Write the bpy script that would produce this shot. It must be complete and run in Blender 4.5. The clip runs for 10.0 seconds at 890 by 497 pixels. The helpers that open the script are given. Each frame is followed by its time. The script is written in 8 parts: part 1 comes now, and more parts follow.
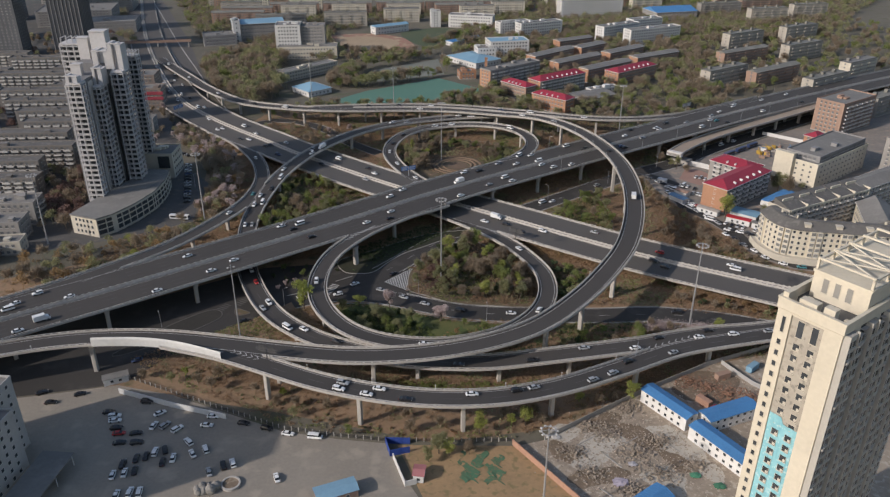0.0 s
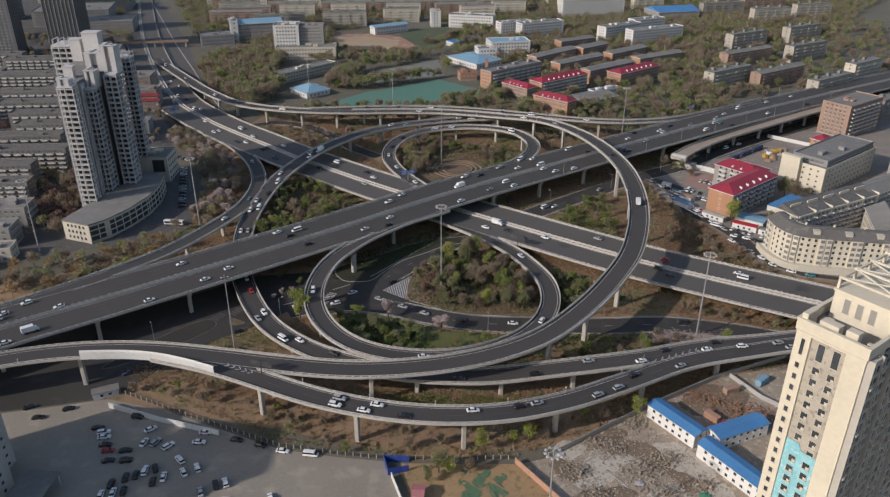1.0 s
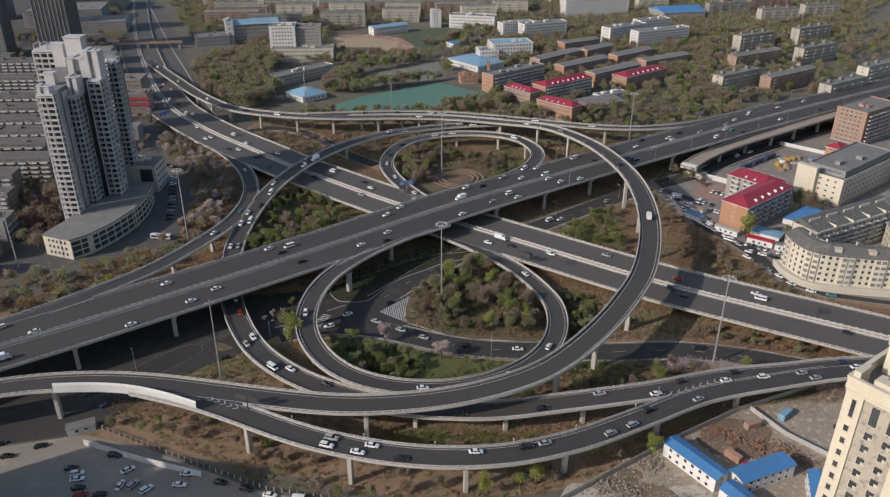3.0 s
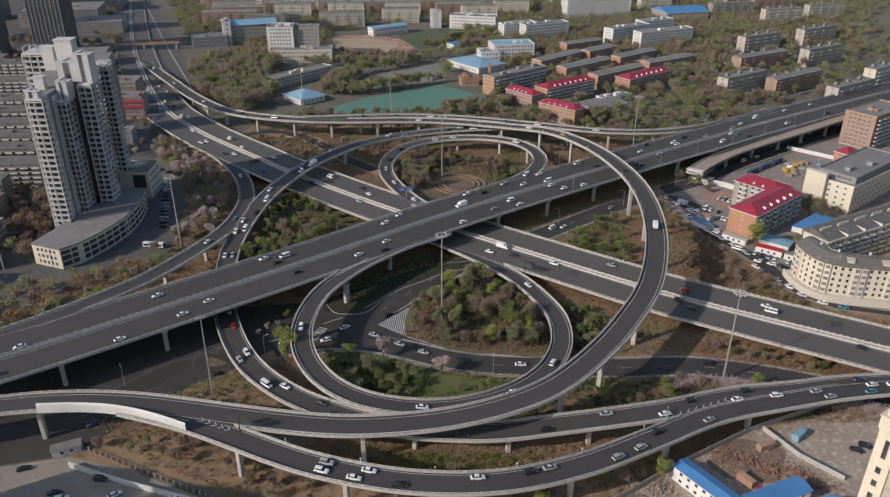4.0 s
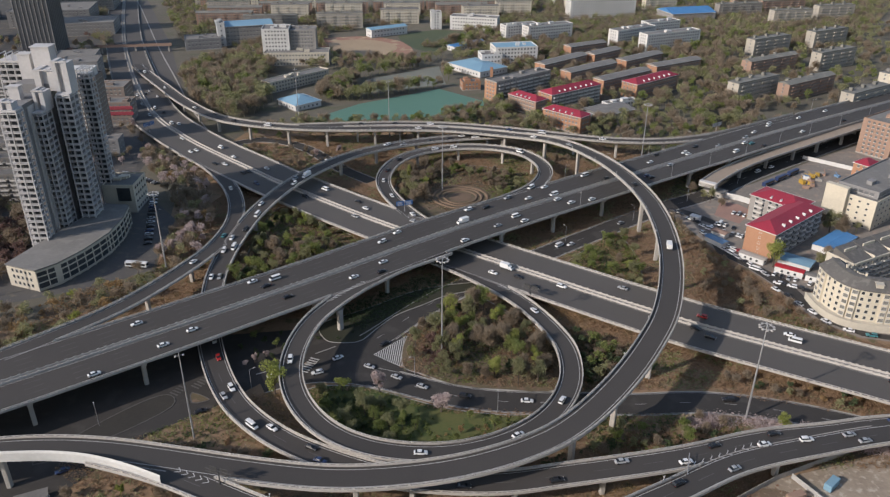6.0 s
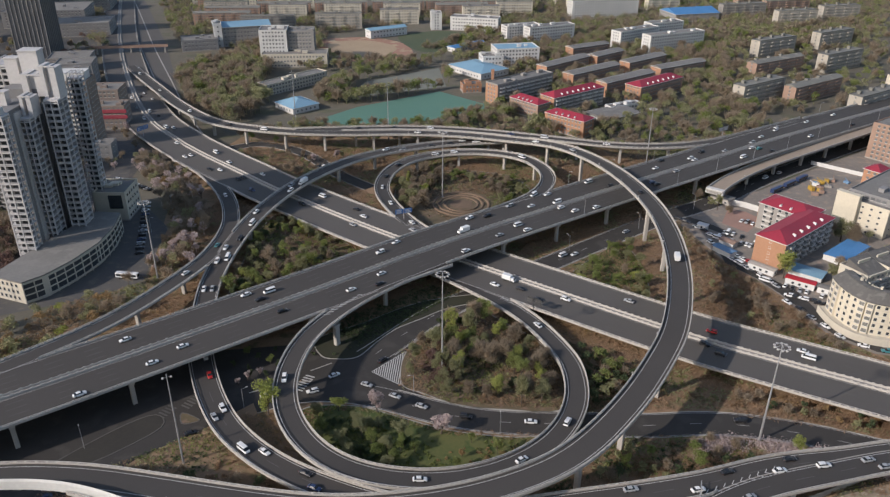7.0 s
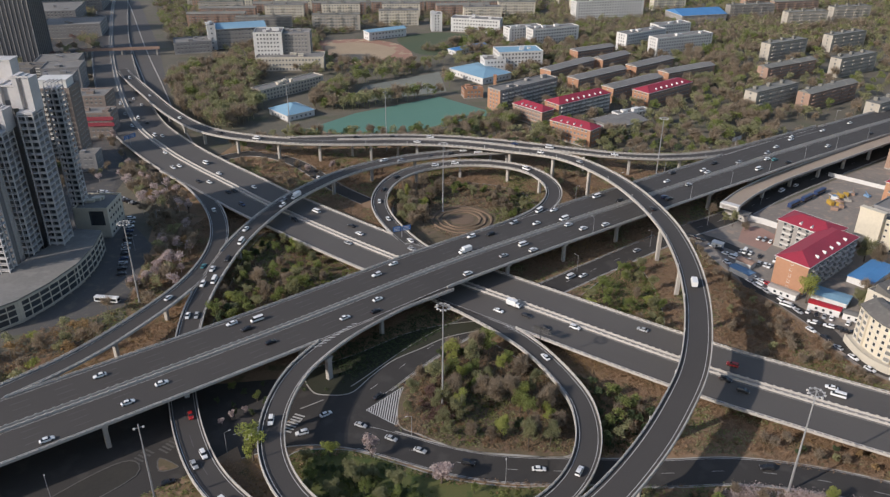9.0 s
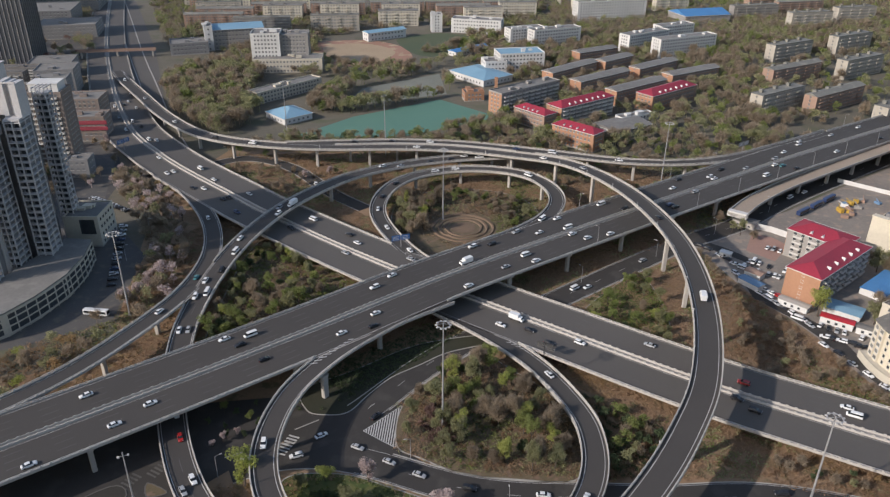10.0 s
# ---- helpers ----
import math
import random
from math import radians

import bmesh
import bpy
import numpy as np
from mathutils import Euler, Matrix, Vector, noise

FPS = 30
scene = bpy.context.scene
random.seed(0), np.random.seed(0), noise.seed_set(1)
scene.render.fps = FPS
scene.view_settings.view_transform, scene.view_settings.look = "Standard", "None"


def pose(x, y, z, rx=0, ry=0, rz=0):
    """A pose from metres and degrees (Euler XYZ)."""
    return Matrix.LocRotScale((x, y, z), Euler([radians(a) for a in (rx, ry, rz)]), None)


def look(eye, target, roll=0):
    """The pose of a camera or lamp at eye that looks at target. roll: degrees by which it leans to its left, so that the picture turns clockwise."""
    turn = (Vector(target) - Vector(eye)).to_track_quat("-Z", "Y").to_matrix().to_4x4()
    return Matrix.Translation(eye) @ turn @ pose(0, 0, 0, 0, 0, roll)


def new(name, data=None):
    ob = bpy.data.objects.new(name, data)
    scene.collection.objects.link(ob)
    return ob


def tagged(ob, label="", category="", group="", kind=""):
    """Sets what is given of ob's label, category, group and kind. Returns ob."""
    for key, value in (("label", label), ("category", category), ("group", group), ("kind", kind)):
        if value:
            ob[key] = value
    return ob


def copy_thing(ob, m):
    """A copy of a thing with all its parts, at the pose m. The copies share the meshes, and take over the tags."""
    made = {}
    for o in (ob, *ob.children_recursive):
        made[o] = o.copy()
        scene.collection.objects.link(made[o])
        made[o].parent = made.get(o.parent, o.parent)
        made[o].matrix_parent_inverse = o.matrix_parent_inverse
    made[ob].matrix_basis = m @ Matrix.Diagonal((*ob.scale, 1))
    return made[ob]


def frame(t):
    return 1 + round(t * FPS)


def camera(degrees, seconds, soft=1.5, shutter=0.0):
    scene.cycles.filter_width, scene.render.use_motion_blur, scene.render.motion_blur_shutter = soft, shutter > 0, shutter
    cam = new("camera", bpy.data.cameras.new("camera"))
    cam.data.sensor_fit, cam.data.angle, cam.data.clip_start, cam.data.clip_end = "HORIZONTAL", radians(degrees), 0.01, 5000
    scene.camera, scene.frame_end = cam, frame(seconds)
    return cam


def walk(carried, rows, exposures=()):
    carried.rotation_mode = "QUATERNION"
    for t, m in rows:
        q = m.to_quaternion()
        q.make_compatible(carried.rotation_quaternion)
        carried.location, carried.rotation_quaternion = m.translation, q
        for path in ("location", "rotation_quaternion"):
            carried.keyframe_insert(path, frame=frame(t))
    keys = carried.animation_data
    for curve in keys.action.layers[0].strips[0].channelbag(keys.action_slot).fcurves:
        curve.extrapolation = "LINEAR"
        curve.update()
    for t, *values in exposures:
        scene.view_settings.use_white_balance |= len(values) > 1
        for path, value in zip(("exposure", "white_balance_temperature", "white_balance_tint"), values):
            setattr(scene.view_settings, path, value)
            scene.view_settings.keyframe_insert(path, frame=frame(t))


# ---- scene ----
cam = camera(60.4, 10.0, soft=1.3)

# seconds, eye, target, roll: a drone flying level and straight ahead
PATH = [
    (0, (-0.00, -331.87, 180.54), (1.53, -242.34, 136.01), 0.14),
    (0.5, (0.02, -326.97, 180.41), (1.56, -237.48, 135.82), 0.15),
    (1, (0.05, -321.86, 180.29), (1.59, -232.40, 135.62), 0.17),
    (1.5, (0.07, -316.54, 180.17), (1.61, -227.12, 135.44), 0.18),
    (2, (0.10, -311.04, 180.05), (1.64, -221.65, 135.25), 0.20),
    (2.5, (0.13, -305.36, 179.94), (1.67, -216.01, 135.08), 0.21),
    (3, (0.15, -299.54, 179.84), (1.69, -210.22, 134.90), 0.23),
    (3.5, (0.18, -293.59, 179.74), (1.72, -204.31, 134.73), 0.24),
    (4, (0.21, -287.53, 179.64), (1.74, -198.28, 134.57), 0.26),
    (4.5, (0.23, -281.37, 179.55), (1.77, -192.15, 134.41), 0.27),
    (5, (0.26, -275.14, 179.46), (1.80, -185.96, 134.25), 0.29),
    (5.5, (0.28, -268.85, 179.38), (1.82, -179.70, 134.10), 0.30),
    (6, (0.31, -262.52, 179.30), (1.85, -173.41, 133.95), 0.32),
    (6.5, (0.34, -256.17, 179.23), (1.88, -167.09, 133.80), 0.33),
    (7, (0.36, -249.81, 179.16), (1.90, -160.77, 133.66), 0.35),
    (7.5, (0.39, -243.47, 179.10), (1.93, -154.47, 133.53), 0.36),
    (8, (0.42, -237.17, 179.04), (1.96, -148.21, 133.40), 0.38),
    (8.5, (0.44, -230.92, 178.99), (1.98, -141.99, 133.27), 0.39),
    (9, (0.47, -224.74, 178.94), (2.01, -135.85, 133.15), 0.41),
    (9.5, (0.49, -218.65, 178.89), (2.04, -129.79, 133.03), 0.42),
    (10, (0.52, -212.66, 178.85), (2.06, -123.85, 132.92), 0.44),
]

walk(cam, [(t, look(eye, target, roll)) for t, eye, target, roll in PATH],
     exposures=[(0, -0.10, 6420, 13.5), (2.5, -0.06, 6420, 13.5), (5, 0.06, 6420, 13.5), (7.5, 0.14, 6420, 13.5), (10, 0.18, 6420, 13.5)])

# ---- light: low sun in a hazy sky ----
SUN_FROM = (-0.88, -0.47)          # the side the sun stands on
SUN_ELEV = 27.0
world = bpy.data.worlds.new("sky")
scene.world = world
world.use_nodes = True
wn = world.node_tree
sky = wn.nodes.new("ShaderNodeTexSky")
sky.sky_type = "NISHITA"
sky.sun_disc = False
sky.sun_elevation = radians(SUN_ELEV)
sky.sun_rotation = math.atan2(SUN_FROM[0], SUN_FROM[1])
sky.air_density, sky.dust_density, sky.ozone_density = 1.2, 1.5, 1.5
wn.links.new(sky.outputs[0], wn.nodes["Background"].inputs[0])
wn.nodes["Background"].inputs[1].default_value = 0.13
sun = new("sun", bpy.data.lights.new("sun", "SUN"))
sun.data.energy, sun.data.angle, sun.data.color = 3.6, radians(0.8), (1.0, 0.925, 0.83)
sx, sy = SUN_FROM
sun.matrix_world = look((sx * 300, sy * 300, math.tan(radians(SUN_ELEV)) * 300 * math.hypot(sx, sy)), (0, 0, 0))

# ---- materials ----
def surface(name, a, b, rough=0.85, fine=1.2, coarse=0.06, bump=0.15, metal=0.0, spot=None, island=0.0):
    """A procedural surface: two colours mixed by coarse stains and fine grain, in metres."""
    m = bpy.data.materials.new(name)
    m.use_nodes = True
    nt = m.node_tree
    n, l = nt.nodes, nt.links
    out = n["Principled BSDF"]
    geo = n.new("ShaderNodeNewGeometry")
    big = n.new("ShaderNodeTexNoise")
    big.inputs["Scale"].default_value, big.inputs["Detail"].default_value = coarse, 5
    small = n.new("ShaderNodeTexNoise")
    small.inputs["Scale"].default_value, small.inputs["Detail"].default_value = fine, 4
    for tex in (big, small):
        l.new(geo.outputs["Position"], tex.inputs["Vector"])
    mix1 = n.new("ShaderNodeMath")
    mix1.operation = "MULTIPLY_ADD"
    mix1.inputs[1].default_value, mix1.inputs[2].default_value = 1.5, -0.45
    l.new(big.outputs["Fac"], mix1.inputs[0])
    mix2 = n.new("ShaderNodeMath")
    mix2.operation = "MULTIPLY_ADD"
    mix2.inputs[1].default_value = 1.1
    l.new(small.outputs["Fac"], mix2.inputs[0])
    l.new(mix1.outputs[0], mix2.inputs[2])
    fac = n.new("ShaderNodeMath")
    fac.operation, fac.use_clamp = "SUBTRACT", True
    fac.inputs[1].default_value = 0.35
    l.new(mix2.outputs[0], fac.inputs[0])
    col = n.new("ShaderNodeMix")
    col.data_type = "RGBA"
    col.inputs["A"].default_value, col.inputs["B"].default_value = (*a, 1), (*b, 1)
    l.new(fac.outputs[0], col.inputs["Factor"])
    last = col.outputs["Result"]
    if spot:
        third = n.new("ShaderNodeTexNoise")
        third.inputs["Scale"].default_value, third.inputs["Detail"].default_value = coarse * 4.3, 6
        l.new(geo.outputs["Position"], third.inputs["Vector"])
        ramp = n.new("ShaderNodeMapRange")
        ramp.inputs["From Min"].default_value, ramp.inputs["From Max"].default_value = 0.54, 0.66
        l.new(third.outputs["Fac"], ramp.inputs["Value"])
        over = n.new("ShaderNodeMix")
        over.data_type = "RGBA"
        over.inputs["B"].default_value = (*spot, 1)
        l.new(last, over.inputs["A"])
        l.new(ramp.outputs[0], over.inputs["Factor"])
        last = over.outputs["Result"]
    if island:
        info = n.new("ShaderNodeObjectInfo")
        add = n.new("ShaderNodeMath")
        add.operation = "ADD"
        l.new(info.outputs["Random"], add.inputs[0])
        l.new(geo.outputs["Random Per Island"], add.inputs[1])
        span = n.new("ShaderNodeMapRange")
        span.inputs["From Max"].default_value = 2.0
        span.inputs["To Min"].default_value, span.inputs["To Max"].default_value = 1 - island, 1 + island
        l.new(add.outputs[0], span.inputs["Value"])
        hsv = n.new("ShaderNodeHueSaturation")
        l.new(last, hsv.inputs["Color"])
        l.new(span.outputs[0], hsv.inputs["Value"])
        last = hsv.outputs["Color"]
    l.new(last, out.inputs["Base Color"])
    out.inputs["Roughness"].default_value, out.inputs["Metallic"].default_value = rough, metal
    if bump:
        bn = n.new("ShaderNodeBump")
        bn.inputs["Strength"].default_value, bn.inputs["Distance"].default_value = bump, 0.1
        l.new(small.outputs["Fac"], bn.inputs["Height"])
        l.new(bn.outputs[0], out.inputs["Normal"])
    return m


EARTH = surface("dry_earth", (0.295, 0.192, 0.118), (0.185, 0.126, 0.074), 0.95, 0.8, 0.04, 0.4, spot=(0.13, 0.11, 0.055))
CITY = surface("city_ground", (0.15, 0.132, 0.1), (0.10, 0.09, 0.065), 0.95, 0.3, 0.012, 0.3, spot=(0.10, 0.10, 0.06))
GRASS = surface("thin_grass", (0.07, 0.09, 0.024), (0.12, 0.11, 0.036), 0.95, 0.9, 0.05, 0.4, spot=(0.05, 0.075, 0.018))
ASPHALT = surface("asphalt", (0.045, 0.0395, 0.0355), (0.061, 0.054, 0.0485), 0.8, 3.0, 0.03, 0.05)
ASPHALT_PALE = surface("paler_asphalt", (0.083, 0.074, 0.066), (0.104, 0.093, 0.083), 0.8, 2.0, 0.03, 0.05)
ASPHALT_OLD = surface("worn_asphalt", (0.033, 0.0295, 0.0265), (0.047, 0.042, 0.0375), 0.85, 2.0, 0.03, 0.08, spot=(0.056, 0.05, 0.045))
PAVING = surface("parking_concrete", (0.285, 0.25, 0.205), (0.215, 0.19, 0.157), 0.9, 0.9, 0.03, 0.1, spot=(0.32, 0.275, 0.22))
CONCRETE = surface("concrete", (0.36, 0.335, 0.30), (0.27, 0.25, 0.225), 0.85, 1.3, 0.08, 0.1)
CONCRETE_PALE = surface("pale_concrete", (0.44, 0.41, 0.37), (0.34, 0.315, 0.285), 0.85, 1.3, 0.09, 0.1)
RAILING = surface("painted_railing", (0.52, 0.49, 0.45), (0.40, 0.38, 0.35), 0.6, 2.0, 0.1, 0.0)
LINE = surface("road_paint", (0.55, 0.54, 0.52), (0.36, 0.355, 0.34), 0.7, 1.5, 0.1, 0.0)
LINE_WORN = surface("worn_road_paint", (0.12, 0.115, 0.107), (0.06, 0.057, 0.054), 0.75, 1.0, 0.1, 0.0)
STEEL = surface("galvanised_steel", (0.42, 0.42, 0.42), (0.32, 0.32, 0.33), 0.5, 3.0, 0.2, 0.0, 0.4)
KERB = surface("kerb_stone", (0.40, 0.38, 0.35), (0.30, 0.285, 0.26), 0.9, 1.5, 0.1, 0.05)
GLASS = surface("window_glass", (0.035, 0.04, 0.045), (0.06, 0.065, 0.07), 0.12, 0.5, 0.2, 0.0, island=0.5)
# Far panes lighter than GLASS: the lift of distance haze is in their colour.
FARGLASS = surface("haze_paled_far_glass", (0.10, 0.105, 0.11), (0.15, 0.155, 0.16), 0.3, 0.5, 0.2, 0.0, island=0.4)
DARKSTEEL = surface("dark_metal", (0.03, 0.03, 0.032), (0.05, 0.05, 0.05), 0.5, 3.0, 0.2, 0.0)


# ---- mesh helpers ----
def mesh_from(name, verts, faces, material):
    me = bpy.data.meshes.new(name)
    me.from_pydata([tuple(v) for v in verts], [], [tuple(f) for f in faces])
    me.materials.append(material)
    me.update()
    return me


def part(name, bm, material, parent=None, label="", smooth=False):
    """One bmesh as one mesh object under a thing or a part."""
    me = bpy.data.meshes.new(name)
    bmesh.ops.recalc_face_normals(bm, faces=bm.faces)
    bm.to_mesh(me)
    bm.free()
    me.materials.append(material)
    if smooth:
        for p in me.polygons:
            p.use_smooth = True
    ob = new(name, me)
    ob.parent = parent
    if label:
        tagged(ob, label)
    return ob


def raw(name, verts, faces, material, parent=None, label="", kind=""):
    ob = new(name, mesh_from(name, verts, faces, material))
    ob.parent = parent
    if label or kind:
        tagged(ob, label, kind=kind)
    return ob


def box(bm, x0, x1, y0, y1, z0, z1, bevel=0.0, m=None):
    vs = [bm.verts.new((x, y, z)) for z in (z0, z1) for y in (y0, y1) for x in (x0, x1)]
    fs = [bm.faces.new([vs[i] for i in f]) for f in ((0, 2, 3, 1), (4, 5, 7, 6), (0, 1, 5, 4), (2, 6, 7, 3), (0, 4, 6, 2), (1, 3, 7, 5))]
    if bevel:
        es = {e for f in fs for e in f.edges}
        got = bmesh.ops.bevel(bm, geom=list(es), offset=bevel, segments=1, affect="EDGES")
        vs = list({v for f in got["faces"] for v in f.verts} | {v for v in vs if v.is_valid})
    if m is not None:
        bmesh.ops.transform(bm, matrix=m, verts=[v for v in vs if v.is_valid])
    return vs


def tube(bm, p, q, r0, r1, n=8):
    p, q = Vector(p), Vector(q)
    d = (q - p).normalized()
    a = d.cross(Vector((0, 0, 1)) if abs(d.z) < 0.9 else Vector((1, 0, 0))).normalized()
    b = d.cross(a)
    rings = []
    for c, r in ((p, r0), (q, r1)):
        rings.append([bm.verts.new(c + (a * math.cos(2 * math.pi * i / n) + b * math.sin(2 * math.pi * i / n)) * r) for i in range(n)])
    for i in range(n):
        j = (i + 1) % n
        bm.faces.new((rings[0][i], rings[0][j], rings[1][j], rings[1][i]))
    bm.faces.new(rings[0][::-1])
    bm.faces.new(rings[1])


def empty(name, m, label, category, group="", kind=""):
    ob = new(name)
    ob.empty_display_size = 0.5
    ob.matrix_basis = m
    return tagged(ob, label, category, group, kind)


class Boxes:
    """Many boxes gathered into one mesh, quickly."""
    def __init__(self):
        self.v, self.f = [], []

    def add(self, x0, x1, y0, y1, z0, z1, m=None):
        o = len(self.v)
        vs = [(x, y, z) for z in (z0, z1) for y in (y0, y1) for x in (x0, x1)]
        if m is not None:
            vs = [tuple(m @ Vector(v)) for v in vs]
        self.v += vs
        self.f += [tuple(o + i for i in f) for f in ((0, 2, 3, 1), (4, 5, 7, 6), (0, 1, 5, 4), (2, 6, 7, 3), (0, 4, 6, 2), (1, 3, 7, 5))]

    def ob(self, name, material, parent=None, label="", kind=""):
        return raw(name, self.v, self.f, material, parent, label, kind) if self.v else None

# ---- roads ----
def spline(ctrl, step=3.0):
    """A smooth line through the control points, as points about a step apart."""
    p = np.array(ctrl, float)
    p = np.vstack([2 * p[0] - p[1], p, 2 * p[-1] - p[-2]])
    out = []
    for i in range(1, len(p) - 2):
        a, b, c, d = p[i - 1:i + 3]
        n = max(2, int(np.linalg.norm(c - b) / step))
        u = np.linspace(0, 1, n, endpoint=False)[:, None]
        out.append(0.5 * (2 * b + (c - a) * u + (2 * a - 5 * b + 4 * c - d) * u ** 2 + (3 * b - 3 * c + d - a) * u ** 3))
    out.append(p[-2][None])
    q = np.vstack(out)
    for _ in range(6):
        q[1:-1] = 0.25 * q[:-2] + 0.5 * q[1:-1] + 0.25 * q[2:]
    return q


def sides(q):
    """The level unit vector to the right of the line at each point."""
    d = np.gradient(q[:, :2], axis=0)
    d /= np.linalg.norm(d, axis=1)[:, None]
    return np.stack([d[:, 1], -d[:, 0], 0 * d[:, 0]], 1)


def sweep(q, right, profile, closed=True):
    """Vertices and faces of a profile of (side, up) drawn along a line."""
    k = len(profile)
    pr = np.array(profile, float)
    v = (q[:, None] + right[:, None] * pr[None, :, :1] + np.array([0, 0, 1.0]) * pr[None, :, 1:]).reshape(-1, 3)
    f = []
    for i in range(len(q) - 1):
        for j in range(k if closed else k - 1):
            a, b = i * k + j, i * k + (j + 1) % k
            f.append((a, b, b + k, a + k))
    if closed:
        f.append(tuple(range(k))[::-1])
        f.append(tuple((len(q) - 1) * k + j for j in range(k)))
    return v, f


ROADS = {
    # name: (width, control points of the middle of the deck)
    "highway_upper": (35.5, [(-330, -172, 12), (-260, -118, 12), (-180, -58, 12), (-135, -26, 12), (-57, 33, 12), (5, 83, 12), (67, 127, 12), (128, 169, 12), (180, 204, 12), (227, 236, 12), (330, 303, 11), (460, 385, 9), (640, 495, 5)]),
    "highway_lower": (37.0, [(-500, 1060, 0.8), (-402, 770, 0.8), (-315, 535, 1.2), (-230, 342, 2.5), (-176, 258, 4), (-113, 189, 5), (-86, 162, 5), (-22, 106, 5), (55, 48, 5), (102, 14, 5), (135, -6, 5), (154, -17, 5), (230, -60, 5), (330, -112, 4.5), (470, -180, 3)]),
    "ramp_great_ring": (10.4, [(-285, 478, 2.2), (-261, 435, 4), (-227, 380, 6), (-198, 333, 8), (-164, 288, 10), (-135, 265, 11.5), (-95, 251, 12.5), (-58, 247, 13), (-22, 248, 13), (14, 244, 13.3), (49, 230, 14.5), (80, 206, 18), (101, 165, 20.5), (111, 116, 22.3), (112, 76, 22), (106, 36, 21), (94, -2, 20), (82, -24, 18.7), (66, -47, 17.5), (46, -69, 16.7), (28, -80, 16), (6, -87.5, 15.6), (-17, -90.5, 15.3), (-35, -90.3, 15.2), (-57, -86.8, 15.2), (-80, -82, 15.2), (-104, -77.5, 15.2), (-126, -76.5, 15.2), (-147, -79, 15.2), (-170, -86, 15.1), (-215, -104, 14.5), (-290, -150, 13)]),
    "ramp_front": (9.6, [(-104, -79.5, 15.1), (-82, -87, 15.15), (-63, -96, 15.15), (-46, -104.5, 15.1), (-33, -109.5, 15), (-13, -114.5, 14.6), (7, -116, 14.2), (27, -113, 13), (49, -105, 11.8), (63, -97.5, 11), (76, -90.5, 10.4), (97, -79, 9.6), (125, -71, 9), (160, -63, 8), (220, -58, 6.5), (300, -68, 4)]),
    "ramp_under": (9.8, [(64, 237, 11.2), (38, 238.5, 10.4), (14, 236, 9.8), (-14, 227, 9.8), (-37, 214, 10), (-52, 200, 10.5), (-66, 181, 10.8), (-81, 155, 10.6), (-94, 118, 9.5), (-100, 83, 7.5), (-101, 53, 5.8), (-98.5, 34, 5), (-94, 10, 4.8), (-89, -6, 4.8), (-80, -27, 5), (-69, -45, 5.2), (-54, -60, 5.6), (-41, -69, 6.2), (-26, -77, 7), (-9, -83.5, 8), (19, -86.5, 8.8), (41, -83.5, 9.2), (66, -80, 10), (86, -75.5, 9.7), (108, -68.5, 9.2), (135, -64.2, 8.6), (160, -59.6, 7.95), (220, -56.5, 6.45), (300, -67, 3.95)]),
    "ramp_north": (8.6, [(-95, 254, 12.45), (-59, 256, 12.9), (-23, 258, 12.9), (14, 255, 12.9), (50, 245.5, 12.9), (84, 234.5, 12.7), (117, 225, 12.3), (152, 223.5, 12), (188, 233, 11.9), (228, 256, 11.9), (270, 283, 11.6)]),
    "ramp_back_loop": (9.0, [(6, 97, 4.9), (-10, 118, 4.95), (-24, 145, 5.5), (-30, 167, 6.3), (-27, 189, 7), (-18, 205, 7.8), (-4, 215, 8.4), (14, 219.5, 9.2), (37, 217, 10), (57, 205.5, 10.7), (67, 186, 11.2), (68, 166, 11.7), (60, 146, 11.95), (46, 130, 11.95), (22, 111, 11.95)]),
    "ramp_west": (9.2, [(-165, 222, 4.2), (-143, 198, 4.6), (-125, 170, 4.95), (-114, 146, 5.3), (-107, 119, 6), (-106, 93, 7), (-110, 68, 8), (-121, 37, 9.5), (-132, 13, 11), (-146, -6, 11.95), (-170, -30, 11.95), (-205, -60, 11.95)]),
    "ramp_front_loop": (8.9, [(6.7, 63.6, 11.95), (-6.1, 54.2, 11.95), (-14.8, 48.1, 11.95), (-21.7, 40.6, 11.95), (-28.9, 33.5, 11.95), (-35.8, 25.3, 11.9), (-42.3, 15.3, 11.75), (-48.1, 5.7, 11.4), (-51.6, -5.5, 10.95), (-53.5, -20, 10.3), (-52, -34, 9.8), (-46.5, -48, 9.3), (-37, -60.5, 8.8), (-25, -68, 8.3), (-10, -71.3, 7.6), (5, -71, 7.1), (17, -68, 6.9), (28.5, -62.5, 6.6), (39.5, -53.5, 6.4), (48, -41, 6.1), (53, -26, 5.9), (53.5, -8, 5.6), (51.0, 1, 5.4), (46.9, 12.5, 5.15), (40.4, 25.9, 4.95), (33.7, 35.3, 4.95), (26.4, 43.9, 4.95), (13.4, 57.3, 4.95), (-8, 76, 4.95)]),
}
LINES = {n: spline(c, 3.0) for n, (w, c) in ROADS.items()}


def on_deck(p, skip, slack=0.0, reach=2.0):
    """Whether a point lies on the deck of a road other than skip, at nearly its height."""
    for n, q in LINES.items():
        if n == skip:
            continue
        d2 = (q[:, 0] - p[0]) ** 2 + (q[:, 1] - p[1]) ** 2
        i = int(d2.argmin())
        if 0 < i < len(q) - 1 and d2[i] < (ROADS[n][0] / 2 - slack) ** 2 and abs(q[i, 2] - p[2]) < reach:
            return True
    return False


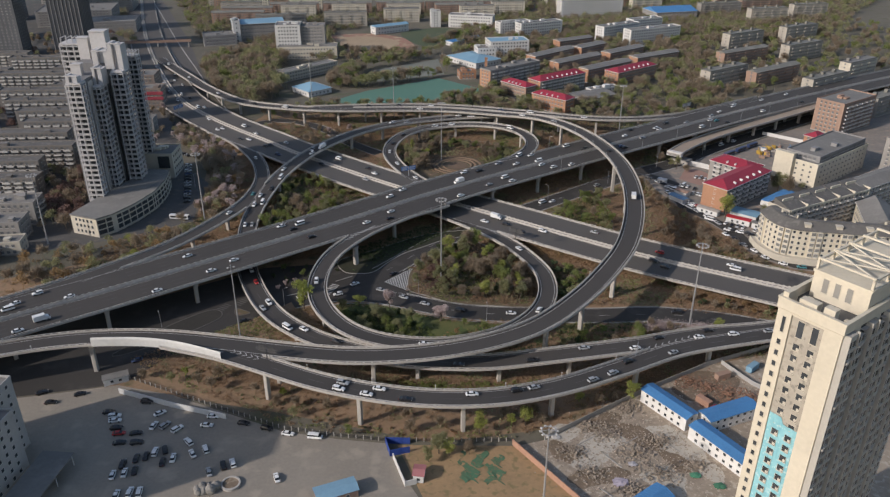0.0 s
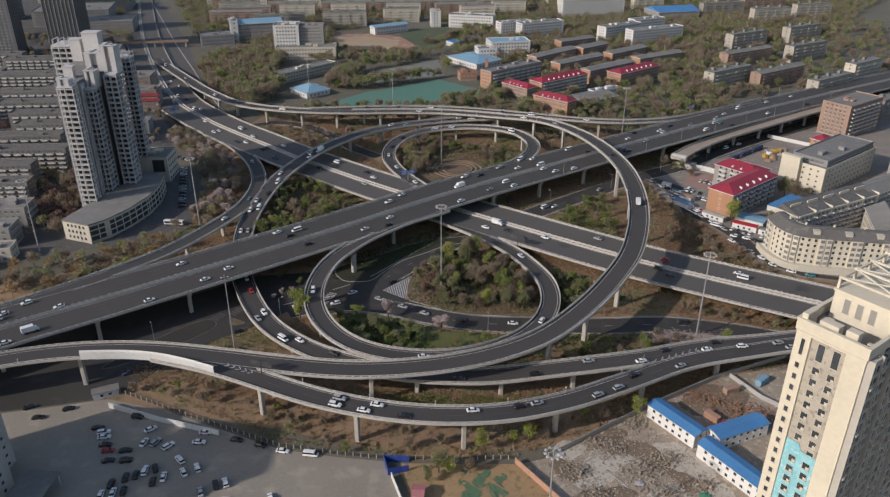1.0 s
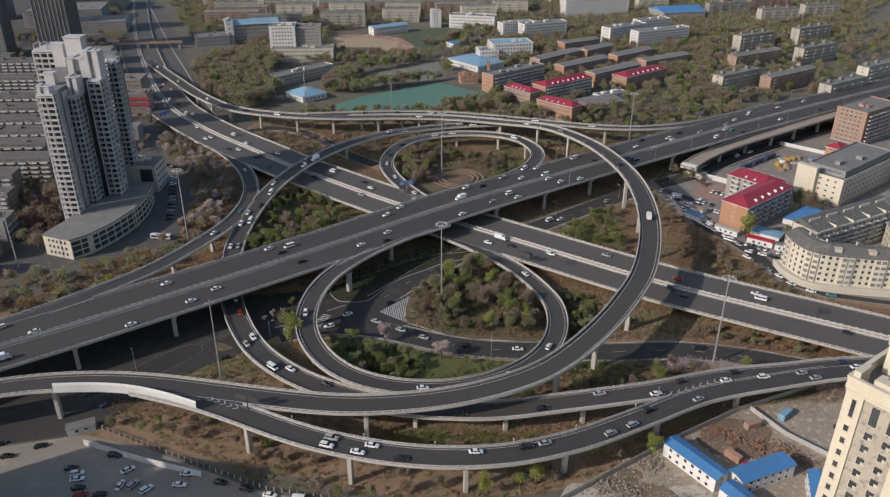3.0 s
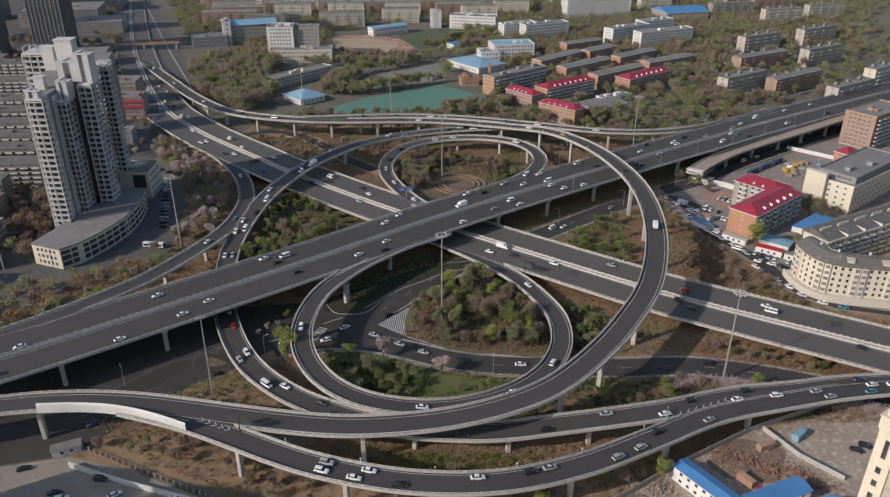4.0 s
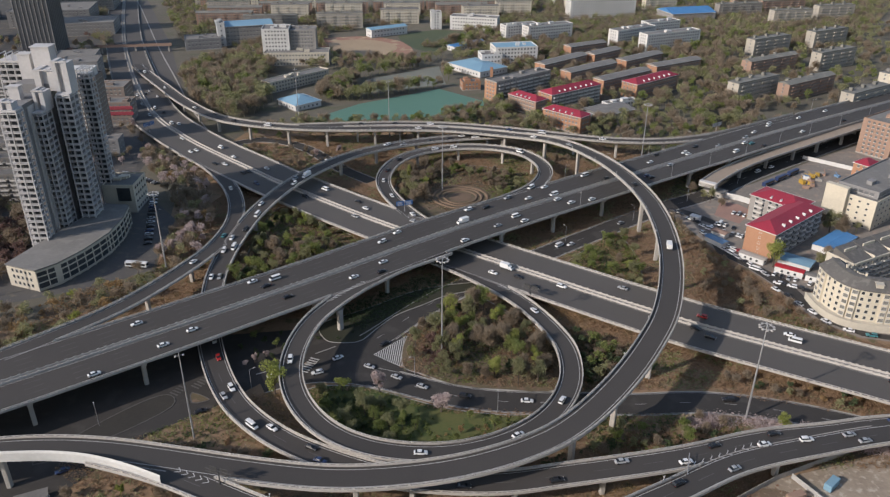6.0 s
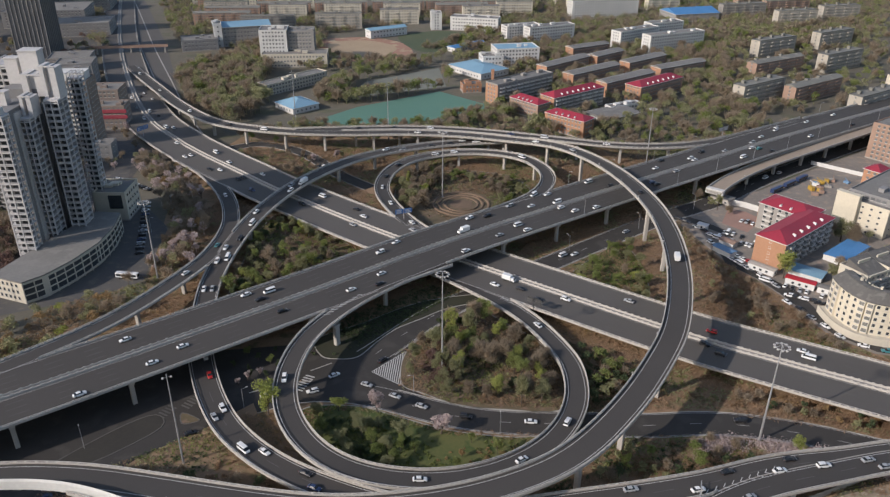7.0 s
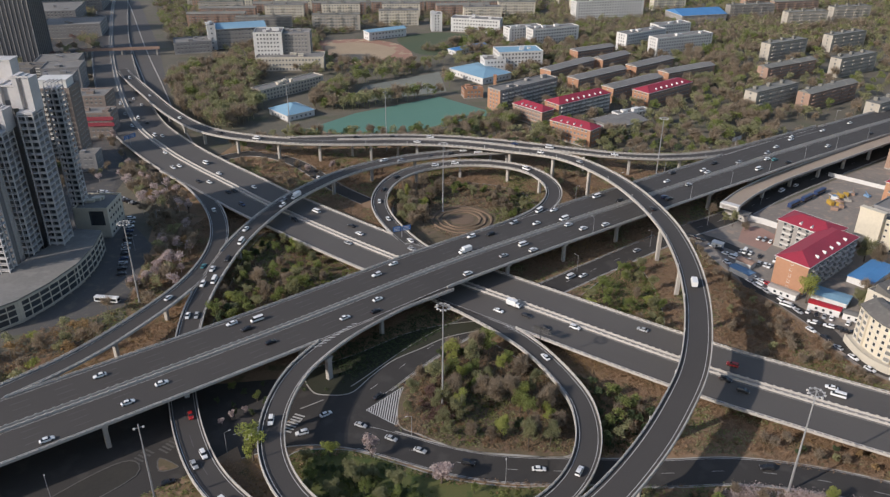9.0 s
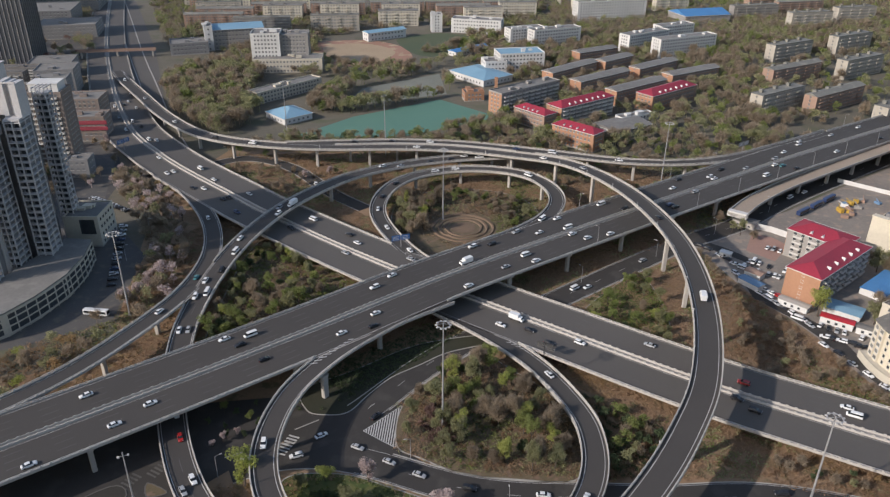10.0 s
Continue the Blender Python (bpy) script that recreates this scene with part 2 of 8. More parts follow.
def clear_of_decks(x, y, top, margin=1.5):
    """Whether something of that height can stand at (x, y) without touching a deck."""
    for n, q in LINES.items():
        d2 = (q[:, 0] - x) ** 2 + (q[:, 1] - y) ** 2
        i = int(d2.argmin())
        if d2[i] < (ROADS[n][0] / 2 + margin) ** 2 and q[i, 2] - 2.2 < top:
            return False
    return True


def runs(keep):
    """Stretches of true values, as (start, end)."""
    out, start = [], None
    for i, k in enumerate(list(keep) + [False]):
        if k and start is None:
            start = i
        elif not k and start is not None:
            if i - start > 1:
                out.append((start, i))
            start = None
    return out


def strip_lines(q, right, at, width, dash=0, gap=0, lift=0.07):
    """Painted line along a road: solid, or dashes of so many steps."""
    v, f = [], []
    i, n = 0, len(q)
    while i < n - 1:
        j = n - 1 if not dash else min(i + dash, n - 1)
        a, b = sweep(q[i:j + 1], right[i:j + 1], [(at - width / 2, lift), (at + width / 2, lift)], closed=False)
        o = len(v)
        v += list(a)
        f += [tuple(o + k for k in face) for face in b]
        i = j + gap if dash else n
    return v, f


PIER_AT = []


def pier(parent, x, y, top, turn, wide, thick=1.5, twin=0.0):
    """A concrete column with a flared head, or two of them under a cross beam."""
    bm = bmesh.new()
    for dx in ((-twin, twin) if twin else (0,)):
        lo, mid = top - (2.0 if twin else 1.6), top
        hw, ht = wide / 2, thick / 2
        rings = []
        for z, a, b in ((0, hw, ht), (max(lo, 0.3), hw, ht), (mid - (1.3 if twin else 0.3), hw * (1.0 if twin else 1.55), ht * 1.05)):
            c = min(a, b) * 0.25
            rings.append([bm.verts.new((dx + sxx, syy, z)) for sxx, syy in ((-a + c, -b), (a - c, -b), (a, -b + c), (a, b - c), (a - c, b), (-a + c, b), (-a, b - c), (-a, -b + c))])
        for r, s in zip(rings, rings[1:]):
            for i in range(8):
                bm.faces.new((r[i], r[(i + 1) % 8], s[(i + 1) % 8], s[i]))
        bm.faces.new(rings[0][::-1])
        bm.faces.new(rings[-1])
    if twin:
        box(bm, -twin - wide, twin + wide, -thick * 0.6, thick * 0.6, top - 1.4, top - 0.05, 0.15)
    bmesh.ops.transform(bm, matrix=pose(x, y, 0, 0, 0, math.degrees(turn)), verts=bm.verts)
    PIER_AT.append((x, y))
    return part("pier", bm, CONCRETE_PALE, parent)


def build_road(name, label, spacing, twin=0.0, lanes=(), edge=1.1, median=0.0, phase=10.0, stand=()):
    width, ctrl = ROADS[name]
    q = LINES[name]
    right = sides(q)
    h = width / 2
    road = empty(name, Matrix(), label, "road deck", kind="structure")
    deep = 1.55 if width < 20 else 1.75
    girder = [(-h, 0), (h, 0), (h, -0.4), (h * 0.72, -0.65), (h * 0.58, -deep), (-h * 0.58, -deep), (-h * 0.72, -0.65), (-h, -0.4)]
    raw("girder", *sweep(q, right, girder), CONCRETE, road)
    raw("asphalt", *sweep(q, right, [(-h + 0.45, 0.01), (-h + 0.45, 0.05), (h - 0.45, 0.05), (h - 0.45, 0.01)]), ASPHALT_PALE if name == "highway_lower" else ASPHALT, road)
    # parapets and railings, left open where another deck joins
    for side in (-1, 1):
        edge_pts = q + right * side * (h - 0.2)
        keep = [not on_deck(p, name, 0.6) for p in edge_pts]
        pv, pf, rv, rf = [], [], [], []
        rail = Boxes()
        for a, b in runs(keep):
            e = q[a:b] + right[a:b] * side * (h - 0.22)
            v, f = sweep(e, right[a:b], [(-0.22, -0.35), (-0.2, 0.55), (0.14, 0.62), (0.26, 0.55), (0.26, -0.35)] if side > 0 else [(-0.26, -0.35), (-0.26, 0.55), (-0.14, 0.62), (0.2, 0.55), (0.22, -0.35)])
            pf += [tuple(len(pv) + k for k in face) for face in f]
            pv += list(v)
            v, f = sweep(e, right[a:b], [(-0.09, 0.98), (-0.09, 1.14), (0.09, 1.14), (0.09, 0.98)])
            rf += [tuple(len(rv) + k for k in face) for face in f]
            rv += list(v)
            for i in range(a, b):
                p, r = q[i] + right[i] * side * (h - 0.22), right[i]
                m = Matrix(((r[0], -r[1], 0, p[0]), (r[1], r[0], 0, p[1]), (0, 0, 1, p[2]), (0, 0, 0, 1)))
                rail.add(-0.1, 0.1, -0.32, 0.32, 0.5, 1.0, m)
        if pv:
            raw("parapet", pv, pf, CONCRETE_PALE, road)
            rf += [tuple(len(rv) + k for k in face) for face in rail.f]
            rv += list(rail.v)
            raw("railing", rv, rf, RAILING, road, "pale painted guard rail on short posts")
    if median:
        for c in (-median / 2, median / 2):
            raw("median_barrier", *sweep(q, right, [(c - 0.28, 0.04), (c - 0.12, 0.85), (c + 0.12, 0.85), (c + 0.28, 0.04)]), CONCRETE_PALE, road)
        raw("median_bed", *sweep(q, right, [(-median / 2 + 0.2, 0.05), (-median / 2 + 0.2, 0.12), (median / 2 - 0.2, 0.12), (median / 2 - 0.2, 0.05)]), CONCRETE, road)
        caps = Boxes()
        for i in range(0, len(q), 1):
            for c in (-median / 2, median / 2):
                p, r = q[i] + right[i] * c, right[i]
                m = Matrix(((r[0], -r[1], 0, p[0]), (r[1], r[0], 0, p[1]), (0, 0, 1, p[2]), (0, 0, 0, 1)))
                caps.add(-0.1, 0.1, -0.45, 0.45, 0.85, 1.15, m)
        caps.ob("median_railing", RAILING, road)
    for kind, rows in ((LINE, [(-h + edge, 0, 0), (h - edge, 0, 0)] + ([(-median / 2 - 0.9, 0, 0), (median / 2 + 0.9, 0, 0)] if median else [])), (LINE_WORN, [(x, 2, 3) for x in lanes])):
        lv, lf = [], []
        for at, dash, gap in rows:
            v, f = strip_lines(q, right, at, 0.2, dash, gap)
            lf += [tuple(len(lv) + k for k in face) for face in f]
            lv += list(v)
        if lv:
            raw("lane_marking", lv, lf, kind, road)
    # piers
    s = np.r_[0, np.cumsum(np.linalg.norm(np.diff(q[:, :2], axis=0), axis=1))]
    for d in (stand or np.arange(phase, s[-1], spacing)):
        i = int(np.searchsorted(s, d))
        if i >= len(q):
            break
        x, y, z = q[i]
        top = z - deep + 0.05
        turn = math.atan2(right[i, 1], right[i, 0])
        if top < 2.0 or any(abs(x - a) + abs(y - b) < 7 for a, b in PIER_AT):
            continue
        if on_deck((x, y, z), name, -1.0, 2.5):
            continue
        clash = False
        for off in ((-twin, twin) if twin else (0,)):
            px, py = x + right[i, 0] * off, y + right[i, 1] * off
            for n, o in LINES.items():
                if n != name:
                    d2 = (o[:, 0] - px) ** 2 + (o[:, 1] - py) ** 2
                    k = int(d2.argmin())
                    if d2[k] < (ROADS[n][0] / 2 + 1.6) ** 2 and o[k, 2] < z - 1:
                        clash = True
        if not clash:
            pier(road, x, y, top, turn, 1.9 if not twin else 1.8, 1.6, twin)
    return road


build_road("highway_upper", "wide dark asphalt highway viaduct on twin concrete piers", 37, twin=13.5, lanes=(-12.2, -8.6, -5.0, 5.0, 8.6, 12.2), median=1.9, phase=4)
build_road("highway_lower", "wide grey asphalt highway deck running beneath the upper viaduct", 30, twin=9.0, lanes=(-13.0, -9.3, -5.5, 5.5, 9.3, 13.0), median=2.6, phase=14)
build_road("ramp_great_ring", "long curved concrete ramp rising over both highways", 33, lanes=(), edge=1.6, stand=(170, 202, 234, 266, 297, 327, 358, 390, 422, 452, 482, 511, 552, 592, 627, 662, 695, 728, 762, 789, 826, 864, 900, 938, 978, 1015, 1052, 1090))
build_road("ramp_front", "curved concrete ramp descending to the street side", 37, lanes=(0.0,), phase=7)
build_road("ramp_under", "curved ramp that dips under the upper highway", 30, lanes=(0.0,), phase=14)
build_road("ramp_north", "slip ramp joining the upper highway behind the ring", 30, phase=12)
build_road("ramp_back_loop", "tight loop ramp round the ring garden", 28, edge=1.4, phase=18)
build_road("ramp_west", "slip ramp between the two highways beside the tower", 28, phase=16)
build_road("ramp_front_loop", "tight loop ramp round the shrub island", 27, edge=1.4, stand=(30, 103, 130, 153, 181, 209, 237, 262, 290))
pier(bpy.data.objects["ramp_front_loop"], -39.3, 13.9, 10.2, 0.9, 2.4, 1.9)

# ---- ground ----
def sheet(name, pts, z, material, label, category="ground", kind="structure", thick=0.0):
    bm = bmesh.new()
    vs = [bm.verts.new((x, y, z)) for x, y in pts]
    f = bm.faces.new(vs)
    if f.normal.z < 0:
        f.normal_flip()
    if thick:
        got = bmesh.ops.extrude_face_region(bm, geom=[f])
        bmesh.ops.translate(bm, vec=(0, 0, -thick), verts=[v for v in got["geom"] if isinstance(v, bmesh.types.BMVert)])
    ob = part(name, bm, material)
    return tagged(ob, label, category, kind=kind)


sheet("ground", [(-3500, -1200), (3500, -1200), (3500, 4800), (-3500, 4800)], 0.0, CITY, "dusty grey-brown city ground reaching the horizon")
sheet("verge", [(-330, -60), (-150, -82), (-60, -104), (0, -122), (60, -112), (160, -52), (330, -72), (330, 20), (165, 75), (140, 150), (160, 210), (60, 300), (-60, 290), (-130, 300), (-160, 200), (-130, 40)], 0.03, EARTH, "dry brown earth banks under the interchange")


def smooth_loop(ctrl, n=8):
    p = np.array(ctrl, float)
    out = []
    for i in range(len(p)):
        a, b, c, d = p[i - 1], p[i], p[(i + 1) % len(p)], p[(i + 2) % len(p)]
        for u in np.linspace(0, 1, n, endpoint=False):
            out.append(0.5 * (2 * b + (c - a) * u + (2 * a - 5 * b + 4 * c - d) * u ** 2 + (3 * b - 3 * c + d - a) * u ** 3))
    return [(float(x), float(y)) for x, y in out]


def street(name, width, ctrl, label, z=0.08, kerb=True, marks=True, junction=None):
    """A road at ground level with kerbs and faded lines, both left out within a junction (x, y, radius)."""
    q = spline([(x, y, 0) for x, y in ctrl], 4.0)
    right = sides(q)
    ob = empty(name, Matrix(), label, "road", kind="structure")
    raw("asphalt", *sweep(q, right, [(-width / 2, z - 0.06), (-width / 2, z), (width / 2, z), (width / 2, z - 0.06)]), ASPHALT_OLD, ob)
    if kerb:
        for c in (-width / 2 - 0.2, width / 2 + 0.2):
            e = q + right * c
            keep = [junction is None or math.hypot(p[0] - junction[0], p[1] - junction[1]) > junction[2] for p in e]
            for a, b in runs(keep):
                raw("kerb", *sweep(q[a:b], right[a:b], [(c - 0.2, 0.0), (c - 0.2, z + 0.14), (c + 0.2, z + 0.14), (c + 0.2, 0.0)]), KERB, ob)
    if marks:
        lv, lf = [], []
        first = next((i for i, p in enumerate(q) if junction and math.hypot(p[0] - junction[0], p[1] - junction[1]) > junction[2] - 4 and p[0] > junction[0]), 0)
        for at, dash, gap in ((-width / 2 + 0.5, 0, 0), (width / 2 - 0.5, 0, 0), (0, 1, 3)):
            v, f = strip_lines(q[first:], right[first:], at, 0.16, dash, gap, z + 0.02)
            lf += [tuple(len(lv) + k for k in face) for face in f]
            lv += list(v)
        raw("lane_markings", lv, lf, LINE, ob)
    return ob

DUST = surface("site_dust", (0.37, 0.305, 0.235), (0.235, 0.19, 0.145), 0.95, 0.7, 0.11, 0.4, spot=(0.44, 0.38, 0.305))
CLAY = surface("orange_clay", (0.36, 0.235, 0.125), (0.25, 0.17, 0.092), 0.95, 0.6, 0.09, 0.5, spot=(0.20, 0.155, 0.075))
COURT = surface("green_court", (0.085, 0.19, 0.145), (0.10, 0.205, 0.155), 0.8, 0.3, 0.03, 0.0)
TRACK = surface("clay_field", (0.33, 0.185, 0.13), (0.28, 0.155, 0.105), 0.9, 0.3, 0.02, 0.05, spot=(0.40, 0.31, 0.20))
SOIL_STRIP = surface("median_soil", (0.10, 0.085, 0.055), (0.07, 0.07, 0.04), 0.95, 1.0, 0.1, 0.3)
TAN = surface("tan_deck", (0.34, 0.27, 0.21), (0.28, 0.225, 0.175), 0.9, 0.8, 0.05, 0.05)

sheet("street_west", [(-330, -184), (-230, -124), (-165, -95), (-145, -91), (-124, -86.5), (-117, -80), (-108, -66), (-98, -52), (-80, -38), (-62, -20), (-48, -8), (-55, 14), (-85, 10), (-150, -32), (-230, -92), (-330, -165)], 0.06, ASPHALT_OLD, "dark worn street surface in the shade under the highway", "road")
sheet("street_corner", [(-58, 10), (-50, 20), (-44, 7), (-37, 3), (-29, 4), (-16, 12), (-9, 12), (-11.5, -2), (-12.5, -13), (-2, -21), (8, -26), (6, -30), (-14, -26), (-30, -16), (-50, -12)], 0.075, ASPHALT_OLD, "dark worn street corner under the loop ramp", "road")
sheet("parking_lot", [(-300, -163), (-230, -125), (-165, -96), (-145, -92), (-123, -87), (-100, -93.5), (-76, -105), (-53.5, -115.5), (-33, -119.8), (-17, -122), (-13, -133), (-4, -150), (0, -175), (-60, -260), (-300, -260)], 0.05, PAVING, "pale dusty concrete parking lot with tyre stains", "parking lot")
sheet("demolition_ground", [(29, -124), (39, -121), (79, -95), (112, -76.5), (165, -62), (220, -80), (220, -260), (70, -260), (46, -150)], 0.05, DUST, "pale dusty demolition ground strewn with debris", "building site")
sheet("clay_ground", [(-13, -123), (28, -124), (45.5, -150), (69, -260), (-20, -260), (-3, -150)], 0.055, CLAY, "orange-brown bare clay ground", "ground")
sheet("east_yard", [(131, 152), (137, 126), (143, 100), (147, 84), (155, 68), (161, 52), (164, 34), (168, 20), (180, 6), (215, -4), (260, -28), (420, -60), (420, 330), (260, 222), (200, 178)], 0.05, surface("yard_paving", (0.27, 0.235, 0.20), (0.17, 0.15, 0.13), 0.9, 0.7, 0.05, 0.1, spot=(0.30, 0.235, 0.19)), "grey yard paving between the eastern blocks", "ground")
sheet("paved_court", [(160, 131), (170, 119), (184, 136), (179, 146), (170, 150)], 0.075, surface("terracotta_paving", (0.36, 0.215, 0.17), (0.27, 0.17, 0.135), 0.9, 1.0, 0.08, 0.1), "terracotta paving of the small court", "pavement")
sheet("yard_lane", [(131, 141), (146, 129), (157, 116), (147, 100), (146, 84), (156, 68), (162, 52), (166, 34), (170, 20), (182, 7), (215, -3), (215, 1), (186, 10), (176, 22), (172, 38), (170, 56), (158, 76), (152, 90), (154, 102), (162, 118), (150, 134), (135, 147)], 0.08, ASPHALT_OLD, "dark lane between the yard and the bank", "road")
sheet("west_yard", [(-184, 176), (-158, 146), (-143, 126), (-139, 84), (-137, 68), (-155, 52), (-205, 30), (-420, 20), (-420, 330), (-225, 330)], 0.05, surface("yard_asphalt", (0.075, 0.071, 0.068), (0.10, 0.094, 0.088), 0.85, 1.0, 0.05, 0.1, spot=(0.13, 0.115, 0.095)), "grey asphalt yard round the apartment tower", "ground")
sheet("avenue", [(-150, 236), (-182, 290), (-222, 410), (-282, 575), (-388, 832), (-520, 1130), (-580, 1130), (-450, 812), (-348, 570), (-336, 539), (-280, 403), (-232, 310), (-199, 260), (-182, 224)], 0.065, ASPHALT_PALE, "broad grey avenue leading out of the interchange", "road")
sheet("west_quarter_ground", [(-186, 178), (-190, 226), (-205, 262), (-238, 312), (-286, 404), (-342, 540), (-354, 572), (-456, 812), (-590, 1130), (-1100, 1130), (-900, 600), (-700, 300), (-424, 200), (-230, 200)], 0.044, surface("old_town_asphalt", (0.085, 0.082, 0.08), (0.06, 0.058, 0.056), 0.9, 0.5, 0.03, 0.1, spot=(0.12, 0.105, 0.085)), "dull grey yards and lanes of the western quarter")
AV = np.array([(-168, 258), (-204, 330), (-248, 432), (-306, 565), (-414, 825), (-545, 1130)], float)
for off, wide in ((13, 0.5), (0, 0.4)):
    qa = spline([(x, y, 0.0) for x, y in AV], 12.0)
    tagged(raw("median", *sweep(qa, sides(qa), [(off - wide, 0.07), (off - wide, 0.3), (off + wide, 0.3), (off + wide, 0.07)]), SOIL_STRIP if wide > 1 else KERB), "narrow planted strip dividing the avenue", "kerb", kind="structure")
for x, y in ((-258, 371), (-300, 470)):
    zebra = Boxes()
    for i_ in range(20):
        zebra.add(-2, 2, 2 + i_ * 2.2, 3.1 + i_ * 2.2, 0.09, 0.1, pose(x, y, 0, 0, 0, -66))
    tagged(zebra.ob("zebra_crossing", LINE_WORN), "worn white crossing on the grey avenue", "road marking", kind="structure")
sheet("sports_court", [(-100, 303), (-24, 304), (51, 352), (6, 398), (-60, 352)], 0.06, COURT, "dull green artificial turf court", "sports court")
sheet("grey_court", [(-72, 378), (-60, 430), (6, 480), (12, 414)], 0.06, surface("old_court", (0.20, 0.205, 0.175), (0.155, 0.16, 0.13), 0.9, 0.4, 0.04), "worn grey-green hard court", "sports court")
sheet("clay_field", smooth_loop([(-132, 592), (-120, 610), (-74, 620), (-38, 598), (-22, 560), (-24, 530), (-60, 502), (-108, 528)], 5), 0.06, TRACK, "orange clay running field", "sports field")
sheet("clay_infield", smooth_loop([(-112, 588), (-78, 604), (-48, 586), (-38, 556), (-62, 520), (-98, 542)], 5), 0.09, surface("tan_infield", (0.40, 0.30, 0.195), (0.32, 0.235, 0.15), 0.9, 0.3, 0.03, 0.05), "tan earth infield of the running field", "sports field")
sheet("oval_field", smooth_loop([(-38, 612), (-26, 640), (16, 656), (56, 620), (40, 566), (-10, 548)], 5), 0.09, surface("field_turf", (0.06, 0.085, 0.045), (0.085, 0.095, 0.05), 0.95, 0.3, 0.03), "dark green oval sports field", "sports field")

street("street_island", 12.5, [(-66, -24), (-50, -17), (-28, -18), (-11, -24.5), (8, -32.3), (28, -36), (48, -36.5), (75, -38), (100, -36.5), (125, -41), (150, -50), (200, -74)], "dark ground-level street curving past the shrub island", junction=(-27, -7, 15))
street("street_crossing", 13.0, [(-44, -10), (-28, 1), (-13, 20), (4, 40), (30, 62), (63, 88), (94, 112), (130, 139), (165, 160), (200, 189), (245, 222), (330, 282)], "ground-level street running beside the upper highway", z=0.1, junction=(-27, -7, 15))
street("street_north", 9.0, [(-160, 230), (-125, 262), (-90, 246), (-60, 205), (-46, 190), (-38, 182)], "narrow ground street behind the lower highway", z=0.07, marks=False)

# grassy islands with kerbs
def island(name, ctrl, label, material=None, z=0.16, kerb=None, steps=6):
    loop = smooth_loop(ctrl, steps)
    ob = empty(name, Matrix(), label, "planting bed", kind="structure")
    bm = bmesh.new()
    bm.faces.new([bm.verts.new((x, y, z)) for x, y in loop])
    part("soil", bm, material or GRASS, ob)
    q = np.array([(x, y, 0) for x, y in loop + loop[:1]])
    raw("kerb", *sweep(q, sides(q), [(-0.2, 0), (-0.2, z + 0.06), (0.2, z + 0.06), (0.2, 0)]), kerb or KERB, ob)
    return ob


SOIL = surface("leafy_soil", (0.155, 0.112, 0.07), (0.095, 0.08, 0.042), 0.95, 0.8, 0.07, 0.5, spot=(0.185, 0.12, 0.085))
island("shrub_island", [(-10, 10), (-12, -12), (-4, -18.6), (10, -26), (28, -28.8), (46, -29.3), (50.5, -18), (50, -2), (44, 15), (32, 29), (19, 41), (6, 31)], "kerbed island of leafy soil inside the loop ramp", SOIL)
island("lawn_bed", [(-46, -27), (-28, -26.2), (-13, -32.0), (6, -39.8), (26, -43.4), (42, -44), (35, -54), (22, -63), (6, -68), (-10, -69), (-26, -65), (-41, -53), (-48, -38)], "grassy bed at the foot of the loop ramp", GRASS)
# The pier bed's near-black soil has the shade under the decks in its colour.
island("pier_island", [(-45, 6), (-38, 3.5), (-30, 5), (-23.4, 15), (-15.4, 25.4), (-4.7, 33.4), (5.2, 41), (15.9, 45.4), (25.4, 48.2), (30, 54), (14, 53), (-8, 46), (-30, 30), (-48, 18)], "dark kerbed bed round the highway pier", surface("shade_toned_soil", (0.035, 0.033, 0.02), (0.026, 0.03, 0.015), 0.95, 0.8, 0.1, 0.4))
island("ring_garden", [(-18, 138), (-5, 126), (18, 131), (45, 147), (58, 165), (58, 185), (48, 200), (30, 209), (8, 210), (-10, 201), (-21, 184), (-22, 160)], "round garden bed inside the back loop", SOIL)
island("east_green", [(60, 62), (80, 52), (98, 48), (103, 78), (100, 104), (88, 98)], "green plot below the great ring", GRASS)
island("west_green", [(-92, 128), (-84, 144), (-62, 122), (-40, 98), (-58, 70), (-78, 46), (-92, 42), (-94, 84)], "overgrown plot between ramp and highways", SOIL)

# painted hatching on the street before the island
hatch = Boxes()
for k in range(1, 15):
    u = k / 14
    p, e = Vector((-23.6 + 12.6 * u, -5.2 + 13.4 * u)), Vector((-23.6 + 11.2 * u, -5.2 - 8.4 * u))
    d = e - p
    hatch.add(0, d.length, -0.2, 0.2, 0.115, 0.13, pose(p.x, p.y, 0, 0, 0, math.degrees(math.atan2(d.y, d.x))))
for p, e in ((Vector((-23.8, -5.2)), Vector((-11.0, 8.4))), (Vector((-23.8, -5.2)), Vector((-12.2, -13.8)))):
    d = e - p
    hatch.add(0, d.length, -0.12, 0.12, 0.118, 0.132, pose(p.x, p.y, 0, 0, 0, math.degrees(math.atan2(d.y, d.x))))
hatch.ob("painted_hatching", LINE, None)
tagged(bpy.data.objects["painted_hatching"], "white diagonal hatching painted on the street", "road marking", kind="structure")
for k, (x, y, turn) in enumerate(((-49, -12, 68), (-88, -22, 60), (-97, -30, 62))):
    zebra = Boxes()
    for i in range(7):
        zebra.add(-5 + i * 1.5, -4.3 + i * 1.5, -2, 2, 0.115, 0.13, pose(x, y, 0, 0, 0, turn))
    tagged(zebra.ob("zebra_crossing", LINE if k == 0 else LINE_WORN), "worn white zebra crossing on dark asphalt", "road marking", kind="structure")

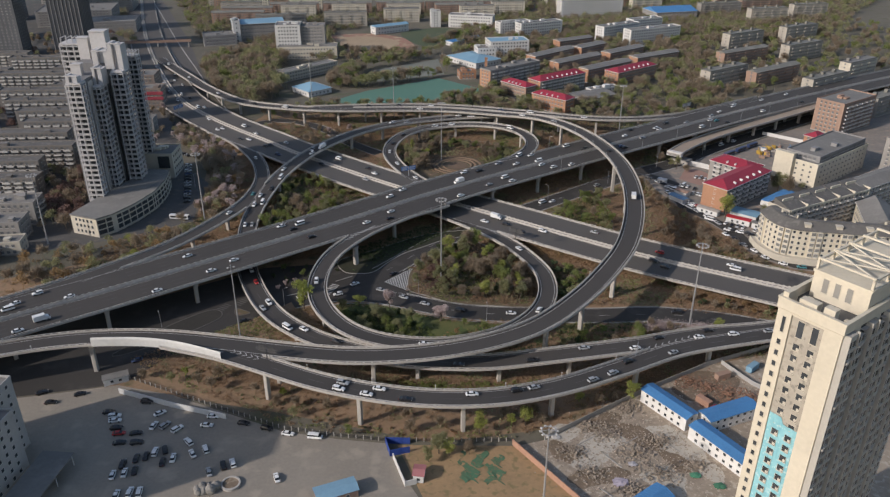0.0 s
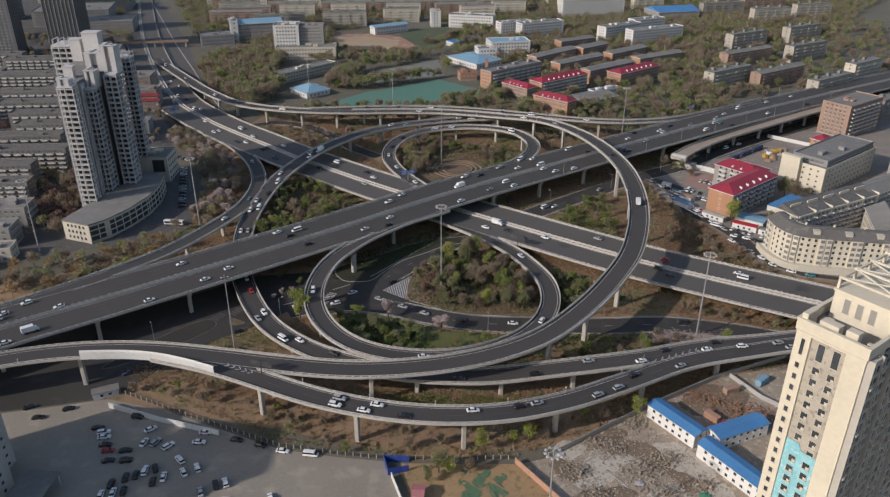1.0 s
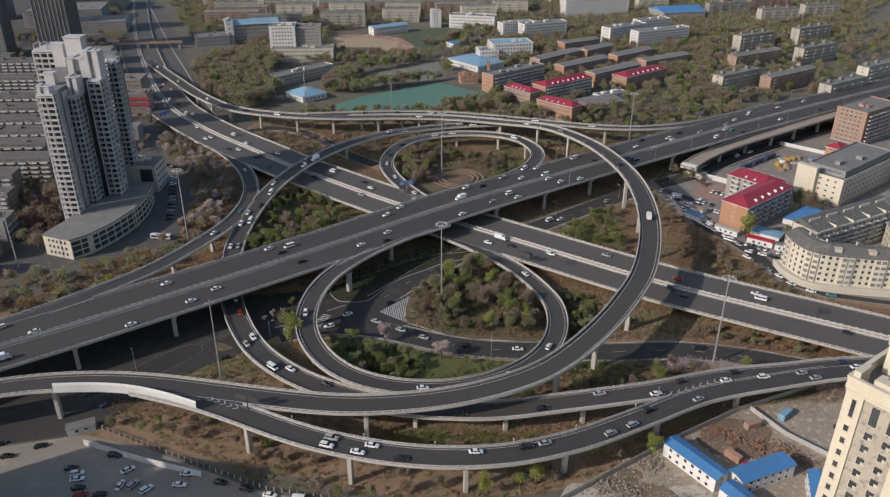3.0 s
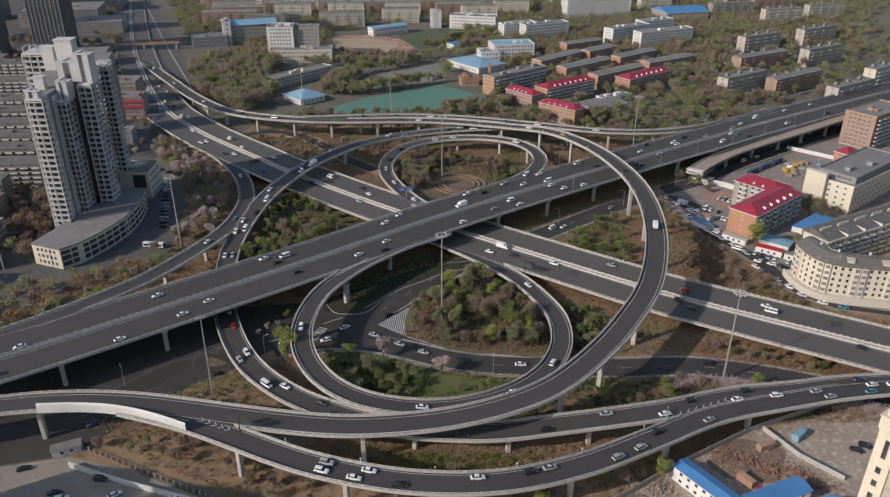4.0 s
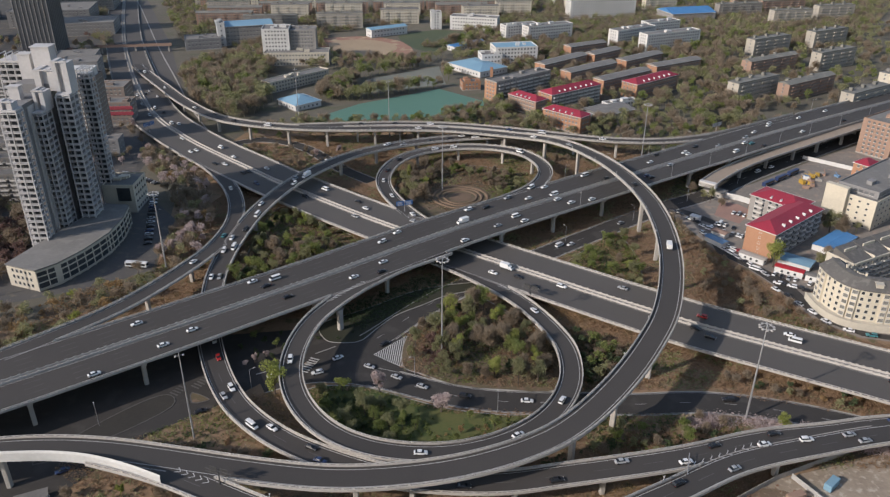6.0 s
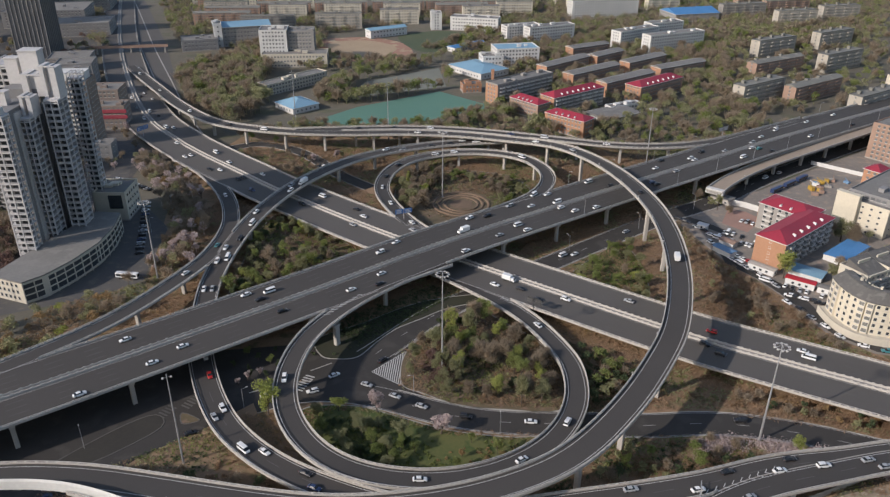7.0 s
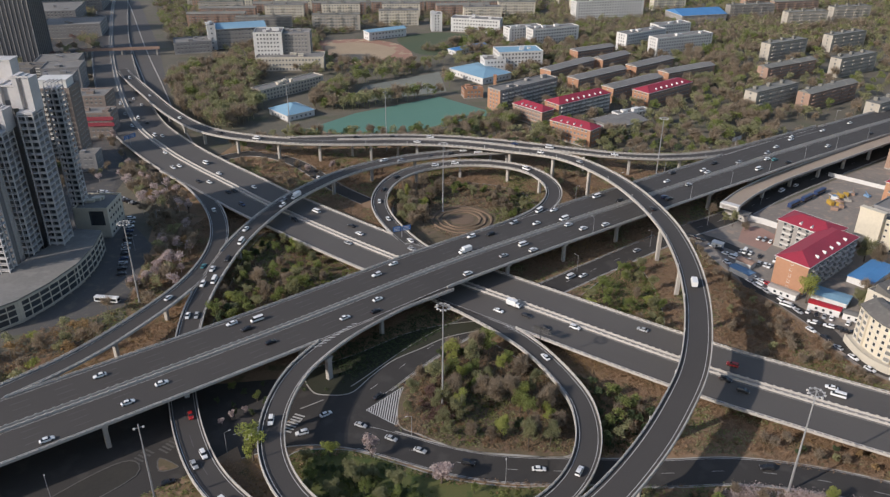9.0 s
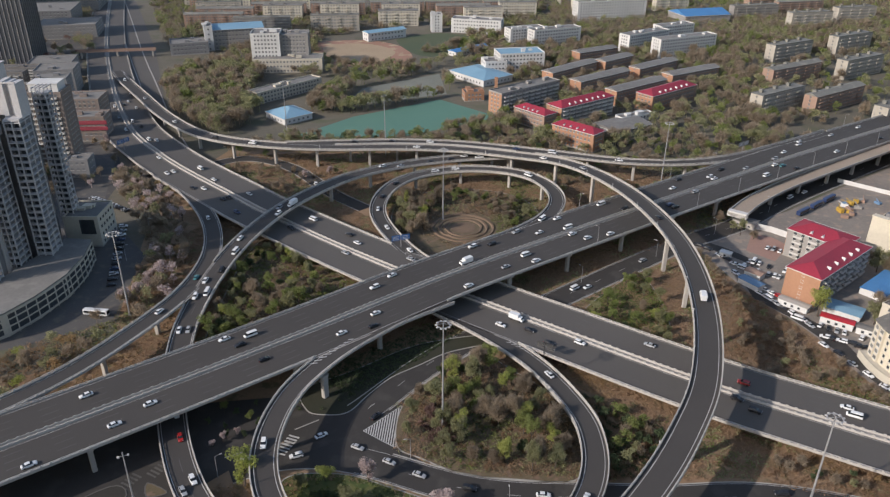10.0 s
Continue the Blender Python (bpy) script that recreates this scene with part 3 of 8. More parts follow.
# kerb stone much darker than KERB, for the two small beds by the viaduct
DARKKERB = surface("dark_kerb_stone", (0.13, 0.12, 0.11), (0.08, 0.075, 0.07), 0.9, 0.8, 0.05, 0.3)
island("pier_nose", [(-90.5, -29.5), (-83.5, -33.0), (-84.2, -34.6), (-88.8, -35.4)], "small kerbed triangle at the foot of a pier", SOIL, kerb=DARKKERB, steps=3)
# Soil of the underpass bed coloured nearly black for the viaduct's shade.
island("underpass_bed", [(-95.5, -37.5), (-105.6, -48.8), (-115.4, -56.8), (-126, -65), (-133, -66), (-118, -46), (-105, -33), (-98, -31)], "dark kerbed bed of bare soil under the viaduct", surface("bare_soil_shade_dark", (0.04, 0.036, 0.03), (0.028, 0.026, 0.022), 0.95, 0.8, 0.1, 0.4), kerb=DARKKERB, steps=3)

# concentric clay banks in the ring garden
banks = empty("ring_banks", pose(16.6, 157, 0), "concentric clay banks round a bare clay disc", "garden feature")
CLAYBANK = surface("dry_clay_bank", (0.18, 0.118, 0.078), (0.125, 0.09, 0.06), 0.95, 0.8, 0.1, 0.3)
bm = bmesh.new()
bmesh.ops.create_circle(bm, cap_ends=True, segments=40, radius=6.6, matrix=pose(0, 0, 0.3))
part("clay_disc", bm, CLAYBANK, banks)
for r in (9.6, 12.8, 16.2):
    q = np.array([((r + 0.7 * noise.noise((math.cos(a) * 2, math.sin(a) * 2, r))) * math.cos(a), (r + 0.7 * noise.noise((math.cos(a) * 2, math.sin(a) * 2, r))) * math.sin(a), 0.1 + 0.3 * noise.noise((math.cos(a) * 3, math.sin(a) * 3, r + 9))) for a in np.linspace(0, 2 * math.pi, 81)])
    raw("bank", *sweep(q, sides(q), [(-1.1, -0.3), (-0.45, 0.6), (0.4, 0.7), (1.0, -0.3)]), CLAYBANK, banks)

# the unfinished ramp stub with a bare tan deck
q = spline([(163, 157, 8.2), (174, 170, 8.2), (187, 182, 8.4), (202, 194, 8.7), (218, 205, 9), (240, 219, 9.5), (268, 237, 10), (310, 264, 10.5), (370, 302, 10)], 3)
r = sides(q)
stub = empty("ramp_stub", Matrix(), "unfinished concrete ramp stub with a tan deck", "road deck", kind="structure")
raw("girder", *sweep(q, r, [(-5, 0), (5, 0), (5, -0.5), (3, -1.8), (-3, -1.8), (-5, -0.5)]), CONCRETE_PALE, stub)
raw("deck_bed", *sweep(q, r, [(-4.4, 0.01), (-4.4, 0.06), (4.4, 0.06), (4.4, 0.01)]), TAN, stub)
for c in (-4.8, 4.8):
    raw("parapet", *sweep(q, r, [(c - 0.2, -0.3), (c - 0.2, 0.95), (c + 0.2, 0.95), (c + 0.2, -0.3)]), CONCRETE_PALE, stub)
raw("end_wall", *sweep(q[:2], r[:2], [(-5.1, -2.0), (-5.1, 1.0), (5.1, 1.0), (5.1, -2.0)]), surface("white_board", (0.62, 0.6, 0.57), (0.52, 0.5, 0.47), 0.7, 1, 0.1, 0), stub)
for i in (4, 13, 22, 31, 40, 50):
    if i < len(q):
        pier(stub, q[i, 0], q[i, 1], q[i, 2] - 1.75, math.atan2(r[i, 1], r[i, 0]), 1.9)

# ---- buildings ----
def paint(name, c, rough=0.85, bump=0.05):
    return surface(name, c, tuple(v * 0.80 for v in c), rough, 0.8, 0.07, bump)


CREAM = paint("cream_render", (0.62, 0.56, 0.445))
CREAM_DULL = paint("dull_cream_render", (0.55, 0.50, 0.41))
WHITE = paint("white_render", (0.62, 0.61, 0.59))
GREYWALL = paint("grey_render", (0.30, 0.283, 0.265))
PALEGREY = paint("pale_grey_render", (0.40, 0.39, 0.375))
SLATE = paint("slate_cladding", (0.125, 0.127, 0.135))
MIDGREY = paint("grey_cladding", (0.24, 0.235, 0.235))
BRICK = paint("orange_brick", (0.40, 0.215, 0.13))
BRICK_DULL = paint("dull_brick", (0.33, 0.22, 0.165))
ROOFGREY = surface("grey_roof_felt", (0.215, 0.205, 0.19), (0.15, 0.143, 0.133), 0.9, 0.7, 0.05, 0.1, spot=(0.21, 0.2, 0.185))
ROOFSLATE = surface("slate_roof", (0.135, 0.127, 0.118), (0.095, 0.09, 0.084), 0.85, 0.7, 0.08, 0.1, spot=(0.16, 0.15, 0.138))
ROOFRED = surface("red_roof_sheet", (0.33, 0.028, 0.05), (0.24, 0.024, 0.042), 0.6, 1.0, 0.06, 0.05)
ROOFBLUE = surface("blue_roof_sheet", (0.075, 0.23, 0.46), (0.055, 0.17, 0.36), 0.55, 1.2, 0.08, 0.05)
ROOFSKY = surface("pale_blue_roof", (0.22, 0.37, 0.47), (0.17, 0.30, 0.40), 0.6, 1.0, 0.06, 0.05)
FRAME = paint("window_frame", (0.55, 0.53, 0.50), 0.6, 0.0)
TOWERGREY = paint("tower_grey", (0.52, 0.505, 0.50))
# Dark grey that puts the shade behind the balconies into the recess walls.
TOWERCORE = paint("tower_recess_shade", (0.2, 0.2, 0.205))
SKYDARK = surface("dark_curtain_wall", (0.045, 0.05, 0.06), (0.07, 0.075, 0.085), 0.3, 0.3, 0.05, 0.0)
NET = surface("cyan_safety_net", (0.27, 0.53, 0.57), (0.17, 0.40, 0.46), 0.9, 1.2, 0.25, 0.2, spot=(0.40, 0.58, 0.60))

WINDOW_MESH = {}


def window_mesh(w, h, trim=None, blind=False):
    """A pane in its surround with a sill, standing on its facade: x along it, y outwards is negative."""
    trim = trim or FRAME
    key = (round(w, 2), round(h, 2), trim.name, blind)
    if key not in WINDOW_MESH:
        b = Boxes()
        b.add(-w / 2, w / 2, -0.05, 0.02, 0, h)
        n = len(b.f)
        t = 0.09
        b.add(-w / 2 - t, -w / 2, -0.10, 0.02, -t, h + t)
        b.add(w / 2, w / 2 + t, -0.10, 0.02, -t, h + t)
        if not blind:
            b.add(-w / 2, w / 2, -0.10, 0.02, h, h + t)
        b.add(-w / 2 - 0.15, w / 2 + 0.15, -0.2, 0.02, -0.16, 0)
        if blind:
            b.add(0.06, w / 2 - 0.05, -0.09, 0.0, 0.05, h * 0.5)
        me = mesh_from("window", b.v, b.f, GLASS)
        me.materials.append(trim)
        for i, p in enumerate(me.polygons):
            p.material_index = 0 if i < n else 1
        WINDOW_MESH[key] = me
    return WINDOW_MESH[key]


def far_window(w, h):
    """A far window: a pane paled to imitate haze over a pale sill, without its back."""
    key = (round(w, 2), round(h, 2), "far")
    if key not in WINDOW_MESH:
        v = [(-w / 2, -0.08, 0), (w / 2, -0.08, 0), (w / 2, -0.08, h), (-w / 2, -0.08, h), (-w / 2 - 0.2, -0.25, -0.02), (w / 2 + 0.2, -0.25, -0.02), (w / 2 + 0.2, 0.0, -0.02), (-w / 2 - 0.2, 0.0, -0.02), (-w / 2 - 0.2, -0.25, -0.2), (w / 2 + 0.2, -0.25, -0.2)]
        f = [(0, 1, 2, 3), (4, 5, 6, 7), (8, 9, 5, 4)]
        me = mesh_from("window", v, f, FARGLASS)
        me.materials.append(FRAME)
        for i, p in enumerate(me.polygons):
            p.material_index = 1 if i else 0
        WINDOW_MESH[key] = me
    return WINDOW_MESH[key]


def side_frame(w, d, k):
    """A facade's own axes: 0 front (-y), 1 right (+x), 2 back, 3 left (-x); x runs along it from its middle."""
    return (pose(0, -d / 2, 0), pose(w / 2, 0, 0, 0, 0, 90), pose(0, d / 2, 0, 0, 0, 180), pose(-w / 2, 0, 0, 0, 0, -90))[k], (w, d, w, d)[k]


def windows(parent, m, length, z0, storeys, storey, pitch, ww, wh, single, trim=None, margin=1.2):
    """Rows of windows on a facade: each an object, or joined into one part."""
    n = max(1, int((length - 2 * margin) / pitch))
    me = window_mesh(ww, wh, trim) if single else far_window(ww, wh)
    if single:
        for s in range(storeys):
            for i in range(n):
                ob = new("window", me)
                ob.parent = parent
                ob.matrix_basis = m @ pose((i - (n - 1) / 2) * pitch, 0, z0 + s * storey)
        return
    base = np.array([v.co[:] for v in me.vertices])
    faces = [tuple(p.vertices) for p in me.polygons]
    mats = [p.material_index for p in me.polygons]
    vs, fs, ms = [], [], []
    for s in range(storeys):
        for i in range(n):
            fs += [tuple(len(vs) + k for k in f) for f in faces]
            vs += [tuple(m @ Vector(v + (((i - (n - 1) / 2) * pitch), 0, z0 + s * storey))) for v in base]
            ms += mats
    old = next((c for c in parent.children if c.name.startswith("glazing_band")), None)
    if vs and old:
        n = len(old.data.vertices)
        vs = [tuple(v.co) for v in old.data.vertices] + vs
        ms = [p.material_index for p in old.data.polygons] + ms
        fs = [tuple(p.vertices) for p in old.data.polygons] + [tuple(n + k for k in f) for f in fs]
        old.data.clear_geometry()
        old.data.from_pydata(vs, [], fs)
        old.data.update()
        old.data.polygons.foreach_set("material_index", ms)
    elif vs:
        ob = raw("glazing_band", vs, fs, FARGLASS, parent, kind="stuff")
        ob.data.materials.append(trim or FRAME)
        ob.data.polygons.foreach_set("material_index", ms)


def flat_roof(parent, w, d, h, material, clutter=3, rim=0.9, wall=None, seed=0):
    rng = random.Random(seed)
    bm = bmesh.new()
    box(bm, -w / 2 + 0.05, w / 2 - 0.05, -d / 2 + 0.05, d / 2 - 0.05, h, h + 0.12)
    part("roof", bm, material, parent)
    bm = bmesh.new()
    for x0, x1, y0, y1 in ((-w / 2 - 0.1, w / 2 + 0.1, -d / 2 - 0.1, -d / 2 + 0.25), (-w / 2 - 0.1, w / 2 + 0.1, d / 2 - 0.25, d / 2 + 0.1), (-w / 2 - 0.1, -w / 2 + 0.25, -d / 2 + 0.25, d / 2 - 0.25), (w / 2 - 0.25, w / 2 + 0.1, -d / 2 + 0.25, d / 2 - 0.25)):
        box(bm, x0, x1, y0, y1, h - 0.3, h + rim)
    part("roof_rim", bm, wall or CONCRETE, parent)
    for _ in range(clutter):
        x, y = rng.uniform(-w * 0.38, w * 0.38), rng.uniform(-d * 0.25, d * 0.25)
        a, b, c = rng.uniform(1.2, 2.8), rng.uniform(1.0, 2.0), rng.uniform(1.0, 2.6)
        bm = bmesh.new()
        box(bm, x - a, x + a, y - b, y + b, h + 0.1, h + c, 0.08)
        box(bm, x - a - 0.15, x + a + 0.15, y - b - 0.15, y + b + 0.15, h + c, h + c + 0.15)
        part("roof_hut", bm, wall or CONCRETE, parent)


def hip_roof(parent, w, d, h, rise, material, dormers=0, over=0.6, gable=False):
    bm = bmesh.new()
    a, b = w / 2 + over, d / 2 + over
    inset = 0 if gable else min(a, b) * 0.9
    lo = [bm.verts.new(p) for p in ((-a, -b, h), (a, -b, h), (a, b, h), (-a, b, h))]
    hi = [bm.verts.new(p) for p in ((-a + inset, 0, h + rise), (a - inset, 0, h + rise))]
    bm.faces.new((lo[0], lo[1], hi[1], hi[0]))
    bm.faces.new((lo[2], lo[3], hi[0], hi[1]))
    bm.faces.new((lo[1], lo[2], hi[1]))
    bm.faces.new((lo[3], lo[0], hi[0]))
    bm.faces.new(lo[::-1])
    part("roof", bm, material, parent)
    bm = bmesh.new()
    box(bm, -a - 0.05, a + 0.05, -b - 0.12, -b, h - 0.25, h + 0.1)
    box(bm, -a - 0.05, a + 0.05, b, b + 0.12, h - 0.25, h + 0.1)
    box(bm, -a - 0.12, -a, -b, b, h - 0.25, h + 0.1)
    box(bm, a, a + 0.12, -b, b, h - 0.25, h + 0.1)
    part("gutter", bm, WHITE, parent)
    for i in range(dormers):
        for sgn in (-1,):
            x = (i + 0.5) / dormers * (w - inset * 2 + over) - (w - inset * 2 + over) / 2
            bm = bmesh.new()
            y = sgn * b * 0.8
            z = h + rise * 0.2
            vs = [bm.verts.new(p) for p in ((x - 0.8, y, z), (x + 0.8, y, z), (x, y, z + 1.3), (x - 0.8, y - sgn * 1.6, z), (x + 0.8, y - sgn * 1.6, z), (x, y - sgn * 1.8, z + 1.3))]
            for f in ((0, 1, 2), (3, 5, 4), (0, 2, 5, 3), (1, 4, 5, 2), (0, 3, 4, 1)):
                bm.faces.new([vs[k] for k in f])
            part("dormer", bm, WHITE, parent)


def block(name, label, x, y, w, d, h, turn, wall, storeys, roof="flat", roofing=None, pitch=3.4, ww=1.6, wh=1.5, sides_on=(0, 1, 3), single=False, balconies=(), rise=3.0, dormers=0, clutter=3, group="", category="building", trim=None, blind=(), endwall=None):
    """A building of plain storeys with windows, a roof, and balconies where asked."""
    ob = empty(name, pose(x, y, 0, 0, 0, turn), label, category, group)
    bm = bmesh.new()
    box(bm, -w / 2, w / 2, -d / 2, d / 2, 0, h)
    part("wall", bm, wall, ob)
    if endwall:
        for sgn in (-1, 1):
            bm = bmesh.new()
            box(bm, sgn * w / 2 - 0.06, sgn * w / 2 + 0.06, -d / 2 - 0.05, d / 2 + 0.05, 0, h)
            part("end_wall", bm, endwall, ob)
    bm = bmesh.new()
    box(bm, -w / 2 - 0.12, w / 2 + 0.12, -d / 2 - 0.12, d / 2 + 0.12, 0, 0.7)
    part("plinth", bm, CONCRETE, ob)
    st = h / storeys
    for k in sides_on:
        m, length = side_frame(w, d, k)
        if k in blind:
            windows(ob, m, min(length, 5), st * 0.35, storeys, st, pitch, ww * 0.7, wh * 0.8, single, trim)
            continue
        windows(ob, m, length, st * 0.35, storeys, st, pitch, ww, wh, single, trim)
    for k in balconies:
        m, length = side_frame(w, d, k)
        n = max(1, int(length / (pitch * 2)))
        joined = Boxes()
        for s in range(1, storeys):
            for i in range(n):
                b = Boxes() if single else joined
                xx = (i - (n - 1) / 2) * pitch * 2
                b.add(xx - 2.3, xx + 2.3, -1.35, 0.0, s * st - 0.12, s * st, m)
                b.add(xx - 2.3, xx + 2.3, -1.35, -1.25, s * st, s * st + 0.95, m)
                b.add(xx - 2.3, xx - 2.2, -1.25, 0.0, s * st, s * st + 0.95, m)
                b.add(xx + 2.2, xx + 2.3, -1.25, 0.0, s * st, s * st + 0.95, m)
                if single:
                    b.ob("balcony", FRAME, ob)
        joined.ob("balcony_tier", FRAME, ob, kind="stuff")
    if roof == "flat":
        flat_roof(ob, w, d, h, roofing or ROOFGREY, clutter, wall=wall, seed=int(abs(x * 7 + y)))
    else:
        hip_roof(ob, w, d, h, rise, roofing or ROOFRED, dormers, gable=roof == "gable")
    return ob


# --- cream high-rise under cladding work ---
UNPAINTED = surface("bare_render", (0.43, 0.39, 0.325), (0.30, 0.27, 0.225), 0.9, 0.6, 0.2, 0.05, spot=(0.22, 0.20, 0.17))
tower = empty("cream_tower", pose(87.5, -195.3, 0, 0, 0, 35.6), "tall cream apartment tower with cyan netting on its lower front", "apartment tower")
for a in ((0, 46, 0, 4.2, 0), (0, 46, 11.8, 15.2, 0), (0.5, 46, 4.2, 11.8, 0), (0, 0.5, 4.2, 11.8, 90.6)):
    bm = bmesh.new()
    box(bm, *a, 91.4)
    part("wall", bm, CREAM if a[0] == 0 else UNPAINTED, tower)
bm = bmesh.new()
box(bm, -0.12, -0.01, -0.12, 15.32, 90.9, 91.2)
for a in ((-0.3, 0.3, -0.3, 15.5), (0.3, 46.2, -0.3, 0.3), (0.3, 46.2, 14.9, 15.5)):
    box(bm, *a, 91.4, 93.9)
box(bm, -0.45, 0.4, -0.45, 15.65, 93.9, 94.2)
box(bm, 0.4, 46.3, -0.45, 0.4, 93.9, 94.2)
box(bm, 0.4, 46.3, 14.8, 15.65, 93.9, 94.2)
box(bm, 0.3, 4.5, 13.6, 14.9, 91.4, 95.4)
part("roof_rim", bm, CREAM, tower)
bm = bmesh.new()
box(bm, 0.3, 46, 0.3, 14.9, 91.4, 91.55)
part("roof", bm, ROOFGREY, tower)
bm = bmesh.new()
box(bm, 10.0, 38, 0.6, 13.8, 91.5, 98.3)
box(bm, 9.7, 38.3, 0.35, 14.0, 98.0, 98.6)
part("penthouse", bm, CREAM, tower)
for a in ((1.0, 3.2, 7.2, 11.4, 94.9), (1.2, 3.2, 3.2, 5.8, 95.2), (5.5, 7.0, 11.0, 12.4, 93.0), (3.6, 4.6, 1.2, 2.2, 92.8)):
    bm = bmesh.new()
    box(bm, *a[:4], 91.5, a[4], 0.06)
    part("roof_hut", bm, CREAM, tower)
# open frame of concrete beams over the penthouse
for i in range(5):
    bm = bmesh.new()
    x = 10.2 + i * 6.6
    box(bm, x, x + 0.55, 0.6, 13.8, 101.0, 101.5)
    for yy in (0.6, 13.25):
        box(bm, x, x + 0.55, yy, yy + 0.55, 98.5, 101.0)
    part("roof_frame", bm, CREAM, tower)
for p, q_ in (((10.5, 0.9, 101.2), (16.8, 13.5, 101.2)), ((16.8, 0.9, 101.2), (10.5, 13.5, 101.2)), ((17.1, 0.9, 101.2), (23.4, 13.5, 101.2)), ((23.4, 0.9, 101.2), (17.1, 13.5, 101.2))):
    bm = bmesh.new()
    tube(bm, p, q_, 0.2, 0.2, 6)
    part("roof_brace", bm, CREAM, tower)
bm = bmesh.new()
for yy in (0.6, 13.25):
    box(bm, 10.2, 37.2, yy + 0.02, yy + 0.53, 100.55, 101.0)
part("roof_beam", bm, CREAM, tower)
me = window_mesh(1.5, 1.6, CREAM_DULL, True)
small = window_mesh(0.9, 1.3, CREAM_DULL)
tall = window_mesh(1.5, 4.2, CREAM_DULL)
for s in range(28):
    z = 1.2 + s * 3.0
    for yy, mesh, x in ((6.0, me, 0.5), (9.4, me, 0.5), (13.4, small, 0.0)):
        ob = new("window", mesh)
        ob.parent = tower
        ob.matrix_basis = pose(x, yy, z, 0, 0, -90)
thin = window_mesh(0.8, 4.0, CREAM_DULL)
louvre = window_mesh(1.3, 3.4, CREAM_DULL).copy()
louvre.materials[0] = paint("grey_louvre", (0.27, 0.26, 0.235))
for yy in (5.4, 8.2, 11.0):
    ob = new("window", tall if yy < 11 else thin)
    ob.parent = tower
    ob.matrix_basis = pose(0.5 if yy < 11 else 0, 6.0 if yy < 6 else 9.4 if yy < 11 else 13.3, 85.6, 0, 0, -90)
    ob = new("window", tall)
    ob.parent = tower
    ob.data = louvre
    ob.matrix_basis = pose(10.0, yy - 0.4, 93.6, 0, 0, -90)
# Cream turned greyer for the side away from the sun, shade in the colour.
MULLION = paint("tower_side_shade_grey", (0.44, 0.415, 0.37))
# long shaded side: window bays in that greyed cream, standing proud of dark glazed recesses
side_x, k = 0.6, 0
while side_x < 43:
    wide = (3.4, 3.4, 2.6)[k % 3]
    bm = bmesh.new()
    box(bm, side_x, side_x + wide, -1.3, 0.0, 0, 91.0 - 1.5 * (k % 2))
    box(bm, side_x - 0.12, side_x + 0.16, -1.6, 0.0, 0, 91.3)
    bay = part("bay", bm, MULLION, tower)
    b = Boxes()
    for st in range(30):
        n_ = 2 if wide > 3 else 1
        for i in range(n_):
            c = side_x + wide * (i + 0.5) / n_ + 0.05
            b.add(c - 0.55, c + 0.55, -1.34, -1.2, 1.0 + st * 3.0, 2.5 + st * 3.0)
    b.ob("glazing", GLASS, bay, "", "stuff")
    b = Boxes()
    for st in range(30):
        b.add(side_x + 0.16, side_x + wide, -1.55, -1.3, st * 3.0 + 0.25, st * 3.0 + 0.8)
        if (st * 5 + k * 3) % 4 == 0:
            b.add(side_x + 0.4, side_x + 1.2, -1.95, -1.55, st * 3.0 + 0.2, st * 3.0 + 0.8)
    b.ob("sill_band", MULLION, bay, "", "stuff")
    gap = (0.35, 2.3, 0.35, 1.4)[k % 4]
    if gap > 1:
        b, g = Boxes(), Boxes()
        for st in range(31):
            b.add(side_x + wide, side_x + wide + gap - 0.1, -0.9, 0.0, st * 3.0, st * 3.0 + 0.25)
            g.add(side_x + wide + 0.05, side_x + wide + gap - 0.15, -0.06, 0.0, st * 3.0 + 0.3, st * 3.0 + 2.9)
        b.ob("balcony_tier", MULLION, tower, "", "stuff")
        g.ob("recess_glazing", GLASS, tower, "dark shaded side windows", "stuff")
    side_x += wide + gap
    k += 1
bm = bmesh.new()
for yy0, yy1 in ((4.35, 11.7),):
    n, kx = 12, 24
    grid = [[bm.verts.new((0.28 - 0.07 * math.sin(i * 1.9 + j * 1.3) + 0.05 * ((i * 7 + j * 3) % 5 - 2) * 0.4, yy0 + (yy1 - yy0) * i / n, 1.0 + j * (61.0 + (1.6 if i > 6 else 0.0)) / kx)) for i in range(n + 1)] for j in range(kx + 1)]
    for j in range(kx):
        for i in range(n):
            bm.faces.new((grid[j][i], grid[j][i + 1], grid[j + 1][i + 1], grid[j + 1][i]))
net = part("safety_net", bm, NET, tower, "cyan safety netting over the lower front")
sol = net.modifiers.new("thickness", "SOLIDIFY")
sol.thickness = 0.03
for s in range(20):
    for yy in (6.0, 9.4):
        ob = new("window", me)
        ob.parent = tower
        ob.matrix_basis = pose(0.12, yy, 1.2 + s * 3.0, 0, 0, -90)

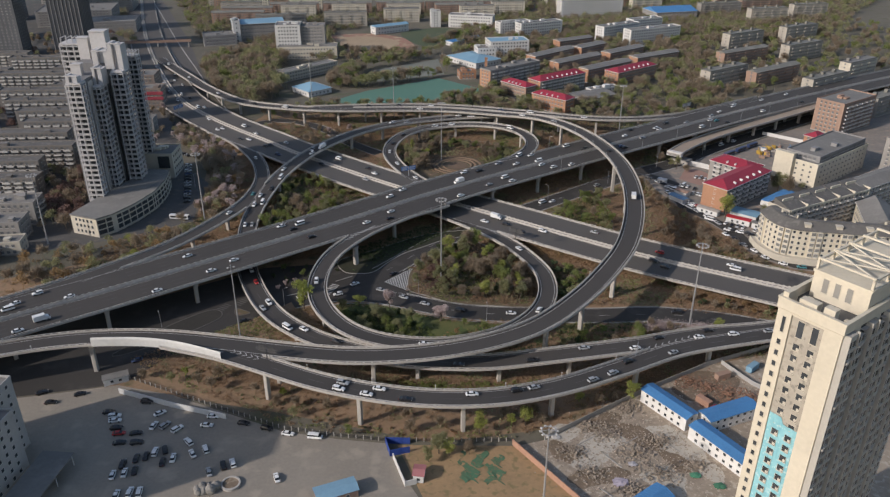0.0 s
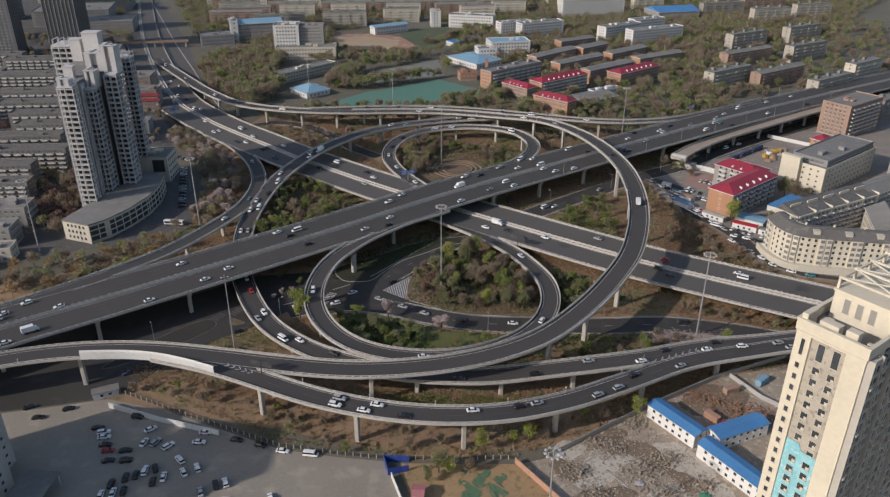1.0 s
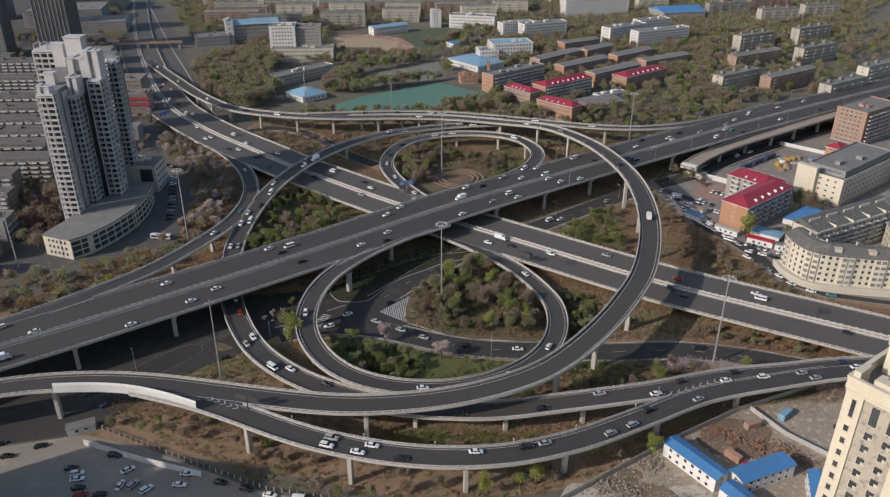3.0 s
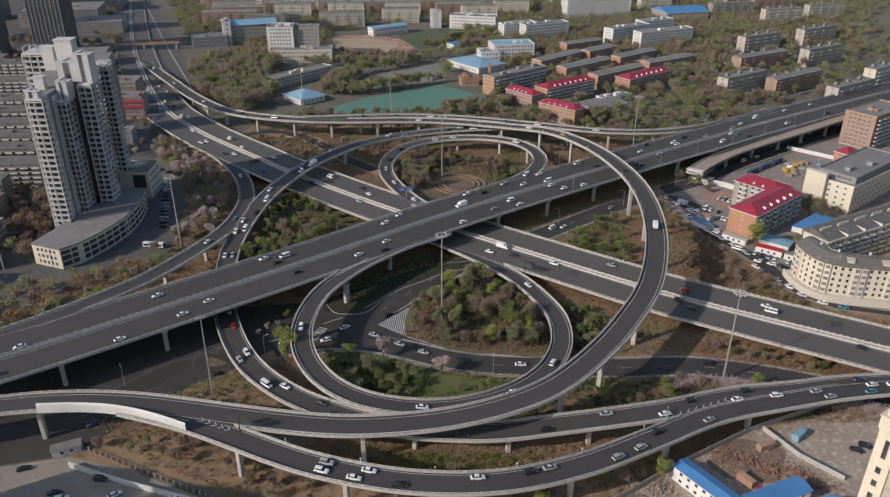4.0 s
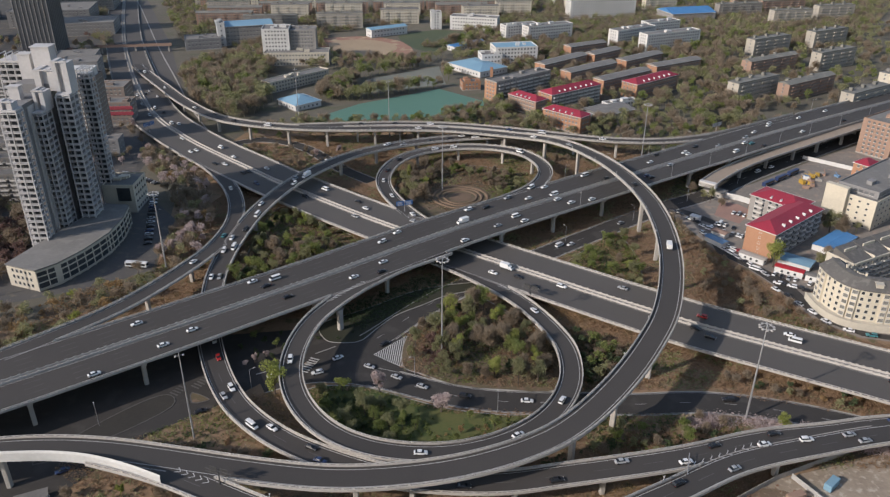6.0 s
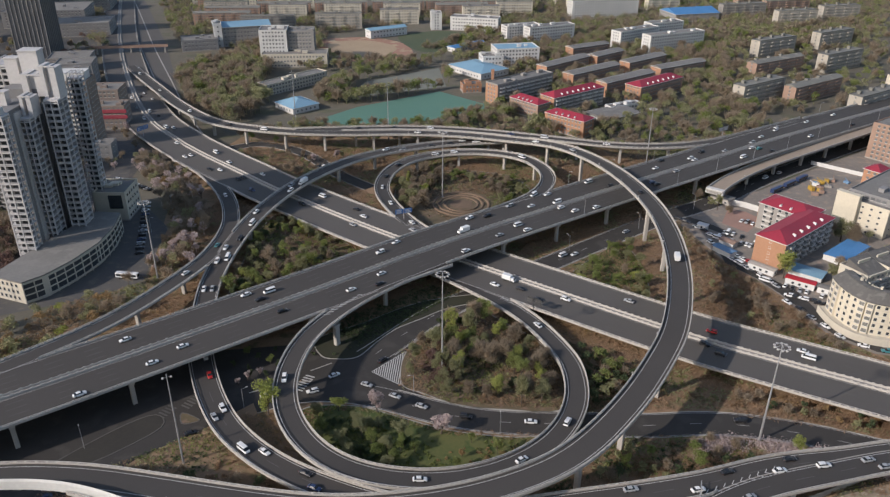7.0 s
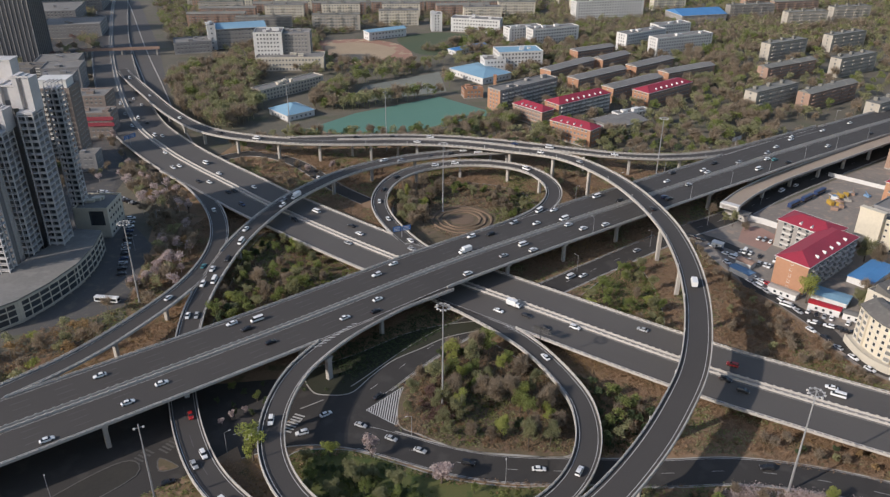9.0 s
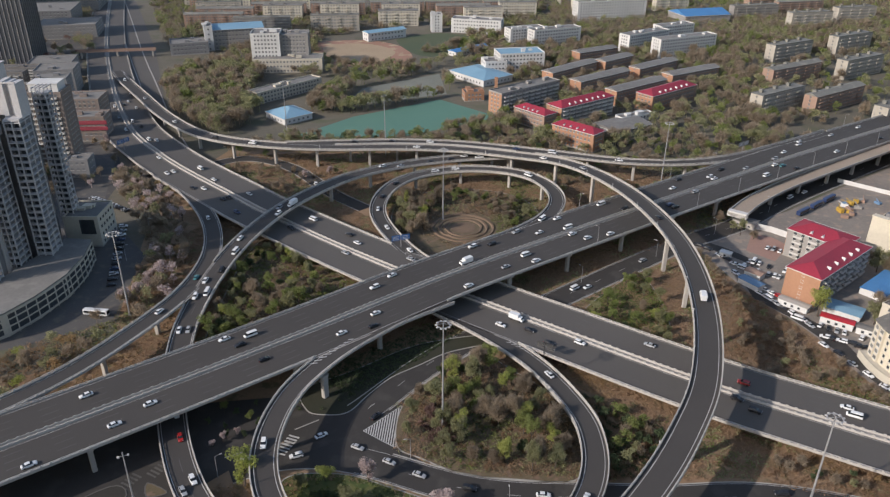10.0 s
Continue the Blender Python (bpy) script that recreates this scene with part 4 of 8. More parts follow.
# --- grey apartment tower of several shafts, with its curved hall ---
def shaft(parent, x0, x1, y0, y1, h, z0=0.0, storey=3.0, front=True, right=True, left=False):
    """One shaft of the tower: recess walls coloured dark for shade, behind a pale grid of slabs and posts."""
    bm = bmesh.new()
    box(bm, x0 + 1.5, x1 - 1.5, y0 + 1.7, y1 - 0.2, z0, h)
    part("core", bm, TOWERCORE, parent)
    grid, glass = Boxes(), Boxes()
    for s in range(int((h - z0) / storey) + 1):
        z = z0 + s * storey
        if z < h:
            grid.add(x0, x1, y0, y1, z, z + 0.4)
            grid.add(x0 + 0.02, x1 - 0.02, y0 + 0.02, y0 + 0.16, z + 0.95, z + 1.12)
            grid.add(x0 - 0.7, x0, y0 + 0.6, y1 - 1.0, z + 0.02, z + 0.3)
    w = x1 - x0
    n = max(2, round(w / 4.6))
    for i in range(n + 1):
        xx = x0 + i * (w - 0.4) / n
        grid.add(xx - 0.05, xx + 0.42, y0 - 0.1, y0 + 0.4, z0, h)
    nd = max(2, round((y1 - y0) / 4.5))
    for i in range(nd + 1):
        yy = y0 + i * (y1 - y0 - 0.4) / nd
        grid.add(x1 - 0.5, x1 - 0.02, yy, yy + 0.4, z0, h)
        grid.add(x0 + 0.02, x0 + 0.5, yy, yy + 0.4, z0, h)
    for s in range(int((h - z0) / storey)):
        z = z0 + s * storey
        for i in range(n):
            xx = x0 + 0.9 + i * (w - 1.8) / n
            glass.add(xx + 0.3, xx + (w - 1.8) / n - 0.3, y0 + 1.62, y0 + 1.72, z + 0.8, z + 2.6)
            if (s * 7 + i * 3) % 5 == 0:
                grid.add(x0 + i * w / n + 0.4, x0 + (i + 1) * w / n, y0 + 0.05, y0 + 0.12, z + 0.34, z + 1.12)
    grid.ob("balcony_grid", TOWERGREY, parent, "pale concrete grid of balconies", "stuff")
    glass.ob("glazing", GLASS, parent, "", "stuff")
    bm = bmesh.new()
    box(bm, x0 + 0.2, x1 - 0.2, y0 + 0.2, y1, h, h + 0.9)
    part("shaft_head", bm, TOWERGREY, parent)


grey = empty("grey_tower", Matrix(), "tall grey apartment tower of stepped shafts with gridded balconies", "apartment tower")
shaft(grey, -197.0, -188.6, 77, 84, 76)
shaft(grey, -190.8, -185.8, 94, 104, 70)
shaft(grey, -183.0, -175.8, 104, 114, 76)
shaft(grey, -187.0, -180.5, 140, 147, 77)
shaft(grey, -217, -205, 122, 136, 88)
# cores between the shafts, in the same shade-darkened grey
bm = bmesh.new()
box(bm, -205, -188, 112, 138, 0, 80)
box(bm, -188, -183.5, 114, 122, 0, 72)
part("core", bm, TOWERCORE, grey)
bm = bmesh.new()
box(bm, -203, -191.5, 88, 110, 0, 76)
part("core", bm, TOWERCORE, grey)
# pale stair shaft with a column of small windows
bm = bmesh.new()
box(bm, -193.6, -191.0, 92, 108, 0, 74)
stair = part("stair_shaft", bm, TOWERGREY, grey)
slit = Boxes()
for s in range(23):
    slit.add(-192.8, -191.8, 91.94, 92.02, 3 + s * 3.0, 4.2 + s * 3.0)
slit.ob("stair_window", GLASS, stair, "", "stuff")
# pale roof boxes with broad openings over the shafts
for x0, x1, y0, y1, z0, z1 in ((-190.6, -185.4, 98, 106, 70, 80.5), (-196.5, -190.5, 78, 83.5, 76.9, 81), (-194, -183, 110, 120, 77, 87.5), (-183.5, -176.2, 108, 116, 76, 92)):
    bm = bmesh.new()
    a, b = x0 + 0.28 * (x1 - x0), x1 - 0.4 * (x1 - x0)
    box(bm, x0, a, y0, y1, z0, z1)
    box(bm, b, x1, y0, y1, z0, z1 - 1.0)
    box(bm, a, b, y0 + 2.4, y1, z0, z1 - 0.6)
    box(bm, x0 - 0.25, x1 + 0.25, y0 - 0.25, y0 + 0.25, z1 - 0.7, z1)
    part("roof_box", bm, TOWERGREY, grey)
for x, y, w, h in ((-203, 124, 3.0, 92), (-193, 123, 4.4, 96), (-199, 100, 2.5, 82)):
    bm = bmesh.new()
    box(bm, x - w, x + w, y - w * 0.8, y + w * 0.8, 76, h)
    box(bm, x - w - 0.4, x + w + 0.4, y - w * 0.8 - 0.4, y + w * 0.8 + 0.4, h, h + 0.5)
    part("roof_hut", bm, TOWERGREY, grey)
for x0, x1, y0, z in ((-216, -206, 123, 92.0), (-186.5, -181.0, 139.6, 80.6)):
    for i in range(4):
        xx = x0 + (x1 - x0) * i / 3
        bm = bmesh.new()
        box(bm, xx - 0.2, xx + 0.2, y0, y0 + 8, z - 0.4, z)
        box(bm, xx - 0.2, xx + 0.2, y0, y0 + 0.4, z - 4, z - 0.4)
        box(bm, xx - 0.2, xx + 0.2, y0 + 7.6, y0 + 8, z - 4, z - 0.4)
        part("roof_portal", bm, TOWERGREY, grey)

hall = empty("curved_hall", Matrix(), "low hall with a curved glazed front and flat grey roof", "hall")
curve = [(-181.5, 46.5), (-174.5, 54), (-168, 68), (-163, 86), (-162.5, 104), (-165, 120)]
foot = curve + [(-178, 122), (-184, 101), (-192, 75), (-198, 53)]
bm = bmesh.new()
lo = [bm.verts.new((x, y, 0)) for x, y in foot]
hi = [bm.verts.new((x, y, 10.8)) for x, y in foot]
for i in range(len(foot)):
    j = (i + 1) % len(foot)
    bm.faces.new((lo[i], lo[j], hi[j], hi[i]))
bm.faces.new(hi)
part("wall", bm, CREAM_DULL, hall)
cx, cy = -179, 82
bm = bmesh.new()
f1 = [bm.verts.new((x + (x - cx) * 0.015, y + (y - cy) * 0.015, 10.8)) for x, y in foot]
f2 = [bm.verts.new((x + (x - cx) * 0.015, y + (y - cy) * 0.015, 11.4)) for x, y in foot]
for i in range(len(foot)):
    j = (i + 1) % len(foot)
    bm.faces.new((f1[i], f1[j], f2[j], f2[i]))
bm.faces.new(f2)
part("roof", bm, ROOFGREY, hall)
qc = spline([(x, y, 0) for x, y in curve], 2.4)
rc = sides(qc)
raw("curtain_glass", *sweep(qc, rc, [(0.05, 1.0), (0.12, 1.0), (0.12, 9.8), (0.05, 9.8)]), GLASS, hall)
for z in (1.0, 4.1, 7.2, 9.8):
    raw("transom", *sweep(qc, rc, [(0.05, z), (0.4, z), (0.4, z + 0.55), (0.05, z + 0.55)]), CREAM_DULL, hall)
for i in range(0, len(qc), 2):
    m = pose(qc[i, 0], qc[i, 1], 0, 0, 0, math.degrees(math.atan2(rc[i, 1], rc[i, 0])))
    b = Boxes()
    b.add(0.05, 0.45, -0.22, 0.22, 0, 10.4, m)
    b.ob("mullion", CREAM_DULL, hall)
d = Vector((-181.5 + 198, 46.5 - 53, 0))
m = pose(-189.75, 49.75, 0, 0, 0, math.degrees(math.atan2(d.y, d.x)))
windows(hall, m, 17, 1.6, 3, 3.2, 2.6, 1.3, 1.6, True)

block("annex", "pale annex block with a large dark square opening", -175.5, 145.3, 17, 20, 16, 0, CREAM_DULL, 4, sides_on=(1,), pitch=3.4, single=True)
bm = bmesh.new()
box(bm, -175.5, -169.5, 134.9, 135.26, 8.0, 14.5)
for a in ((-176.1, -175.5, 7.4, 15.1), (-169.5, -168.9, 7.4, 15.1), (-175.5, -169.5, 14.5, 15.1), (-175.5, -169.5, 7.4, 8.0)):
    box(bm, a[0], a[1], 134.7, 135.2, a[2], a[3])
tagged(part("dark_opening", bm, GLASS), "large dark square window of the annex", "window", kind="structure")

# --- red-roofed brick blocks, cream blocks to the east ---
a = radians(39.4)
ux, uy = math.cos(a), math.sin(a)
def east(x0, y0, w, d, turn):
    """Centre of a block from its near front corner."""
    t = radians(turn)
    return x0 + math.cos(t) * w / 2 - math.sin(t) * d / 2, y0 + math.sin(t) * w / 2 + math.cos(t) * d / 2

x, y = east(169.5, 74.5, 49, 15.5, 39.4)
block("brick_house", "orange brick apartment house with a bright red hipped roof", x, y, 49, 15.5, 15, 39.4, GREYWALL, 5, "hip", ROOFRED, single=True, balconies=(0,), dormers=5, rise=3.3, endwall=BRICK, blind=(3,), pitch=3.8)
block("brick_house", "shorter brick wing with a red hipped roof and pale balconies", 191.8, 121.3, 27, 17, 14.7, -50.6, GREYWALL, 5, "hip", ROOFRED, single=True, balconies=(0,), dormers=2, rise=3.3, endwall=BRICK, pitch=3.8)
x, y = east(237.5, 109, 66, 27, 38)
office_east = block("cream_block", "cream office block with a glazed top floor and grey roof", x, y, 66, 27, 16.5, 38, CREAM, 5, single=True, pitch=4.6, ww=1.2, wh=1.0, clutter=4)
bm = bmesh.new()
box(bm, -36.2, -33, 1.5, 13.5, 0, 20.5)
box(bm, -36.5, -32.8, 1.2, 13.8, 20.5, 21.1)
part("stair_tower", bm, CREAM, office_east)
block("cream_penthouse", "glazed top storey set back on the cream block", x + 2, y + 1, 60, 22, 20, 38, MIDGREY, 6, pitch=3.0, ww=2.2, wh=1.6, clutter=2, sides_on=(0, 3))

# cream apartments: a front wing that bends round the street corner
PALEGLASS = surface("balcony_glazing", (0.25, 0.245, 0.225), (0.12, 0.12, 0.115), 0.2, 1.6, 0.5, 0.0, island=0.4)
glazed = window_mesh(2.0, 1.6, WHITE).copy()
glazed.materials[0] = PALEGLASS
flats = empty("curved_apartments", Matrix(), "cream apartment block bending round the corner, with a slate roof", "apartment block")
qf = spline([(174.5, 38.5, 0), (174.2, 30, 0), (176.0, 21.5, 0), (181.5, 15.8, 0), (190, 13.0, 0), (202, 10.6, 0), (215, 8.2, 0), (246, 2.5, 0)], 1.45)
rf = sides(qf)
raw("wall", *sweep(qf, rf, [(0, 0), (0, 17.6), (-12, 17.6), (-12, 0)]), CREAM, flats)
raw("podium", *sweep(qf, rf, [(3.4, 0), (3.4, 3.3), (3.1, 3.3), (3.1, 2.9), (-0.1, 2.9), (-0.1, 0)]), CREAM_DULL, flats)
raw("roof", *sweep(qf, rf, [(0.7, 17.6), (0.7, 17.9), (-4.2, 20.9), (-7.8, 20.9), (-12.6, 17.9), (-12.6, 17.6)]), ROOFSLATE, flats)
raw("roof_ridge", *sweep(qf, rf, [(-4.6, 20.9), (-4.6, 21.15), (-7.4, 21.15), (-7.4, 20.9)]), ROOFSLATE, flats)
for z in (5.9, 8.8, 11.7, 14.6):
    raw("string_course", *sweep(qf, rf, [(0.02, z), (0.14, z), (0.14, z + 0.18), (0.02, z + 0.18)]), CREAM_DULL, flats)
for i in range(2, len(qf) - 1, 2):
    m = pose(qf[i, 0], qf[i, 1], 0, 0, 0, math.degrees(math.atan2(rf[i, 1], rf[i, 0])) + 90)
    bay = (i // 2) % 5
    if bay in (1, 2):
        b = Boxes()
        b.add(-1.3, 1.3, -0.95, 0.05, 3.0, 17.2, m)
        b.add(-1.45, 1.45, -1.1, 0.05, 17.2, 17.55, m)
        b.ob("bay", CREAM, flats)
    out = -0.95 if bay in (1, 2) else 0.0
    for s in range(5):
        ob = new("window", glazed if bay in (1, 2) else window_mesh(1.15, 1.4))
        ob.parent = flats
        ob.matrix_basis = m @ pose(0, out, 3.9 + s * 2.9)
    if bay == 0 and i > 14:
        b = Boxes()
        b.add(-1.5, 1.5, 1.0, 4.5, 17.8, 20.4, m)
        b.add(-1.7, 1.7, 0.8, 4.7, 20.4, 20.7, m)
        b.ob("dormer", CREAM_DULL, flats)
    if bay == 3:
        b = Boxes()
        b.add(-0.4, 0.4, 6.5, 7.3, 20.5, 22.3, m)
        b.add(-0.5, 0.5, 6.4, 7.4, 22.3, 22.5, m)
        b.ob("chimney", CREAM, flats)
    if i < 18:
        b = Boxes()
        b.add(-0.35, 0.35, 10.6, 11.2, 17.6, 19.9, m)
        b.ob("roof_post", CREAM, flats)
x, y = east(190.5, 39.5, 66, 14, 27.3)
rear = block("rear_apartments", "dim cream apartment wing with stepped grey roof terraces", x, y, 66, 14, 16.4, 27.3, CREAM_DULL, 6, "flat", ROOFGREY, pitch=3.2, clutter=0, sides_on=(0, 3), category="apartment block", balconies=(0,))
for i in range(5):
    xx = -26 + i * 13
    bm = bmesh.new()
    vs = [bm.verts.new(p) for p in ((xx - 6.2, -7.2, 17.2), (xx + 6.2, -7.2, 17.2), (xx + 6.2, 4.5, 20.6), (xx - 6.2, 4.5, 20.6), (xx - 6.2, -7.2, 16.4), (xx + 6.2, -7.2, 16.4), (xx + 6.2, 4.5, 16.4), (xx - 6.2, 4.5, 16.4))]
    for f in ((0, 1, 2, 3), (0, 4, 5, 1), (1, 5, 6, 2), (2, 6, 7, 3), (3, 7, 4, 0)):
        bm.faces.new([vs[q_] for q_ in f])
    part("roof_terrace", bm, ROOFSLATE, rear)
    bm = bmesh.new()
    box(bm, xx - 4.4, xx + 3.6, 0.2, 0.8, 19.0, 20.7)
    box(bm, xx + 6.25, xx + 6.6, -7.6, 5.0, 14, 18.6)
    box(bm, xx - 6.5, xx + 6.5, -7.7, -7.3, 16.4, 17.5)
    part("terrace_wall", bm, CREAM, rear)
x, y = east(246, 69, 60, 14, 32)
block("east_block", "cream and grey apartment block with a low gabled roof", x, y, 60, 14, 17, 32, CREAM, 6, "gable", ROOFGREY, pitch=3.2, balconies=(0,), sides_on=(0, 3))
block("east_block", "pale yellow house with a steep gable", 241, 42, 34, 17, 13, 72, CREAM, 4, "gable", ROOFGREY, pitch=3.2, rise=5, sides_on=(1, 2, 3))
block("east_block", "orange brick apartment block with pale balconies", 318, 240, 46, 22, 24, 35, BRICK_DULL, 8, pitch=3.4, balconies=(0,))
block("east_block", "brick apartment block with a small red tower roof", 268, 178, 12, 10, 14, 35, BRICK, 4, "hip", ROOFRED)
block("east_block", "plain grey apartment block on the far street", 330, 150, 70, 18, 24, 30, GREYWALL, 8, pitch=3.6)
block("east_block", "pale apartment block beyond the highway", 330, 60, 70, 16, 20, 41.6, CREAM_DULL, 6, pitch=3.4)
block("east_block", "grey brick slab with a flat roof", 318, 5, 70, 16, 20, 41.6, GREYWALL, 6, pitch=3.4)

# --- western quarter ---
dark = empty("dark_skyscraper", pose(-388, 520, 0, 0, 0, 3), "dark glass skyscraper with vertical ribs in the haze", "skyscraper")
bm = bmesh.new()
box(bm, -16, 16, -16, 16, 0, 150)
part("wall", bm, SKYDARK, dark)
for k in range(3):
    m, length = side_frame(32, 32, (0, 1, 3)[k])
    for i in range(9):
        b = Boxes()
        b.add(-16 + i * 4 - 0.3, -16 + i * 4 + 0.3, -0.5, 0, 0, 149, m)
        b.ob("facade_rib", MIDGREY, dark)
far_tower = block("west_tower", "grey residential tower far off in the haze", -450, 500, 36, 24, 105, 5, SLATE, 34, pitch=4.2, clutter=2)
block("west_tower", "slim grey residential tower far off in the haze", -500, 590, 40, 26, 100, 5, SLATE, 36, pitch=4.2, clutter=2)
block("west_tower", "slim grey residential tower far off in the haze", -560, 720, 40, 26, 95, 5, SLATE, 31, pitch=4.2, clutter=2)
# wall of the western walk-up slabs, darker than the other grey renders
OLDWALL = paint("old_dark_wall", (0.185, 0.172, 0.16))
STREETBROWN = paint("weathered_brown_render", (0.235, 0.19, 0.165))
for x, y, w, h in ((-275, 233, 70, 18), (-262, 206, 62, 18), (-290, 178, 80, 18), (-268, 151, 66, 18), (-285, 124, 80, 17), (-352, 206, 60, 18), (-372, 151, 70, 18), (-268, 98, 66, 16), (-300, 262, 66, 18), (-318, 292, 70, 18), (-300, 322, 44, 15), (-345, 350, 74, 18), (-322, 380, 50, 16), (-368, 412, 70, 18), (-352, 446, 44, 14), (-390, 300, 60, 18), (-405, 362, 50, 18), (-425, 430, 60, 18), (-372, 245, 60, 18)):
    block("walkup_slab", "old grey walk-up apartment slab with shabby balconies", x, y, w, 11, h, 3, OLDWALL, 6, roofing=ROOFSLATE, pitch=3.3, balconies=(0,), clutter=2, group="walk-up slabs west of the tower", sides_on=(0, 1))
block("low_house", "low grey workshop with a flat felt roof", -236, 70, 26, 15, 13, 4, GREYWALL, 4, pitch=3.2, balconies=(1,), sides_on=(0, 1))
block("low_house", "low grey workshop with a flat felt roof", -240, 47, 38, 14, 11, 4, GREYWALL, 3, pitch=3.2, sides_on=(0, 1))
block("low_house", "shabby grey house with a flat roof", -222, 30, 16, 10, 7, 8, CREAM_DULL, 2, pitch=3.0, sides_on=(0, 1))
block("low_house", "shabby grey house with a blue sheet roof", -236, 16, 22, 12, 7, 12, GREYWALL, 2, "gable", ROOFBLUE, pitch=3.0, sides_on=(0, 1), rise=2)
block("street_block", "brown street block with a flat roof", -252, 333, 26, 22, 21, 4, STREETBROWN, 7, pitch=3.2, sides_on=(0, 1))
shop = block("street_block", "brown shop block with broad red signboards", -237, 302, 24, 16, 17, 4, STREETBROWN, 5, pitch=3.2, sides_on=(0, 1))
SIGNRED = paint("red_signboard", (0.30, 0.045, 0.065), 0.7, 0)
for z in (8.2, 12.4):
    bm = bmesh.new()
    box(bm, -13.6, 13.6, -8.6, -8.1, z, z + 2.6, 0.05)
    part("signboard", bm, SIGNRED, shop, "red signboard")
brown_tower = block("street_tower", "tall dull brown apartment tower with a pale penthouse", -233.5, 246, 22, 18, 50, 4, STREETBROWN, 16, pitch=3.2, clutter=0, sides_on=(0, 1), balconies=(0,))
bm = bmesh.new()
box(bm, -8, 9, -6, 6, 50.1, 55)
box(bm, -8.3, 9.3, -6.3, 6.3, 55, 55.4)
part("penthouse", bm, WHITE, brown_tower)
block("street_block", "low shop block with a dark open front beneath the brown tower", -217, 234, 13, 12, 11, 4, MIDGREY, 3, pitch=3.4, sides_on=(0, 1), clutter=1)
block("street_block", "grey slab along the avenue", -225, 165, 10, 40, 12, 4, GREYWALL, 4, pitch=3.4, sides_on=(1,))
for x, y, w, d, h in ((-292, 420, 30, 26, 20), (-318, 470, 36, 30, 14), (-375, 640, 60, 44, 14), (-440, 700, 90, 60, 18), (-275, 375, 24, 20, 24), (-455, 800, 100, 60, 16)):
    block("street_block", "grey block along the hazy avenue", x - 18, y, w, d, h, 12, MIDGREY, int(h / 3), pitch=4, clutter=2)
bridge = empty("footbridge", pose(-306, 538, 0, 0, 0, 9), "red-brown footbridge across the avenue", "footbridge")
bm = bmesh.new()
box(bm, -36, 36, -2, 2, 6, 6.8)
box(bm, -36, 36, -2.1, -1.9, 6.8, 8.2)
box(bm, -36, 36, 1.9, 2.1, 6.8, 8.2)
part("deck", bm, BRICK_DULL, bridge)
for x in (-33, 0, 33):
    bm = bmesh.new()
    box(bm, x - 0.8, x + 0.8, -1, 1, 0, 6.2, 0.1)
    part("pillar", bm, CONCRETE, bridge)

# --- lower left: pale office block beside the parking lot ---
office = block("pale_office", "pale office block with dark square windows beside the parking lot", -152, -147, 28, 34, 23, -6, PALEGREY, 7, single=True, pitch=3.6, ww=1.3, wh=1.4, clutter=2)
block("pale_office", "taller pale stair tower of the office block", -154, -126, 24, 14, 28, -6, PALEGREY, 8, single=True, pitch=3.8, ww=1.2, wh=1.3, clutter=2)
block("pale_office", "tall pale office tower behind the parking lot", -190, -178, 30, 24, 69, -6, PALEGREY, 21, pitch=3.6, clutter=2)
canopy = empty("canopy", pose(-128, -141, 0, 0, 0, -6), "flat grey entrance canopy on thin posts", "canopy")
bm = bmesh.new()
box(bm, -5, 6, -11, 11, 4.4, 4.8, 0.05)
part("roof", bm, ROOFGREY, canopy)
for x, y in ((5.5, -10), (5.5, 0), (5.5, 10)):
    bm = bmesh.new()
    tube(bm, (x, y, 0), (x, y, 4.4), 0.15, 0.15)
    part("post", bm, WHITE, canopy)

# --- campus behind the interchange ---
GROUP = "brick dormitories of the campus"
for x, y, w, turn in ((122, 461, 62, 42), (143, 431, 62, 38), (167, 403, 62, 37), (168, 494, 40, 40), (199, 472, 54, 38), (226, 449, 58, 31), (156, 527, 46, 30)):
    block("dormitory", "long brick dormitory with a low grey gabled roof", x, y, w, 12, 12.5, turn, BRICK_DULL, 4, "gable", ROOFGREY, pitch=3.3, group=GROUP, endwall=BRICK, rise=1.8, blind=(3,))
x, y = east(83, 296, 34, 13, -44)
block("campus_house", "brick campus house with a red roof and white dormers", x, y, 34, 13, 13, -44, BRICK, 4, "hip", ROOFRED, pitch=3.0, dormers=4, rise=3, sides_on=(0, 3, 1))
x, y = east(61, 340, 30, 13, -50)
block("campus_house", "lower brick campus house with a red roof", x, y, 30, 13, 12, -50, BRICK_DULL, 4, "hip", ROOFRED, pitch=3.0, dormers=4, rise=3)
x, y = east(94, 327, 56, 15, 36)
block("campus_house", "large brick campus house with a red roof and grey balconies", x, y, 56, 15, 14.5, 36, GREYWALL, 5, "hip", ROOFRED, pitch=3.4, dormers=7, rise=3.4, endwall=BRICK, balconies=(0,))
x, y = east(170, 362, 56, 16, 38)
block("campus_house", "far brick campus house with a red roof", x, y, 56, 16, 13.5, 38, BRICK_DULL, 4, "hip", ROOFRED, pitch=3.4, dormers=6, rise=3.2, endwall=BRICK)
x, y = east(52, 350, 64, 14, 39)
block("campus_house", "tall brick slab with a grey flat roof", x, y, 64, 14, 18, 39, GREYWALL, 6, pitch=3.4, balconies=(0,), endwall=BRICK, clutter=4)
block("brick_shed", "small brick boiler house by the chimney", 33, 399, 16, 12, 7, 10, BRICK, 2, pitch=3)
stack = empty("chimney", pose(49, 368, 0), "tall square brick chimney of the boiler house", "chimney")
bm = bmesh.new()
